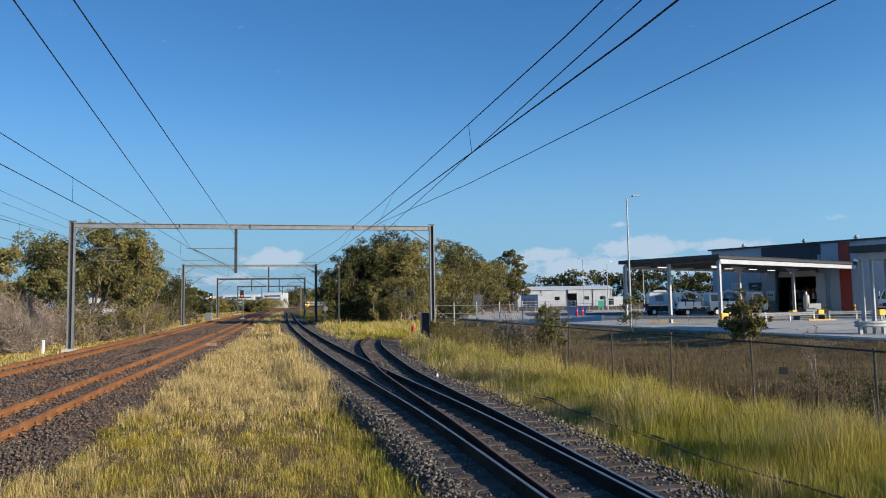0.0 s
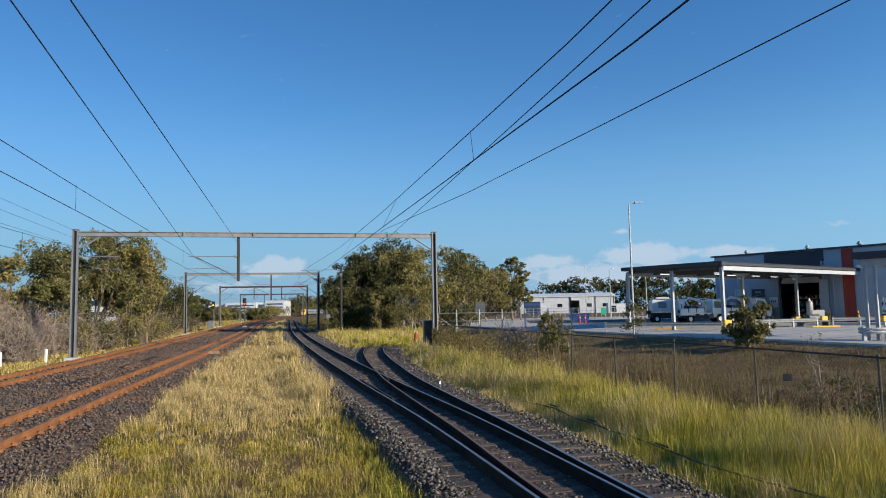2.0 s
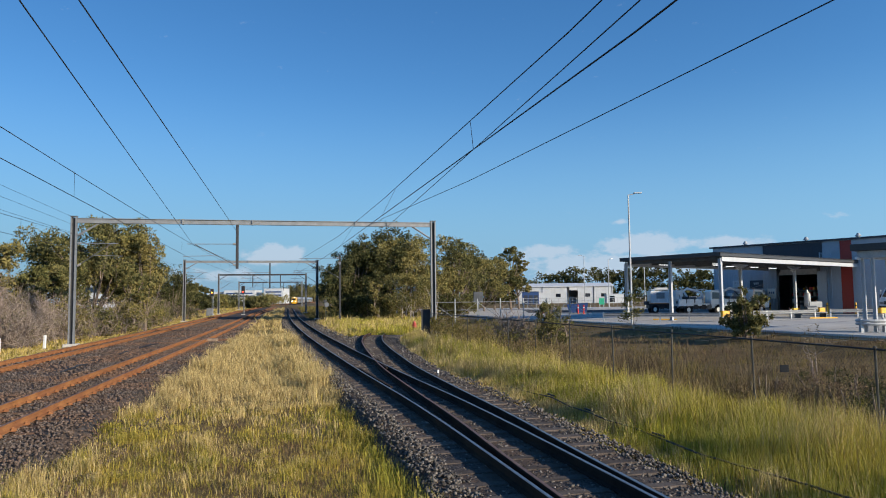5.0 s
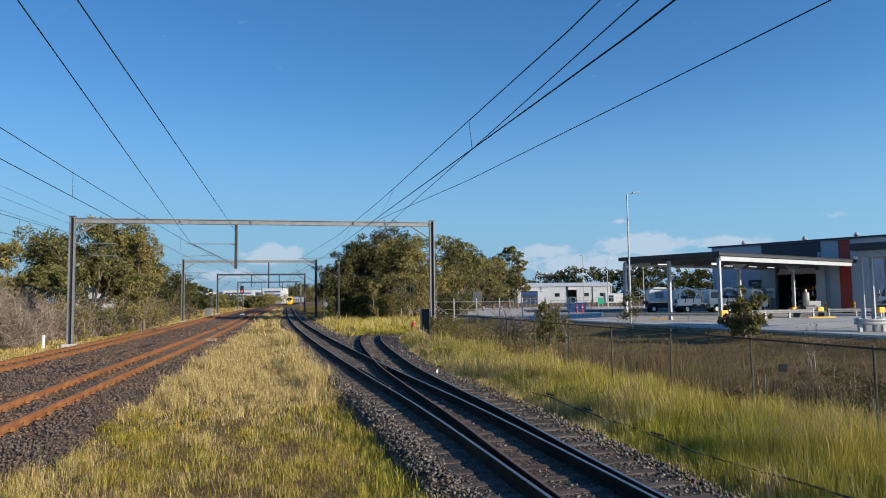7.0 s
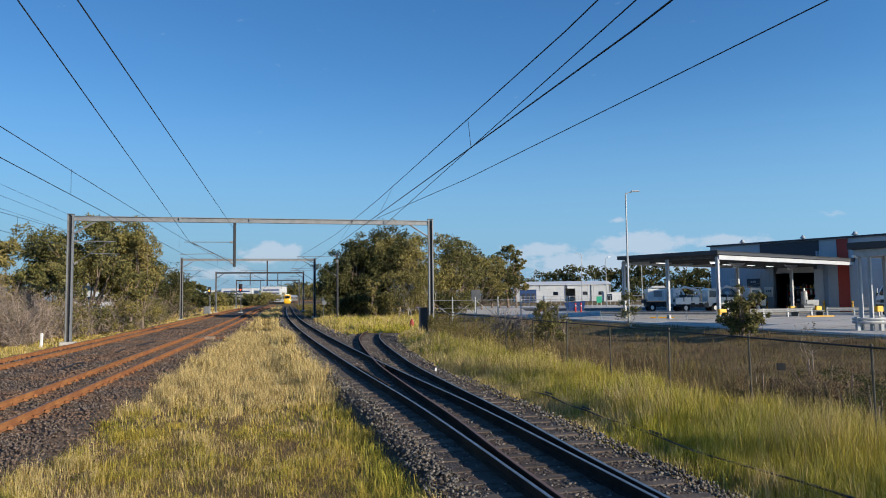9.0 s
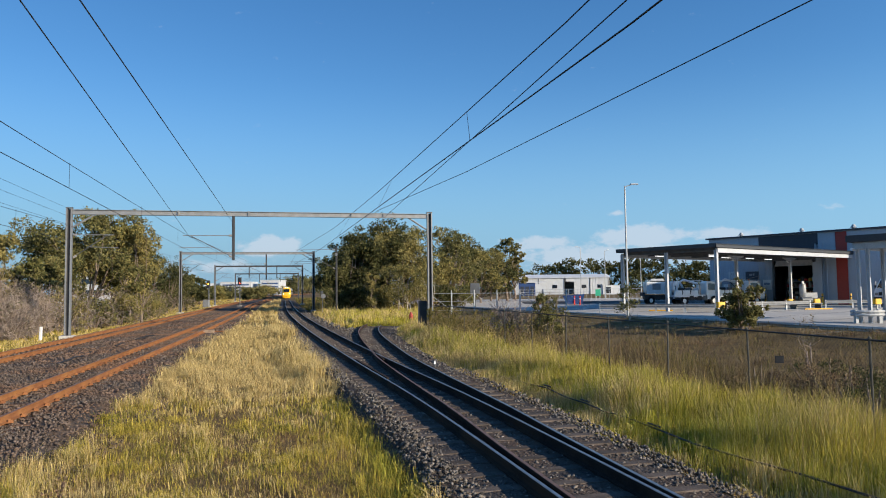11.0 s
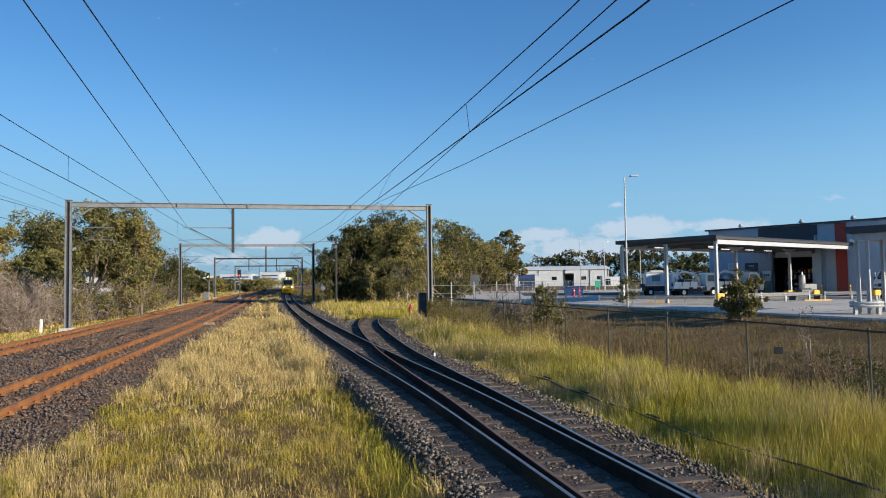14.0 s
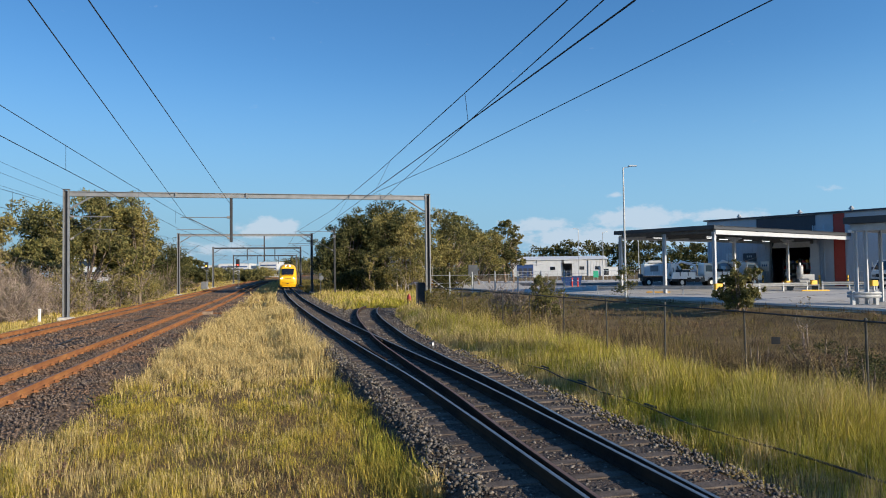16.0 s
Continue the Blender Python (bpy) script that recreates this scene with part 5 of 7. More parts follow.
        keep = rng.uniform(0, 1, len(x)) < np.where(near < 5, 1.0, 0.45)
        x, y, near, own = x[keep], y[keep], near[keep], own[keep]
        h = (0.42 + 0.70 * patch(x, y, 1.6, 8)) * rng.uniform(0.4, 1.05, len(x)) * np.where(near < 4.5, 1.0, 0.45) * (0.62 + 0.38 * smooth(13, 19, y))
        green = rng.uniform(0, 1, len(x)) < 0.06 + 0.45 * smooth(0.55, 0.9, patch(x, y, 2.2, 31))
        blades("weeds", "dry reddish-brown weeds behind the fence", "weeds", x[~green], y[~green], h[~green] * (0.6 + 0.6 * own[~green]), rng, w * 0.8, 0.75)
        blades("weeds", "olive grass among the weeds behind the fence", "creeper", x[green], y[green], h[green] * 0.9, rng, w, 0.4)
    # the verge left of the main lines
    for y0, y1, d, w in ((16, 40, 130, 0.010), (40, 75, 70, 0.018), (75, 150, 28, 0.034), (150, 330, 5, 0.10)):
        x, y = spread(rng, y0, y1, lambda v: far_x(v) - 10.5, lambda v: far_x(v) - 2.05 + 0.2 * math.sin(v), d, 0.5)
        h = 0.10 + 0.22 * patch(x, y, 2.0, 11) * rng.uniform(0.4, 1.2, len(x))
        straw = rng.uniform(0, 1, len(x)) < 0.55
        blades("verge_grass", "dry pale grass on the verge of the main lines", "grass_straw", x[straw], y[straw], h[straw], rng, w, 0.6)
        blades("verge_grass", "low green grass on the verge of the main lines", "grass_mixed", x[~straw], y[~straw], h[~straw], rng, w, 0.6)


build_grass()


def tuft(x, y, height, reach, mat, label, seed, n=220):
    """A clump of long stalks that fans out from one root."""
    rng = np.random.default_rng(seed)
    t = blades("grass_tuft", label, mat, x + rng.normal(0, reach, n), y + rng.normal(0, reach, n), height * rng.uniform(0.35, 1.1, n), rng, 0.0035, 0.55)
    t["kind"] = ""
    return tagged(t, group="grass tufts")


for k, (tx, ty, th, tr, tm) in enumerate([(-0.12, 8.3, 0.55, 0.07, "grass_straw"), (-0.45, 9.0, 0.42, 0.12, "grass_green"), (-0.75, 9.9, 0.40, 0.13, "grass_green"), (-0.95, 10.8, 0.38, 0.12, "grass_green"), (-1.25, 12.0, 0.36, 0.13, "grass_green"),
                                         (-1.7, 13.6, 0.36, 0.14, "grass_mixed"), (-2.3, 16.0, 0.34, 0.14, "grass_mixed"), (3.55, 8.5, 0.5, 0.10, "grass_straw"), (4.3, 9.6, 0.5, 0.14, "grass_straw"), (2.6, 13.4, 0.4, 0.14, "grass_straw")]):
    tuft(tx, ty, th, tr, tm, "tall straw-coloured grass tuft beside the ballast" if tm == "grass_straw" else "tall green grass tuft beside the ballast", 400 + k)


# ---- loose ballast stones ----
def stones(name, label, mat, x, y, z, size, rng):
    """Broken stones: eight-sided lumps, each of its own shape."""
    n = len(x)
    base = np.array([(1, 0, 0), (0, 1, 0), (-1, 0, 0), (0, -1, 0), (0, 0, 1), (0, 0, -1)], float)
    v = base[None] * rng.uniform(0.55, 1.25, (n, 6, 1)) * size[:, None, None] + rng.normal(0, 0.16, (n, 6, 3)) * size[:, None, None]
    a, b = rng.uniform(0, math.tau, n), rng.normal(0, 0.8, n)
    ca, sa, cb, sb = np.cos(a), np.sin(a), np.cos(b), np.sin(b)
    vx, vy, vz = v[..., 0], v[..., 1] * cb[:, None] - v[..., 2] * sb[:, None], v[..., 1] * sb[:, None] + v[..., 2] * cb[:, None]
    v = np.stack([vx * ca[:, None] - vy * sa[:, None] + x[:, None], vx * sa[:, None] + vy * ca[:, None] + y[:, None], vz * 0.8 + z[:, None]], 2).reshape(-1, 3)
    t = np.array([(0, 1, 4), (1, 2, 4), (2, 3, 4), (3, 0, 4), (1, 0, 5), (2, 1, 5), (3, 2, 5), (0, 3, 5)])
    f = (np.arange(n)[:, None, None] * 6 + t[None]).reshape(-1, 3)
    return tagged(soup(name, v, f, mat), label, "ballast stones", kind="stuff")


def build_stones():
    rng = np.random.default_rng(33)
    for y0, y1, d, s in ((5, 13, 320, 0.032), (13, 24, 150, 0.038), (24, 46, 46, 0.058), (46, 90, 14, 0.095)):
        # branch bed and both shoulders, and the siding beside it
        x, y = spread(rng, y0, y1, lambda v: branch_x(v) - 2.10, lambda v: max(branch_x(v) + 2.1, spur_x(v) + (2.05 if v < 22 else 1.6) if v < 47 else -999), d)
        c = np.interp(y, _ys, _bx)
        sp = np.array([spur_x(v) for v in y])
        left, right = c - 1.55 - x, x - np.maximum(c + 1.6, sp + np.where(y < 22, 1.75, 1.5))
        z = -0.17 - 0.77 * np.maximum(0, left) - 0.75 * np.maximum(0, right)
        between = (left < 0.25) & (right < 0.1)
        z = np.where(between, -0.185 + rng.uniform(-0.02, 0.015, len(x)), z)
        # heaped along the left shoulder
        z += 0.09 * smooth(-0.45, 0.0, left) * smooth(0.35, 0.0, left)
        z = np.maximum(z, ground_z(x, y) + 0.012)
        keep = (~between) | (rng.uniform(0, 1, len(x)) < 0.7)
        stones("ballast_stones", "dark grey crushed stones along the branch", "stone_grey", x[keep], y[keep], z[keep], s * rng.uniform(0.6, 1.35, keep.sum()), rng)
        # main lines
        x, y = spread(rng, y0, y1, lambda v: far_x(v) - 2.1, lambda v: near_x(v) + 3.0, d * 0.9)
        thin = (x - np.interp(y, _ys, _nx) < 2.5) | (rng.uniform(0, 1, len(x)) < 0.55)
        x, y = x[thin], y[thin]
        c = np.interp(y, _ys, _nx) - 2.52
        out = np.where(x > c, x - c - 4.22, c - x - 4.15)
        z = np.maximum(-0.19 - 0.77 * np.maximum(0, out), ground_z(x, y) + 0.035) + rng.uniform(-0.015, 0.015, len(x))
        stones("ballast_stones", "grey-brown crushed stones under the main lines", "stone", x, y, z, s * rng.uniform(0.55, 1.2, len(x)), rng)


build_stones()

# ---- fence ----
def build_fence():
    f = thing("chain_link_fence", "grey chain-link fence with steel posts, overgrown with creeper at one end", "fence")
    top, y0, y1 = 1.40, 2.6, 42.0
    ys = []
    y = 17.4 - 2.9 * 5
    while y < y1:
        ys.append(y)
        y += 2.9
    g = Geo().tube([(0, 0, -0.6), (0, 0, top)], 0.021, 8)
    g.tube([(0, 0, top), (0, 0, top + 0.04)], 0.036, 8, 0.015)
    me = g.mesh("post", M["fence_post"], False)
    rnd = random.Random(4)
    for y in ys:
        ob = new("post", me)
        ob.parent = f
        ob.matrix_basis = pose(fence_x(y), y, rnd.uniform(-0.02, 0.02), rnd.uniform(-1, 1), rnd.uniform(-1, 1), 0)
    part("top_rail", Geo().tube([(fence_x(y), y, top - 0.03) for y in [ys[0] - 8] + ys + [42.2]], 0.018, 6), "steel_dark", f)
    part("bottom_wire", Geo().tube([(fence_x(y), y, -0.32) for y in ys], 0.006, 4), "galv_dark", f)
    # woven mesh: two families of slanting wires
    n = Vector((1, 0.2625, 0)).normalized()
    vs, fs = [], []
    h = top + 0.32
    run = h / 1.034
    y = ys[0] - 2
    while y < 42.2:
        for d in (1, -1):
            a, b = (y, y + d * run)
            w = 0.0022
            k = len(vs)
            vs += [(fence_x(a), a - w * 1.4, -0.32), (fence_x(a), a + w * 1.4, -0.32), (fence_x(b) + 0.004 * d, b + w * 1.4, top - 0.03), (fence_x(b) + 0.004 * d, b - w * 1.4, top - 0.03)]
            fs.append((k, k + 1, k + 2, k + 3))
        y += 0.075
    m = soup("mesh_wire", np.array(vs), np.array(fs), "steel_dark", f)
    tagged(m, "woven grey wire mesh")
    # return at the portal, and creeper over the end of the fence
    part("end_panel", Geo().box((-1.55, 47.0, 0.60), (0.62, 0.05, 1.9), 14), "steel_dark", f, "dark end panel")
    rng = np.random.default_rng(77)
    c = 42000
    y = 42.2 - 25 * rng.uniform(0, 1, c) ** 1.5
    fx = 5.5 - 0.2625 * (y - 17.4)
    z = -0.4 + 1.85 * rng.uniform(0, 1, c) ** 0.9 * (0.75 + 0.25 * patch(y, y * 0.3, 1.2, 2))
    dens = (0.08 + 0.60 * patch(y, z * 2, 0.9, 15)) * smooth(20, 35, y)
    keep = rng.uniform(0, 1, c) < dens
    p = np.stack([fx + rng.normal(0, 0.07, c), y, z], 1)[keep]
    k = len(p)
    a = rng.normal(size=(k, 3))
    a /= np.linalg.norm(a, axis=1)[:, None]
    b = np.cross(a, rng.normal(size=(k, 3)))
    b /= np.linalg.norm(b, axis=1)[:, None]
    s = rng.uniform(0.02, 0.048, k)[:, None]
    v = np.stack([p - a * s, p + b * s * 0.6, p + a * s, p - b * s * 0.6], 1).reshape(-1, 3)
    cr = soup("creeper", v, np.arange(4 * k).reshape(-1, 4), "creeper")
    tagged(cr, "dark green creeper that climbs the chain-link fence", "creeper", kind="stuff")


build_fence()


# ---- the yard ----
YARD = 0.20
UA = 38.67  # the depot's axis, degrees


def depot(x, y, z=0.0, rz=0.0):
    """A pose in the depot's own grid: x along the canopy, y across it, z over the yard."""
    return pose(21.3, 54.7, YARD, 0, 0, UA) @ pose(x, y, z, 0, 0, rz)


def build_yard():
    g = Geo()
    ys = [-15, 0, 10, 20, 31.5, 45, 58, 75, 100, 135]
    vs = []
    for y in ys:
        vs += [(yard_x(y), y, YARD), (150, y, YARD), (yard_x(y) - 0.02, y, YARD - 0.5)]
    fs = []
    for i in range(len(ys) - 1):
        a, b = i * 3, i * 3 + 3
        fs += [(a, a + 1, b + 1, b), (a + 2, a, b, b + 2)]
    g.add(vs, fs)
    slab = part("yard_pavement", g, "concrete")
    tagged(slab, "pale concrete yard pavement of the depot", "pavement", kind="structure")
    # joints in the concrete
    for k in range(-2, 9):
        j = part("joint", Geo().box((0, 0, 0), (60, 0.05, 0.008)), "asphalt", slab)
        j.matrix_basis = depot(8, -16 + k * 4.5, 0.003)
    kerb = Geo()
    for a, b in zip(ys, ys[1:]):
        kerb.tube([(yard_x(a), a, YARD + 0.02), (yard_x(b), b, YARD + 0.02)], 0.09, 4)
    tagged(part("kerb", kerb, "concrete"), "low concrete kerb along the yard", "kerb", kind="structure")
    road = Geo().add([(10.5, 92, YARD + 0.006), (60, 78, YARD + 0.006), (62, 96, YARD + 0.006), (12, 112, YARD + 0.006)], [(0, 1, 2, 3)])
    tagged(part("road", road, "asphalt"), "dark asphalt drive across the yard", "road", kind="structure")


build_yard()


def post_with_pipe(name, h, parent, x, y, pipe=True, w=0.24):
    g = Geo()
    for s in (-0.45, 0.45):
        g.box((x, y + s * w, h / 2), (w, 0.02, h))
    g.box((x, y, h / 2), (0.02, w * 0.85, h))
    p = part(name, g, "galv_pale", parent)
    part("base_plate", Geo().box((x, y, 0.015), (0.42, 0.42, 0.03)), "galv", p)
    if pipe:
        part("downpipe", Geo().tube([(x + 0.28, y + 0.1, 0.05), (x + 0.28, y + 0.1, h - 0.55), (x + 0.10, y + 0.1, h - 0.28), (x - 0.5, y + 0.1, h - 0.24)], 0.075, 8), "white_paint", p, "white downpipe")
    return p


def build_canopy():
    c = thing("vehicle_canopy", "steel canopy with a dark roof and white front beam", "canopy", depot(0, 0))
    L, D, H = 25.6, 9.1, 5.43
    part("roof", Geo().box((L / 2, D / 2, H - 0.06), (L + 0.5, D + 0.5, 0.10)), "roof_grey", c, "dark sheet roof")
    g = Geo()
    g.box((L / 2, -0.22, H - 0.16), (L + 0.6, 0.06, 0.30))
    g.box((L / 2, D + 0.22, H - 0.16), (L + 0.6, 0.06, 0.30))
    part("gutter", g, "roof_grey", c, "dark gutter")
    part("fascia", Geo().box((-0.27, D / 2, H - 0.15), (0.06, D + 0.5, 0.32)), "roof_grey", c, "dark fascia")
    part("front_beam", Geo().box((L / 2 + 0.1, -0.05, H - 0.54), (L, 0.20, 0.34)), "galv_pale", c, "white painted front beam")
    part("back_beam", Geo().box((L / 2 + 0.1, D - 0.1, H - 0.56), (L, 0.18, 0.36)), "galv", c)
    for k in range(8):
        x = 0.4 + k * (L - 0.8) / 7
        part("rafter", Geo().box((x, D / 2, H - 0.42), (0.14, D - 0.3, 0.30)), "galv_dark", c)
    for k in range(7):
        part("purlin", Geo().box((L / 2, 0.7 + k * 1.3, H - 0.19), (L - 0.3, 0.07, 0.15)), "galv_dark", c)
    for x, y in ((0.15, 0.05), (0.15, D / 2), (0.15, D - 0.1)):
        post_with_pipe("column", H - 0.5, c, x, y, False)
    for x in (10.4, 20.9):
        p = post_with_pipe("column", H - 0.75, c, x, 4.0, True)
        part("haunch", Geo().loft([[(x - 1.3, 3.9, H - 0.58), (x - 1.3, 4.1, H - 0.58), (x - 1.3, 4.1, H - 0.66), (x - 1.3, 3.9, H - 0.66)],
                                   [(x, 3.9, H - 0.58), (x, 4.1, H - 0.58), (x, 4.1, H - 1.0), (x, 3.9, H - 1.0)],
                                   [(x + 1.3, 3.9, H - 0.58), (x + 1.3, 4.1, H - 0.58), (x + 1.3, 4.1, H - 0.66), (x + 1.3, 3.9, H - 0.66)]]), "galv", p)
    for x, y in ((2.2, 6.5), (5.2, 3.2), (7.6, 4.6), (11.5, 5.6), (16.0, 5.6), (20.5, 6.0)):
        lt = thing("batten_light", "white tube light under the canopy roof", "ceiling light", depot(x, y, H - 0.68), "canopy lights")
        part("housing", Geo().box((0, 0, 0.05), (1.5, 0.16, 0.07)), "white_paint", lt)
        part("tube", Geo().box((0, 0, 0.0), (1.4, 0.10, 0.04)), "tube_light", lt)
    # the second canopy, nearer the fence
    s = thing("vehicle_canopy", "second steel canopy with a dark edge and grey beams", "canopy", depot(-9.8, -13.8))
    H2 = 4.72
    part("roof", Geo().box((4.0, -3.4, H2 - 0.06), (8.6, 7.4, 0.10)), "roof_grey", s, "dark sheet roof")
    part("fascia", Geo().box((-0.33, -3.4, H2 - 0.17), (0.06, 7.4, 0.36)), "roof_grey", s, "dark fascia")
    part("fascia", Geo().box((4.0, 0.28, H2 - 0.17), (8.6, 0.06, 0.36)), "roof_grey", s, "dark fascia")
    part("edge_beam", Geo().box((0.0, -3.4, H2 - 0.56), (0.18, 6.8, 0.38)), "galv", s)
    part("end_beam", Geo().box((4.0, 0.0, H2 - 0.56), (8.0, 0.18, 0.38)), "galv", s)
    post_with_pipe("column", H2 - 0.5, s, 0.1, -0.1, True, 0.17)
    post_with_pipe("column", H2 - 0.5, s, 0.1, -0.6, False, 0.17)
    post_with_pipe("column", H2 - 0.5, s, 3.6, -0.1, False, 0.17)
    post_with_pipe("column", H2 - 0.5, s, 0.1, -3.2, False, 0.17)
    for x in (2, 4, 6, 8):
        part("rafter", Geo().box((x, -3.4, H2 - 0.40), (0.14, 6.8, 0.28)), "galv_dark", s)


build_canopy()


def ribbed(x, y0, y1, z0, z1, pitch=0.30, deep=0.03):
    """Ribbed wall sheet in the plane x, from y0 to y1."""
    n = max(1, int((y1 - y0) / pitch))
    pts = []
    for k in range(n):
        a = y0 + (y1 - y0) * k / n
        w = (y1 - y0) / n
        pts += [(x, a), (x, a + w * 0.70), (x - deep, a + w * 0.76), (x - deep, a + w * 0.94)]
    pts.append((x, y1))
    g = Geo()
    vs = [(px, py, z) for z in (z0, z1) for px, py in pts]
    m = len(pts)
    g.add(vs, [(i, m + i, m + i + 1, i + 1) for i in range(m - 1)])
    return g


def build_depot():
    b = thing("depot_building", "large blue-grey steel depot with a navy band and a red stripe", "building", depot(25.6, 0))
    H = 7.6
    T = 0.22
    # wall in the plane x = 0, with the wide door from y 4.1 to 8.0
    for y0, y1, z0, z1 in ((8.0, 15.6, 0, H), (3.6, 8.0, 4.75, H), (-3.6, 3.6, 0, H)):
        part("wall", Geo().box((T / 2 + 0.03, (y0 + y1) / 2, (z0 + z1) / 2), (T, y1 - y0, z1 - z0)), "wall_blue", b)
    for c, d in (((14.1, 15.5, H / 2), (27.6, 0.2, H)), ((28, 6, H / 2), (0.2, 18.8, H)), ((14.1, -3.5, H / 2), (27.6, 0.2, H))):
        part("wall", Geo().box(c, d), "wall_blue", b)
    for y0, y1, z0, z1, mat, lab in ((8.05, 15.6, 0.02, 5.0, "wall_blue", "ribbed blue-grey sheet"), (2.1, 3.55, 0.02, 6.4, "wall_blue", "ribbed blue-grey sheet"), (9.6, 15.6, 5.0, H - 0.1, "wall_blue", "blue-grey panel"),
                                    (3.2, 9.55, 5.3, H - 0.1, "wall_navy", "navy panel"), (1.5, 3.15, 6.4, H - 0.1, "wall_blue", "blue-grey panel"), (0.35, 1.45, 0.02, H - 0.1, "wall_red", "red panel"),
                                    (-3.6, 0.3, 0.02, H - 0.1, "wall_blue", "blue-grey panel")):
        ob = part("panel", ribbed(-0.01, y0, y1, z0, z1, 0.30 if "sheet" in lab else 1.2, 0.03 if "sheet" in lab else 0.012), mat, b, lab)
    part("door_frame", Geo().box((-0.03, 8.03, 2.4), (0.14, 0.12, 4.8)).box((-0.03, 3.55, 2.4), (0.14, 0.12, 4.8)).box((-0.03, 5.79, 4.8), (0.14, 4.6, 0.14)), "galv_dark", b)
    part("roller_door", Geo().box((0.25, 5.8, 4.45), (0.35, 4.2, 0.62), 0, 0.9), "galv", b, "raised roller door")
    part("open_leaf", Geo().box((-0.62, 3.1, 2.3), (0.05, 0.9, 4.3)), "wall_blue", b, "blue-grey open door leaf")
    part("roof", Geo().box((14, 6.0, H + 0.05), (28.6, 19.8, 0.16)), "wall_navy", b, "dark roof edge")
    for y in (12.9, 5.9, 0.6):
        v = part("roof_vent", Geo().tube([(2.5, y, H + 0.1), (2.5, y, H + 0.5)], 0.16, 10).tube([(2.5, y, H + 0.42), (2.5, y, H + 0.55), (2.5, y, H + 0.75)], 0.34, 12, 0.12), "galv", b, "round roof vent")
    part("floor_slab", Geo().box((13, 6, 0.012), (26, 19, 0.02)), "concrete", b)
    # inside the door
    rnd = random.Random(8)
    for k, (x, y) in enumerate(((3.2, 5.3), (3.2, 7.2), (5.5, 4.5))):
        s = thing("storage_rack", "steel storage rack half full of boxes inside the depot", "rack", depot(25.6 + x, y, 0.03), "storage racks")
        for dy in (-0.85, 0.85):
            for dx in (-0.3, 0.3):
                part("upright", Geo().box((dx, dy, 1.5), (0.07, 0.07, 3.0)), "galv_dark", s)
        for z in (0.35, 1.05, 1.75, 2.45):
            part("shelf", Geo().box((0, 0, z), (0.65, 1.75, 0.05)), "galv", s)
        for z in (0.38, 1.08, 1.78, 2.48):
            for q in range(4):
                w, h = rnd.uniform(0.22, 0.38), rnd.uniform(0.2, 0.5)
                bx = thing("box", "carton or tub on a storage rack", "box", depot(25.6 + x + rnd.uniform(-0.1, 0.0), y - 0.62 + q * 0.41, 0.03 + z), "boxes on the racks")
                mat = rnd.choice(["orange", "white_paint", "blue", "yellow_sign", "red", "silver", "bark_pale"])
                part("shell", Geo().box((0, 0, h / 2), (0.36, w, h), 0, 0.94, 0.03), mat, bx)
                part("lid", Geo().box((0, 0, h + 0.01), (0.37, w * 0.98, 0.025)), mat, bx)
    # along the front of the wall under the canopy
    for y, z, w, h, mat, lab in ((8.7, 2.15, 0.9, 1.1, "white_paint", "white notice board with dark bars"), (10.4, 3.2, 1.5, 0.9, "wall_navy", "dark wall cabinet"), (12.6, 3.3, 1.2, 0.8, "white_sheet", "pale wall cabinet")):
        s = thing("wall_board", lab + " on the depot wall", "wall board", depot(25.6 - 0.09, y, z))
        part("panel", Geo().box((0, 0, 0), (0.12, w, h), 0, 0.98), mat, s)
        for q in range(3):
            part("line", Geo().box((-0.065, 0.22 * (q - 1), 0.1), (0.012, 0.13, 0.22)), "blue" if mat == "white_paint" else "galv", s)
    for y in (10.0, 11.6, 13.2):
        s = thing("wire_shelf", "steel shelf unit with gear against the depot wall", "shelf", depot(24.9, y, 0), "shelf units by the wall")
        for dy in (-0.7, 0.7):
            part("upright", Geo().box((0, dy, 1.3), (0.5, 0.05, 2.6)), "galv", s)
        for z in (0.5, 1.2, 1.9, 2.55):
            part("shelf", Geo().box((0, 0, z), (0.5, 1.4, 0.04)), "galv", s)
        for z, mat in ((0.52, "blue"), (1.22, "wall_navy"), (1.92, "white_paint")):
            part("bin", Geo().box((-0.02, rnd.uniform(-0.3, 0.3), z + 0.17), (0.4, 0.6, 0.34), 0, 0.92), mat, s)
    for y in (9.0, 8.35, 3.75, 2.4, -0.3):
        bo = thing("bollard", "yellow steel bollard by the depot door", "bollard", depot(24.3, y, 0), "yellow bollards")
        part("tube", Geo().tube([(0, 0, 0), (0, 0, 1.1), (0, 0, 1.16)], 0.09, 10), "yellow_sign", bo)
        part("collar", Geo().tube([(0, 0, 0.8), (0, 0, 0.9)], 0.094, 10), "black", bo)
    # tank and gear by the door
    tk = thing("gas_tank", "white upright gas tank beside the depot door", "tank", depot(23.3, 3.9, 0))
    part("shell", Geo().tube([(0, 0, 0.1), (0, 0, 1.9), (0, 0, 2.2)], 0.34, 14, 0.28), "galv", tk, "", True)
    part("neck", Geo().tube([(0, 0, 2.15), (0, 0, 2.5)], 0.14, 10, 0.08), "white_paint", tk)
    for k in range(3):
        cn = thing("traffic_cone", "orange traffic cone by the depot door", "cone", depot(23.0, 4.6 + k * 0.5, 0), "traffic cones")
        part("cone", Geo().tube([(0, 0, 0.03), (0, 0, 0.7)], 0.15, 10, 0.03), "orange", cn)
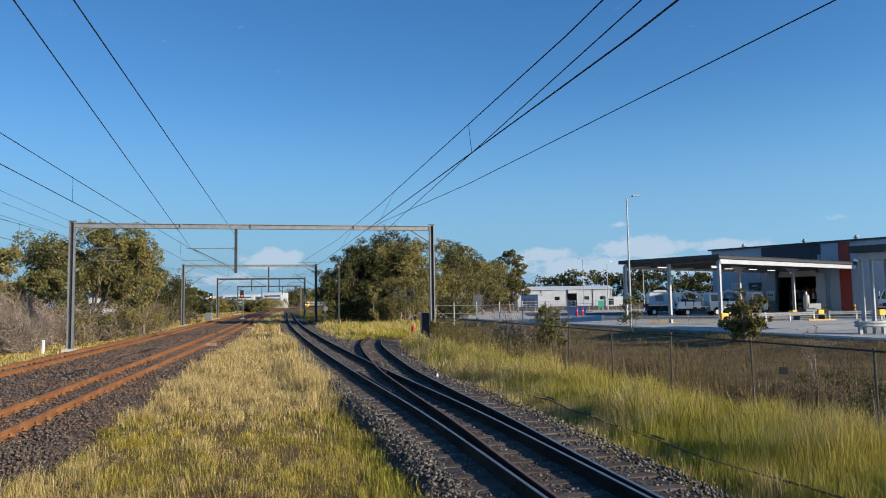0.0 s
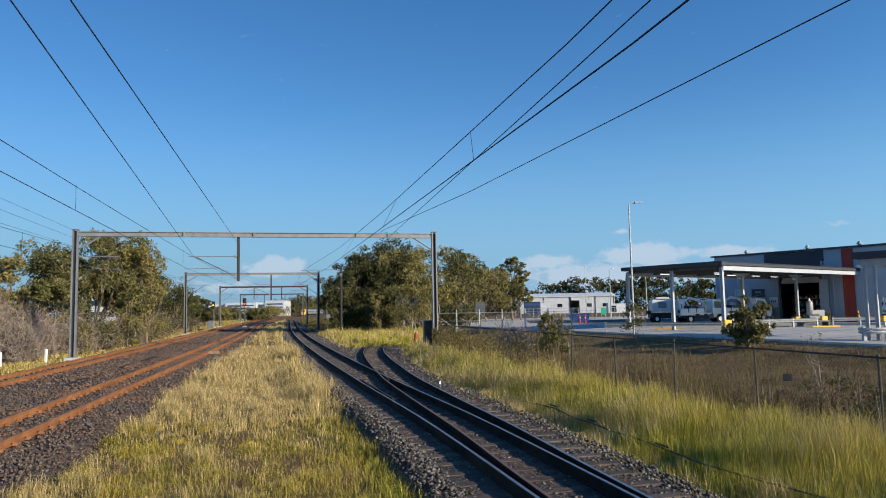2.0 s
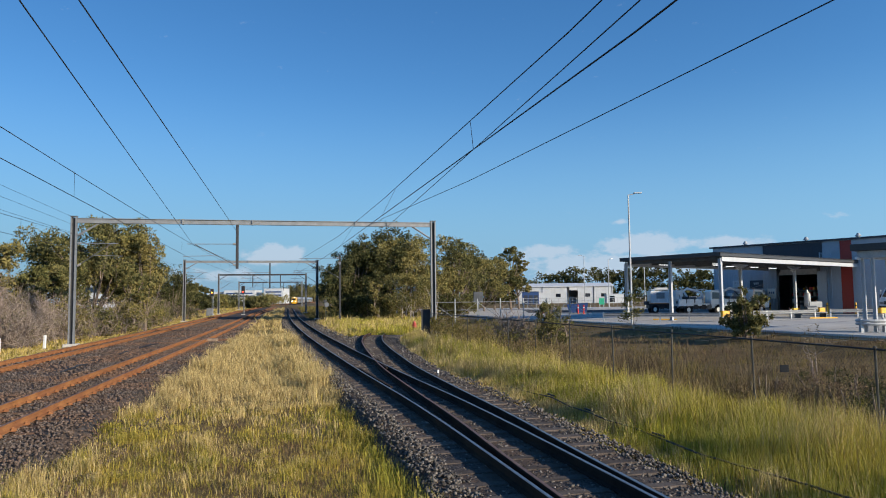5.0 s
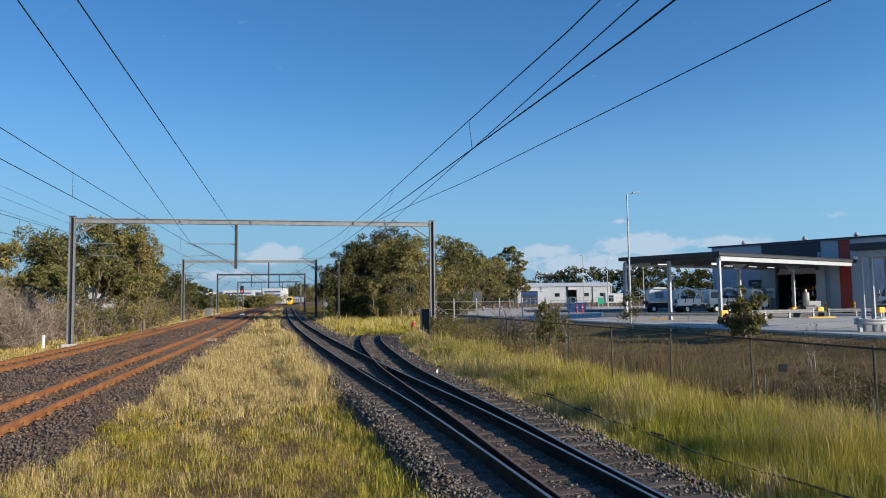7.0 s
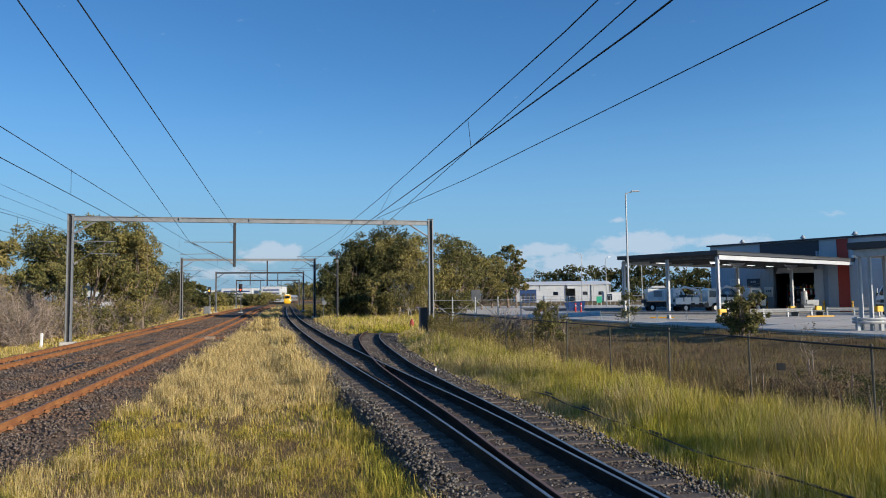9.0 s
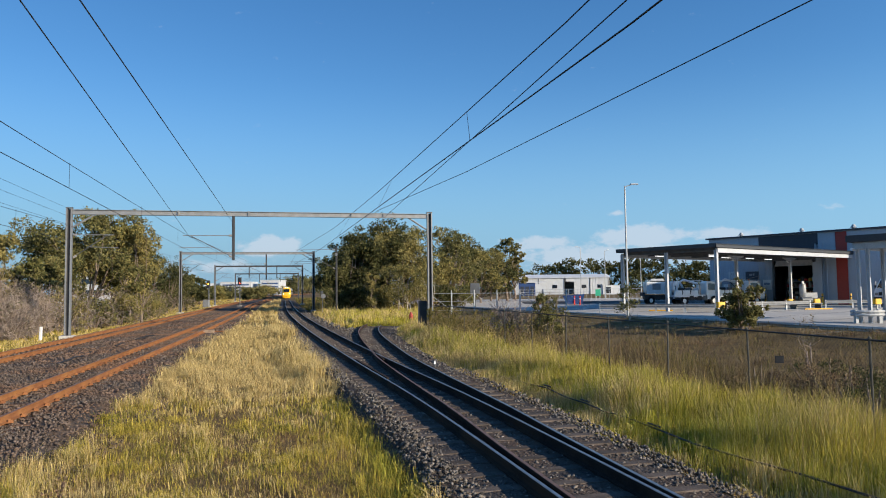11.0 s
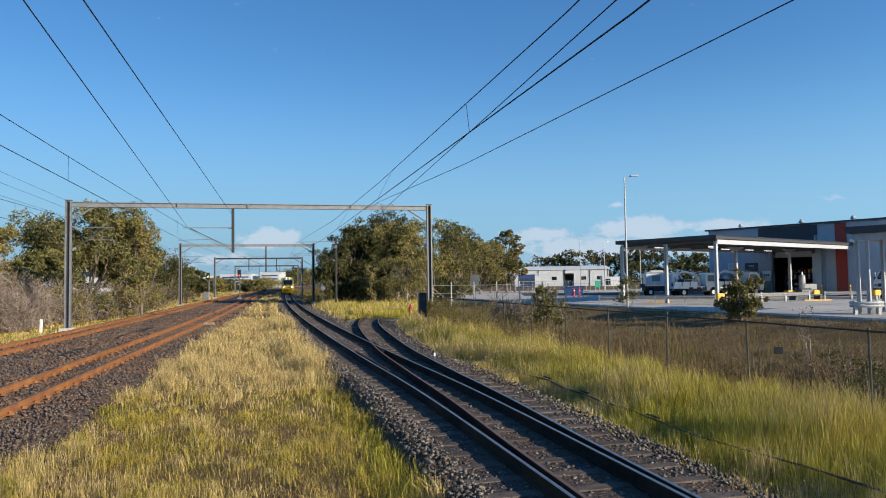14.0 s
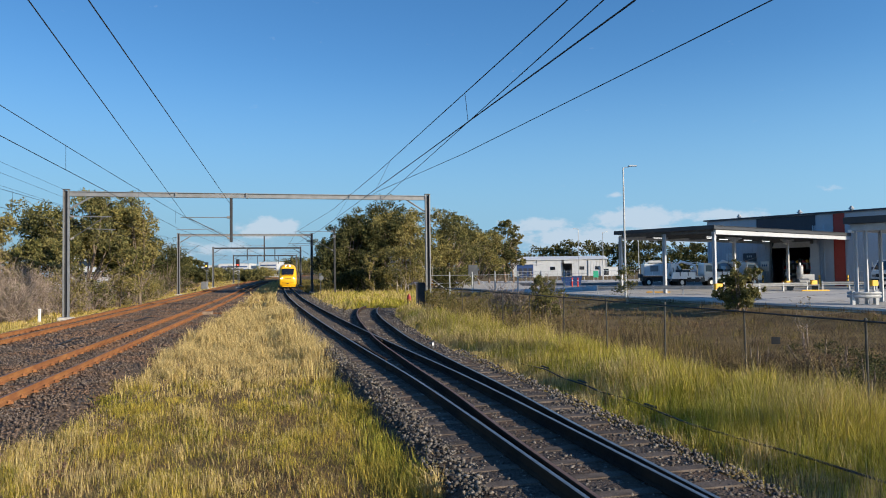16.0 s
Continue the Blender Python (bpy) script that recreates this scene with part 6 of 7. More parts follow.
        part("foot", Geo().box((0, 0, 0.02), (0.36, 0.36, 0.04)), "black", cn)
    cage = thing("steel_cage", "open blue-grey steel cage against the depot wall", "cage", depot(24.2, -2.6, 0))
    for dy in (-1.6, 0, 1.6):
        part("post", Geo().tube([(0, dy, 0), (0, dy, 2.4)], 0.05, 6), "galv", cage)
    for z in (0.3, 0.9, 1.5, 2.1):
        part("bar", Geo().tube([(0, -1.6, z), (0, 1.6, z)], 0.025, 5), "galv", cage)


build_depot()


# ---- yard things ----
def guard_rail(m, length, name="guard_rail", group="guard rails"):
    t = thing(name, "galvanised steel guard rail on short posts in the yard", "guard rail", m, group)
    prof = [(-0.02, 0.42), (0.04, 0.47), (0.04, 0.53), (-0.01, 0.57), (0.04, 0.62), (0.04, 0.68), (-0.02, 0.73), (-0.035, 0.73), (0.02, 0.67), (0.02, 0.63), (-0.03, 0.58), (-0.03, 0.56), (0.02, 0.52), (0.02, 0.48), (-0.035, 0.42)]
    part("rail", Geo().loft([[(x, s, z) for s, z in prof] for x in (0.0, length)]), "galv_mid", t)
    n = max(2, int(length / 2) + 1)
    for k in range(n):
        part("post", Geo().box((length * k / (n - 1), 0.08, 0.38), (0.12, 0.14, 0.76), 0, 0.98), "galv", t)
    return t


def ring_guard(m):
    t = thing("column_guard", "rounded galvanised guard around the canopy columns", "guard rail", m)
    for z in (0.45, 0.62):
        pts = [(0.80 * math.cos(a), 0.55 * math.sin(a), z) for a in [k / 20 * math.tau for k in range(21)]]
        part("rail", Geo().tube(pts, 0.085, 6), "galv", t)
    for x, y in ((-0.72, -0.2), (0.72, 0.2), (-0.4, 0.42), (0.4, -0.42)):
        part("post", Geo().box((x, y, 0.36), (0.16, 0.14, 0.72)), "galv", t)


def truck(m, label, crane=True, long=5.4):
    """A light service truck; local x is forward."""
    t = thing("service_truck", label, "truck", m @ Matrix.Diagonal((0.95, 1.2, 1.2, 1)), "service trucks")
    part("chassis", Geo().box((0.2, 0, 0.74), (long * 0.86, 1.7, 0.46), 0, 1, 0.05), "black", t)
    for x in (-0.75, 0.15, 0.75):
        for s in (-1, 1):
            part("side_locker", Geo().box((x, s * 0.90, 0.66), (0.52, 0.16, 0.42), 0, 0.96, 0.02), "black" if x < 0.5 else "galv_dark", t)
    part("grille", Geo().box((2.66, 0, 1.0), (0.06, 1.0, 0.24), 0, 0.95), "black", t, "black grille")
    part("beacon", Geo().tube([(1.5, 0.4, 2.18), (1.5, 0.4, 2.30)], 0.07, 8, 0.05), "orange", t, "orange beacon")
    part("aerial", Geo().tube([(2.5, 0.7, 1.3), (2.55, 0.7, 2.6)], 0.012, 4), "black", t)
    part("rear_gear", Geo().box((-2.35, 0, 1.02), (0.35, 1.5, 0.34), 0, 0.9, 0.04).tube([(-2.4, -0.6, 1.2), (-2.4, -0.6, 1.75), (-2.4, 0.6, 1.75), (-2.4, 0.6, 1.2)], 0.035, 5), "steel_dark", t)
    cab = [[(x, s * 0.93, z) for x, z in ((2.62, 0.55), (2.68, 1.15), (2.55, 1.35), (1.95, 2.12), (1.05, 2.18), (0.95, 2.05), (0.95, 0.55))] for s in (-1, 1)]
    c = part("cab", Geo().loft(cab), "truck_white", t, "white cab")
    for s in (-1, 1):
        part("side_window", Geo().add([(1.12, s * 0.936, 1.38), (2.22, s * 0.936, 1.38), (1.85, s * 0.936, 1.95), (1.12, s * 0.936, 1.98)], [(0, 1, 2, 3)]), "dark_glass", c)
        part("mirror", Geo().box((2.3, s * 1.08, 1.5), (0.10, 0.16, 0.26)), "black", c)
        part("headlight", Geo().box((2.64, s * 0.7, 0.98), (0.08, 0.32, 0.16)), "insulator", c)
    part("windscreen", Geo().add([(2.50, -0.82, 1.42), (2.50, 0.82, 1.42), (2.02, 0.78, 2.06), (2.02, -0.78, 2.06)], [(0, 1, 2, 3)]), "dark_glass", c)
    part("bumper", Geo().box((2.72, 0, 0.62), (0.14, 1.8, 0.26), 0, 1, 0.03), "black", c)
    if crane:
        part("tray", Geo().box((-0.95, 0, 0.86), (3.5, 1.95, 0.22), 0, 1, 0.02), "truck_white", t, "white tray")
        for k, x in enumerate((-2.2, -1.3, -0.4)):
            for s in (-1, 1):
                part("tool_box", Geo().box((x, s * 0.72, 1.16), (0.82, 0.48, 0.42), 0, 0.97, 0.02), "truck_white", t)
        for k, x in enumerate((-1.75, -0.85, 0.0)):
            # solid dark box in place of the shade between two tool boxes
            part("gap_shade", Geo().box((x, 0, 1.18), (0.10, 1.86, 0.36)), "steel_dark", t)
            part("load", Geo().tube([(x - 0.3, -0.25, 1.42), (x + 0.3, -0.25, 1.42)], 0.20 - 0.03 * k, 8), ("steel_dark", "galv_dark", "silver")[k], t, "coil of gear on the tray")
        cr = part("crane_base", Geo().tube([(0.3, 0, 0.9), (0.3, 0, 1.9)], 0.18, 10), "truck_white", t)
        part("boom", Geo().tube([(0.3, 0, 1.95), (-1.3, 0.1, 2.35), (-2.4, 0.1, 1.75)], 0.14, 6, 0.09), "truck_white", cr, "folded white boom")
        part("bucket", Geo().box((-2.3, 0.1, 1.75), (0.75, 0.8, 0.75), 0, 1.05, 0.08), "truck_white", cr)
        part("cylinder", Geo().tube([(0.2, 0.1, 1.3), (-0.8, 0.1, 2.15)], 0.05, 6), "galv_dark", cr)
        part("ladder_rack", Geo().tube([(-2.6, -0.85, 1.4), (-2.6, -0.85, 2.2), (0.6, -0.85, 2.25), (0.6, -0.85, 1.4)], 0.03, 5).tube([(-2.6, 0.85, 1.4), (-2.6, 0.85, 2.2), (0.6, 0.85, 2.25), (0.6, 0.85, 1.4)], 0.03, 5), "truck_white", t)
    else:
        part("service_body", Geo().box((-0.62, 0, 1.62), (2.9, 2.0, 1.15), 0, 0.985, 0.04), "truck_white", t, "white service body")
        part("side_panel", Geo().box((-0.9, -1.02, 1.72), (0.95, 0.03, 0.55)), "galv_mid", t, "grey louvred panel")
        part("rack_load", Geo().box((-0.6, 0.1, 2.42), (1.6, 0.5, 0.16), 4, 0.9), "galv", t)
        for k in range(3):
            part("locker_door", Geo().box((-1.6 + k * 0.98, -1.003, 1.62), (0.90, 0.015, 1.0)), "white_sheet", t)
        part("roof_rack", Geo().box((-0.6, 0, 2.30), (2.6, 1.5, 0.06)), "galv", t)
    for x in (1.75, -1.55):
        for s in (-1, 1):
            w = part("wheel", Geo().tube([(x, s * 0.68, 0.42), (x, s * 0.96, 0.42)], 0.44, 16), "rubber", t)
            part("rim", Geo().tube([(x, s * 0.95, 0.42), (x, s * 0.975, 0.42)], 0.20, 12), "white_paint", w)
        for s in (-1, 1):
            part("mudguard", Geo().tube([(x - 0.5, s * 0.9, 0.55), (x - 0.3, s * 0.9, 0.86), (x + 0.3, s * 0.9, 0.86), (x + 0.5, s * 0.9, 0.55)], 0.04, 4), "black", t)
    return t


def lamp_post(x, y, h, arm=0.7, rz=0):
    t = thing("yard_lamp_post", "tall slim galvanised lamp post with a flat lamp head", "lamp post", pose(x, y, YARD, 0, 0, rz), "yard lamp posts")
    part("pole", Geo().tube([(0, 0, 0), (0, 0, h * 0.5), (0, 0, h)], 0.085, 10, 0.05), "galv", t)
    part("arm", Geo().tube([(0, 0, h - 0.05), (arm * 0.6, 0, h + 0.08)], 0.035, 6), "galv", t)
    part("lamp_head", Geo().box((arm * 0.85, 0, h + 0.12), (0.62, 0.26, 0.07), 0, 0.9, 0.04), "galv", t)
    part("base_plate", Geo().box((0, 0, 0.02), (0.4, 0.4, 0.04)), "galv_dark", t)


def build_yard_things():
    guard_rail(pose(12.6, 57.0, YARD, 0, 0, -22), 8.8)
    guard_rail(pose(24.5, 58.5, YARD, 0, 0, 14), 7.2)
    guard_rail(pose(33.5, 61.5, YARD, 0, 0, -6), 9.0)
    for x, y in ((21.35, 54.2), (30.3, 61.3), (32.7, 61.6), (36.2, 58.6)):
        b = thing("warning_block", "yellow warning block on a guard post", "warning block", pose(x, y, YARD, 0, 0, 20), "yellow warning blocks")
        part("post", Geo().box((0, 0, 0.3), (0.12, 0.12, 0.6)), "galv", b)
        part("block", Geo().box((0, -0.02, 0.62), (0.72, 0.34, 0.46), 0, 0.95, 0.05), "yellow_sign", b, "yellow block")
    ring_guard(pose(22.7, 37.6, YARD, 0, 0, 0))
    for x, y, l, rz in ((18.5, 60.0, 2.0, -22), (31.5, 59.0, 2.4, 2)):
        b = thing("wheel_stop", "low yellow wheel stop on the concrete", "wheel stop", pose(x, y, YARD, 0, 0, rz), "wheel stops")
        part("bar", Geo().box((0, 0, 0.05), (l, 0.14, 0.10), 0, 0.95), "yellow_sign", b)
    bench = thing("equipment_trolley", "grey steel trolley with machinery beside the column", "trolley", pose(31.5, 61.0, YARD, 0, 0, 10))
    part("frame", Geo().box((0, 0, 0.45), (2.6, 0.9, 0.10)).box((-1.2, 0, 0.2), (0.1, 0.8, 0.4)).box((1.2, 0, 0.2), (0.1, 0.8, 0.4)), "galv_dark", bench)
    part("motor", Geo().tube([(-0.5, 0, 0.75), (0.5, 0, 0.75)], 0.28, 12), "galv_dark", bench)
    part("panel", Geo().box((0.6, 0.1, 1.15), (1.2, 0.08, 0.5)), "galv_mid", bench)
    truck(pose(25.2, 81.0, YARD, 0, 0, -6), "white service truck with a closed body parked in the yard", False, 5.6)
    truck(pose(27.6, 77.0, YARD, 0, 0, -4), "white crane truck with a folded boom parked in the yard")
    truck(pose(32.0, 76.5, YARD, 0, 0, -4), "white tray truck with ladder rack parked under the canopy")
    truck(pose(41.5, 62.5, YARD, 0, 0, 190), "white service truck with a closed body parked at the depot wall", False)
    lamp_post(13.0, 49.7, 9.35, 0.8, 0)
    lamp_post(24.0, 123, 9.2, 0.8, 180)
    lamp_post(27.6, 120, 8.4, 0.8, 20)
    lamp_post(34.6, 123, 7.5, 0.7, 0)
    # skip and barriers
    sk = thing("skip_bin", "dark blue steel skip bin standing on the yard", "skip", pose(15.9, 86, YARD, 0, 0, -10))
    part("body", Geo().loft([[(-1.0, -0.7, 0.1), (1.0, -0.7, 0.1), (1.0, 0.7, 0.1), (-1.0, 0.7, 0.1)], [(-1.35, -0.8, 1.05), (1.2, -0.8, 1.25), (1.2, 0.8, 1.25), (-1.35, 0.8, 1.05)]]), "blue", sk)
    part("rim", Geo().tube([(-1.35, -0.8, 1.06), (1.2, -0.8, 1.26), (1.2, 0.8, 1.26), (-1.35, 0.8, 1.06), (-1.35, -0.8, 1.06)], 0.05, 5), "blue", sk)
    for x in (-0.8, 0.0, 0.8):
        part("rib", Geo().box((x, -0.78, 0.6), (0.08, 0.08, 0.9)), "blue", sk)
    for x, y in ((15.45, 83.5), (16.15, 83.7), (11.9, 88)):
        b = thing("marker_bollard", "red marker bollard with a white band", "bollard", pose(x, y, YARD), "red bollards")
        part("tube", Geo().tube([(0, 0, 0), (0, 0, 1.05), (0, 0, 1.1)], 0.095, 10), "red", b)
        part("band", Geo().tube([(0, 0, 0.7), (0, 0, 0.80)], 0.10, 10), "white_paint", b)
    sg = thing("notice_sign", "small green notice on two posts", "sign", pose(26.3, 120, YARD))
    part("panel", Geo().box((0, 0, 1.2), (0.9, 0.05, 1.1)), "green_sign", sg)
    part("post", Geo().tube([(-0.3, 0.05, 0), (-0.3, 0.05, 1.7)], 0.04, 6), "galv", sg)
    part("post", Geo().tube([(0.3, 0.05, 0), (0.3, 0.05, 1.7)], 0.04, 6), "galv", sg)
    # tubular gates and fence behind the creeper
    for k in range(7):
        x0 = -1.6 + k * 2.3
        gt = thing("tubular_gate", "pale tubular steel gate with a diagonal brace", "gate", pose(x0, 71.5 - k * 0.25, 0.0, 0, 0, -6), "tubular gates")
        part("frame", Geo().tube([(0, 0, 0.15), (0, 0, 1.85), (2.2, 0, 1.85), (2.2, 0, 0.15), (0, 0, 0.15)], 0.035, 6), "galv", gt)
        part("brace", Geo().tube([(0, 0, 0.2), (2.2, 0, 1.8)] if k % 2 else [(0, 0, 1.8), (2.2, 0, 0.2)], 0.022, 5), "galv", gt)
        part("post", Geo().tube([(-0.06, 0, -0.2), (-0.06, 0, 2.2)], 0.06, 8), "galv", gt)
        part("rail", Geo().tube([(0, 0, 1.05), (2.2, 0, 1.05)], 0.02, 5), "galv", gt)
    for k in range(12):
        x0 = 12 + k * 4
        gt = thing("mesh_fence_panel", "far grey mesh fence panel on posts", "fence", pose(x0, 128 - k * 0.5, YARD), "far fence panels")
        part("rail", Geo().tube([(0, 0, 1.8), (4, -0.5, 1.8)], 0.03, 5), "galv", gt)
        part("rail", Geo().tube([(0, 0, 0.9), (4, -0.5, 0.9)], 0.02, 5), "galv", gt)
        for q in range(5):
            part("post", Geo().tube([(q * 0.8, -q * 0.1, 0), (q * 0.8, -q * 0.1, 1.85)], 0.025, 5), "galv", gt)
    for k in range(3):
        bs = thing("plastic_barrier", "stacked orange plastic barrier beside the gates", "barrier", pose(-1.7, 98.0 + 0.1 * k, 0.1 + k * 0.42, 0, 0, 5 * k), "orange barriers")
        part("body", Geo().box((0, 0, 0.2), (1.4, 0.5, 0.40), 0, 0.9, 0.06), "orange", bs)
        part("slot", Geo().box((0, -0.25, 0.2), (0.7, 0.03, 0.12)), "white_paint", bs)
    hut = thing("equipment_box", "grey equipment box raised on a post", "box", pose(3.4, 80, 0.0))
    part("post", Geo().box((0, 0, 0.9), (0.18, 0.18, 1.8)), "galv_dark", hut)
    part("case", Geo().box((0, 0, 2.35), (1.1, 0.5, 1.2), 0, 0.97, 0.03), "galv_dark", hut)
    # sheds behind the yard
    sh = thing("white_shed", "long white ribbed steel shed with an open dark doorway", "building", pose(23.0, 231, 0.1, 0, 0, -3))
    L, H = 31.0, 5.6
    g = Geo()
    for a, b in ((0, 16.9), (19.6, 31)):
        for k in range(int((b - a) / 0.5)):
            g.box((a + 0.25 + k * 0.5, 0, H / 2), (0.44, 0.16 if k % 2 else 0.22, H))
    g.box((18.25, 0.0, H - 0.7), (2.7, 0.2, 1.4)).box((0.0, 6, H / 2), (0.2, 12, H)).box((L, 6, H / 2), (0.2, 12, H)).box((L / 2, 12, H / 2), (L, 0.2, H))
    part("wall", g, "white_sheet", sh)
    part("roof", Geo().loft([[(x, -0.5, H), (x, 6, H + 1.1), (x, 12.5, H), (x, 12.5, H - 0.15), (x, -0.5, H - 0.2)] for x in (-0.4, L + 0.4)]), "roof_pale", sh, "pale sheet roof")
    for x in (13.2, 22.8, 28.0):
        part("window", Geo().box((x, -0.12, 2.6), (1.6, 0.06, 1.1)), "dark_glass", sh)
    for x in (8.0, 16.4, 24.8):
        part("downpipe", Geo().tube([(x, -0.2, 0), (x, -0.2, H - 0.2)], 0.10, 6), "galv_dark", sh)
    part("shelf", Geo().box((18.2, 2.0, 1.0), (2.2, 0.6, 1.9)), "galv_dark", sh)
    sm = thing("small_shed", "low blue and white shed with a pale flat roof", "building", pose(21.7, 205, 0.1, 0, 0, -4))
    part("wall", Geo().box((2.4, 1.5, 1.9), (4.8, 3, 3.8)), "blue", sm, "blue wall")
    part("side_wall", Geo().box((6.4, 1.5, 1.7), (3.2, 2.9, 3.4)), "white_sheet", sm, "white wall")
    part("roof", Geo().box((4.0, 1.5, 3.9), (8.6, 3.8, 0.22), 0, 0.98), "white_sheet", sm, "white roof edge")
    for q in range(3):
        part("roller_door", Geo().box((1.0 + q * 1.45, -0.03, 1.4), (1.1, 0.06, 2.6)), "wall_navy", sm)
    ct = thing("site_office", "pale flat-roofed site office far behind the yard", "building", pose(48.0, 212, 0.1))
    part("wall", Geo().box((2.6, 1.5, 1.35), (5.2, 3, 2.7)), "white_sheet", ct)
    part("opening", Geo().box((1.5, -0.03, 1.3), (1.8, 0.06, 1.9)), "dark_glass", ct)
    part("roof", Geo().box((2.6, 1.5, 2.78), (5.5, 3.3, 0.14)), "roof_pale", ct)


build_yard_things()


# ---- beside the lines ----
def signal(x, y, lit, label, h=4.1):
    t = thing("railway_signal", label, "signal", pose(x, y, -0.35))
    part("mast", Geo().tube([(0, 0, 0), (0, 0, h)], 0.07, 8), "galv_dark", t)
    hd = part("head", Geo().box((0, -0.12, h), (0.66, 0.20, 1.35), 0, 1, 0.10), "black", t, "black signal head")
    for k, z in enumerate((0.33, 0.0, -0.33)):
        on = (lit == "red" and k == 2) or (lit == "amber" and k == 1)
        part("lens", Geo().tube([(0, -0.20, h + z), (0, -0.25, h + z)], 0.12, 12), ("signal_" + lit) if on else "black", hd, "lit lens" if on else "")
        part("hood", Geo().tube([(0, -0.22, h + z + 0.13), (0, -0.42, h + z + 0.13)], 0.05, 6), "black", hd)
    part("ladder", Geo().tube([(0.18, 0.12, 0), (0.18, 0.12, h)], 0.02, 4), "galv", t)
    part("base", Geo().box((0, 0, 0.1), (0.6, 0.6, 0.3)), "concrete", t)


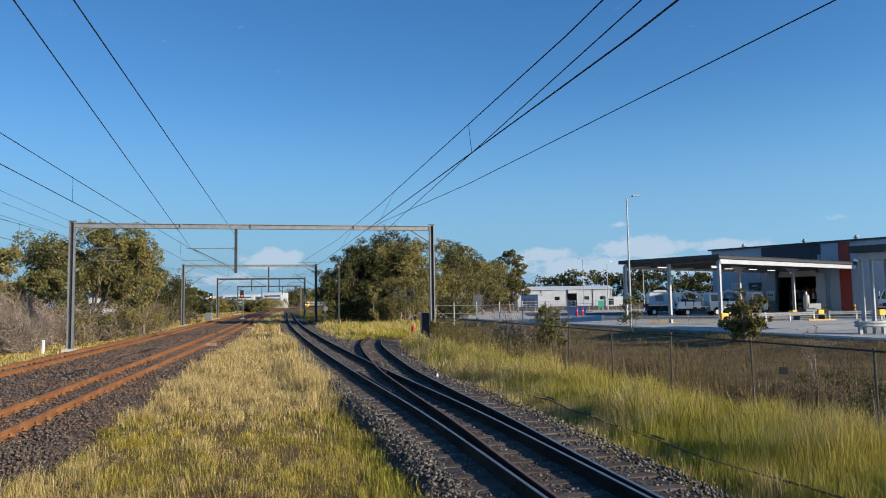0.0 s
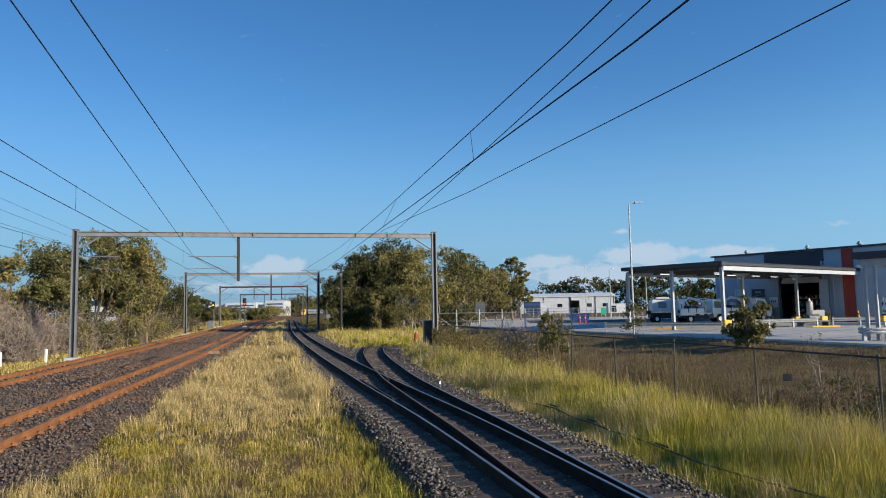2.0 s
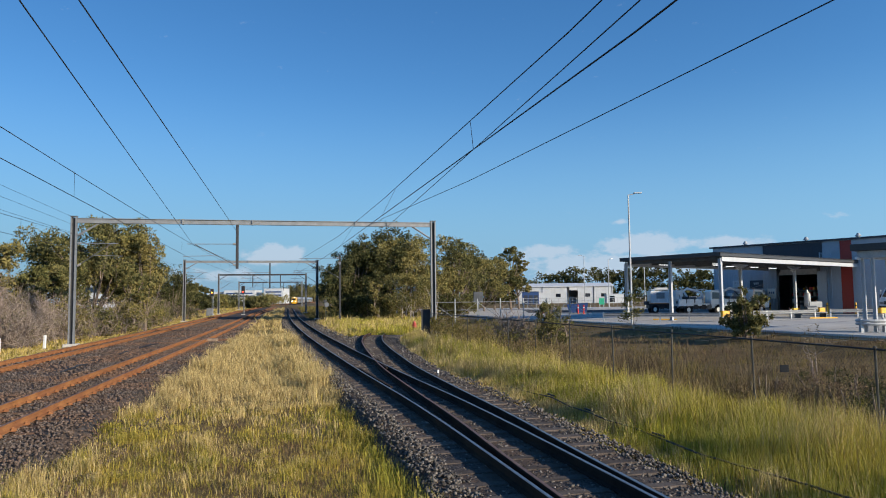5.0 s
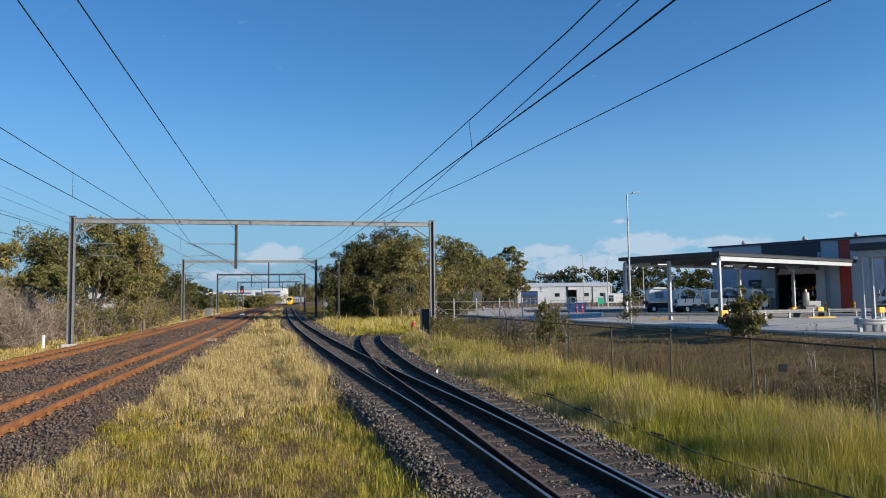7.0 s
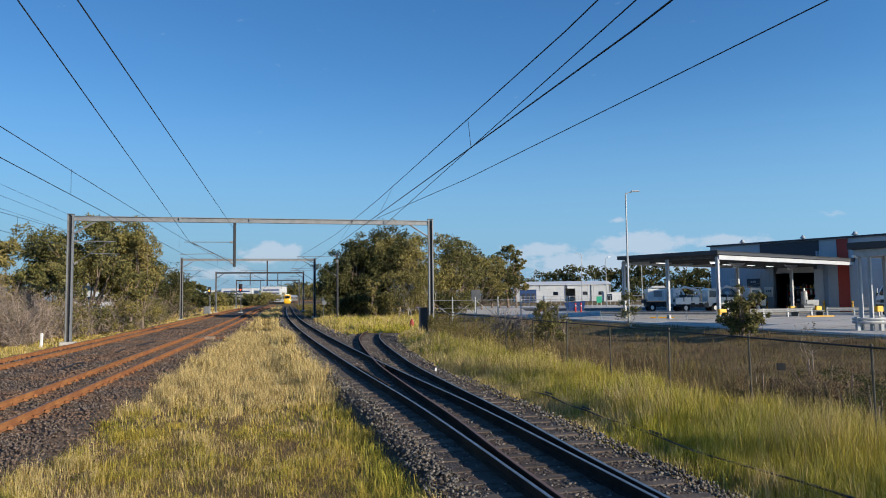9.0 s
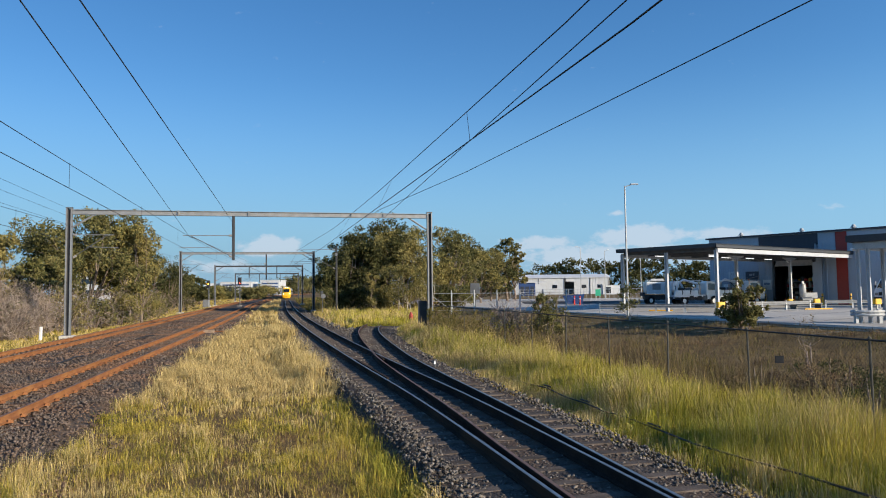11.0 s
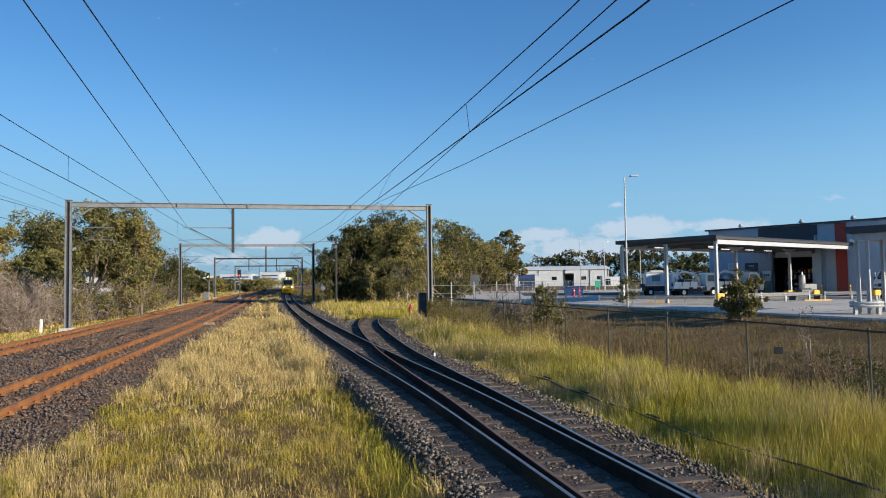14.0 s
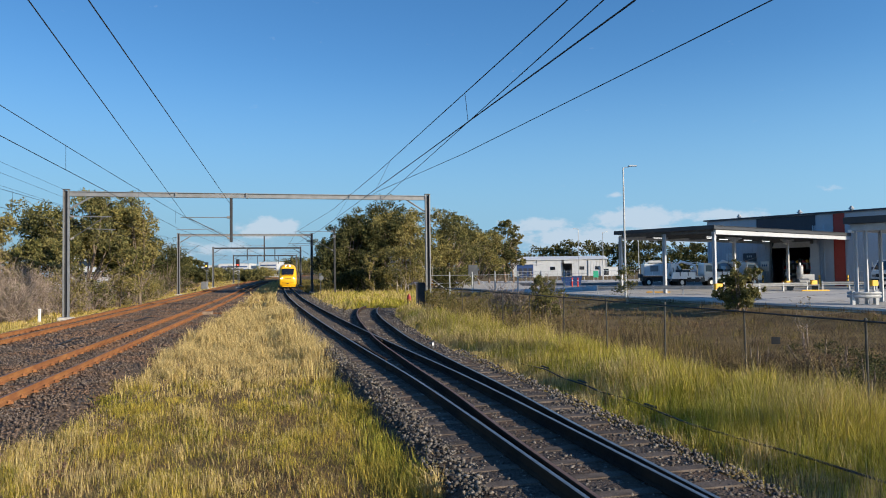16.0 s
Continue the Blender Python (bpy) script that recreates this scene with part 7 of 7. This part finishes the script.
def build_lineside():
    signal(-36.0, 122, "red", "railway signal showing red between the main lines", 4.5)
    signal(-42.5, 125, "amber", "railway signal showing amber beside the far main line")
    cb = thing("relay_cabinet", "pale grey relay cabinet beside the signal", "cabinet", pose(-41.2, 120, -0.3))
    part("case", Geo().box((0, 0, 0.65), (1.0, 0.6, 1.3), 0, 0.98, 0.02), "galv_mid", cb)
    part("door", Geo().box((0, -0.31, 0.65), (0.9, 0.02, 1.15)), "galv_mid", cb)
    for x, y in ((-23.4, 40.3), (-34.2, 78.3), (-24.3, 37.6)):
        p = thing("marker_post", "short white painted marker post on the verge", "post", pose(x, y, -0.35, 0, random.uniform(-3, 3), 0), "white marker posts")
        part("post", Geo().box((0, 0, 0.36), (0.15, 0.11, 0.76), 0, 0.95, 0.02), "white_paint", p)
        part("cap", Geo().box((0, 0, 0.76), (0.14, 0.11, 0.05), 0, 0.6), "white_paint", p)
    s = thing("line_sign", "small round grey sign on a thin post beside the branch", "sign", pose(-12.7, 72, -0.4))
    part("post", Geo().tube([(0, 0, 0), (0, 0, 2.6)], 0.03, 6), "galv_dark", s)
    part("plate", Geo().tube([(0.1, -0.04, 2.15), (0.1, -0.07, 2.15)], 0.24, 12), "galv_mid", s)
    part("panel", Geo().box((-0.05, -0.05, 2.5), (0.28, 0.03, 0.35)), "galv_dark", s)
    # a pipe laid along the grass
    pts = [(-2.0, 37, -0.30), (0.4, 26.5, -0.28), (1.6, 21.0, -0.26), (2.14, 19.1, -0.22), (2.48, 17.25, -0.10), (2.75, 16.1, -0.16), (2.99, 15.2, -0.14), (3.22, 14.4, -0.18), (3.44, 13.6, -0.15), (3.7, 12.6, -0.17), (3.95, 11.3, -0.17), (4.35, 10.2, -0.16), (4.66, 9.3, -0.14), (5.0, 8.0, -0.12), (5.6, 6.0, -0.12), (7.2, 1.0, -0.15)]
    pp = thing("pipe", "thin black pipe laid through the grass beside the branch", "pipe")
    part("tube", Geo().tube([(a, b, c - 0.05) for a, b, c in pts], 0.017, 7), "black", pp)
    for q in (4, 6, 9):
        part("coupling", Geo().tube([Vector(pts[q]) - Vector((0.05, -0.18, 0)), Vector(pts[q]) + Vector((0.05, -0.18, 0))], 0.022, 8), "black", pp)
    # cables on the ballast
    for x0, y0, x1, y1 in ((-13.8, 24.8, -14.4, 27.8), (-16.6, 37.4, -16.9, 40.6), (-15.6, 33.0, -15.9, 34.6)):
        cb = thing("cable", "short black cable lying on the ballast", "cable", pose(x0, y0, -0.16), "cables on the ballast")
        dx, dy = x1 - x0, y1 - y0
        part("sheath", Geo().tube([(0, 0, 0), (dx * 0.3 + 0.06, dy * 0.3, 0.03), (dx * 0.7 - 0.05, dy * 0.7, 0.04), (dx, dy, 0)], 0.03, 6), "black", cb)
    pl = thing("fence_plate", "small dark plate wired to the chain-link fence", "sign", pose(6.46, 13.6, 0.86, 0, 0, -15))
    part("plate", Geo().box((0, 0, 0), (0.16, 0.012, 0.14), 0, 1, 0.01), "black", pl)
    part("wire_tie", Geo().tube([(0, 0.01, 0.05), (0, 0.05, 0.06)], 0.004, 4), "galv", pl)
    # fire hydrant post in the grass
    hy = thing("hydrant", "rusty red hydrant in the tall grass", "hydrant", pose(-2.6, 52.5, -0.3))
    part("body", Geo().tube([(0, 0, 0), (0, 0, 0.62), (0, 0, 0.78)], 0.20, 10, 0.12), "wall_red", hy)
    part("cap", Geo().tube([(0, 0, 0.75), (0, 0, 0.92)], 0.10, 8, 0.05), "wall_red", hy)
    # rusty points gear on the main line
    pm = thing("points_gear", "rusty pale points cover between the main line rails", "railway fitting", pose(-14.6, 43.0, -0.16, 0, 0, 13))
    part("cover", Geo().box((0, 0, 0.07), (0.7, 0.9, 0.16), 0, 0.85, 0.05), "rock", pm)
    part("rod", Geo().tube([(-1.2, 0.1, 0.03), (0.9, 0.1, 0.03)], 0.03, 6), "rail_rust", pm)
    # rocks on the bank
    rnd = random.Random(5)
    for k in range(14):
        y = 56 + k * 1.5
        x = far_x(y) - 6.2 - rnd.uniform(0, 1.6)
        r = thing("rock", "brown rock on the bank of the verge", "rock", pose(x, y, float(ground_z(x, y)) - 0.05, 0, 0, rnd.uniform(0, 180)), "rocks on the bank")
        s = rnd.uniform(0.25, 0.5)
        part("stone", Geo().box((0, 0, s * 0.4), (s * 2, s * 1.4, s * 0.9), 12, 0.6, s * 0.3), "rock", r)
    # far white buildings beyond the lines
    for x, y, w, d, h, mat, lab in ((-156.5, 520, 23, 20, 10.0, "white_sheet", "far white block with a flat roof"), (-131, 520, 14, 22, 11.0, "white_sheet", "far white block with blue window rows"), (-176, 525, 12, 8, 9.0, "roof_pale", "far low pale block"),
                                    (-58, 112, 9, 8, 8.2, "white_sheet", "white building half hidden behind the gum trees")):
        b = thing("office_block", lab, "building", pose(x, y, -0.4))
        part("wall", Geo().box((0, d / 2, h / 2), (w, d, h)), mat, b)
        part("roof", Geo().box((0, d / 2, h + 0.15), (w + 0.6, d + 0.6, 0.3)), "roof_pale", b)
        for q in range(3):
            part("window", Geo().box((0, -0.04, h * (0.35 + 0.22 * q)), (w * 0.86, 0.08, h * 0.10)), "dark_glass" if h < 10 else "blue", b, "long window row")


build_lineside()

motions()
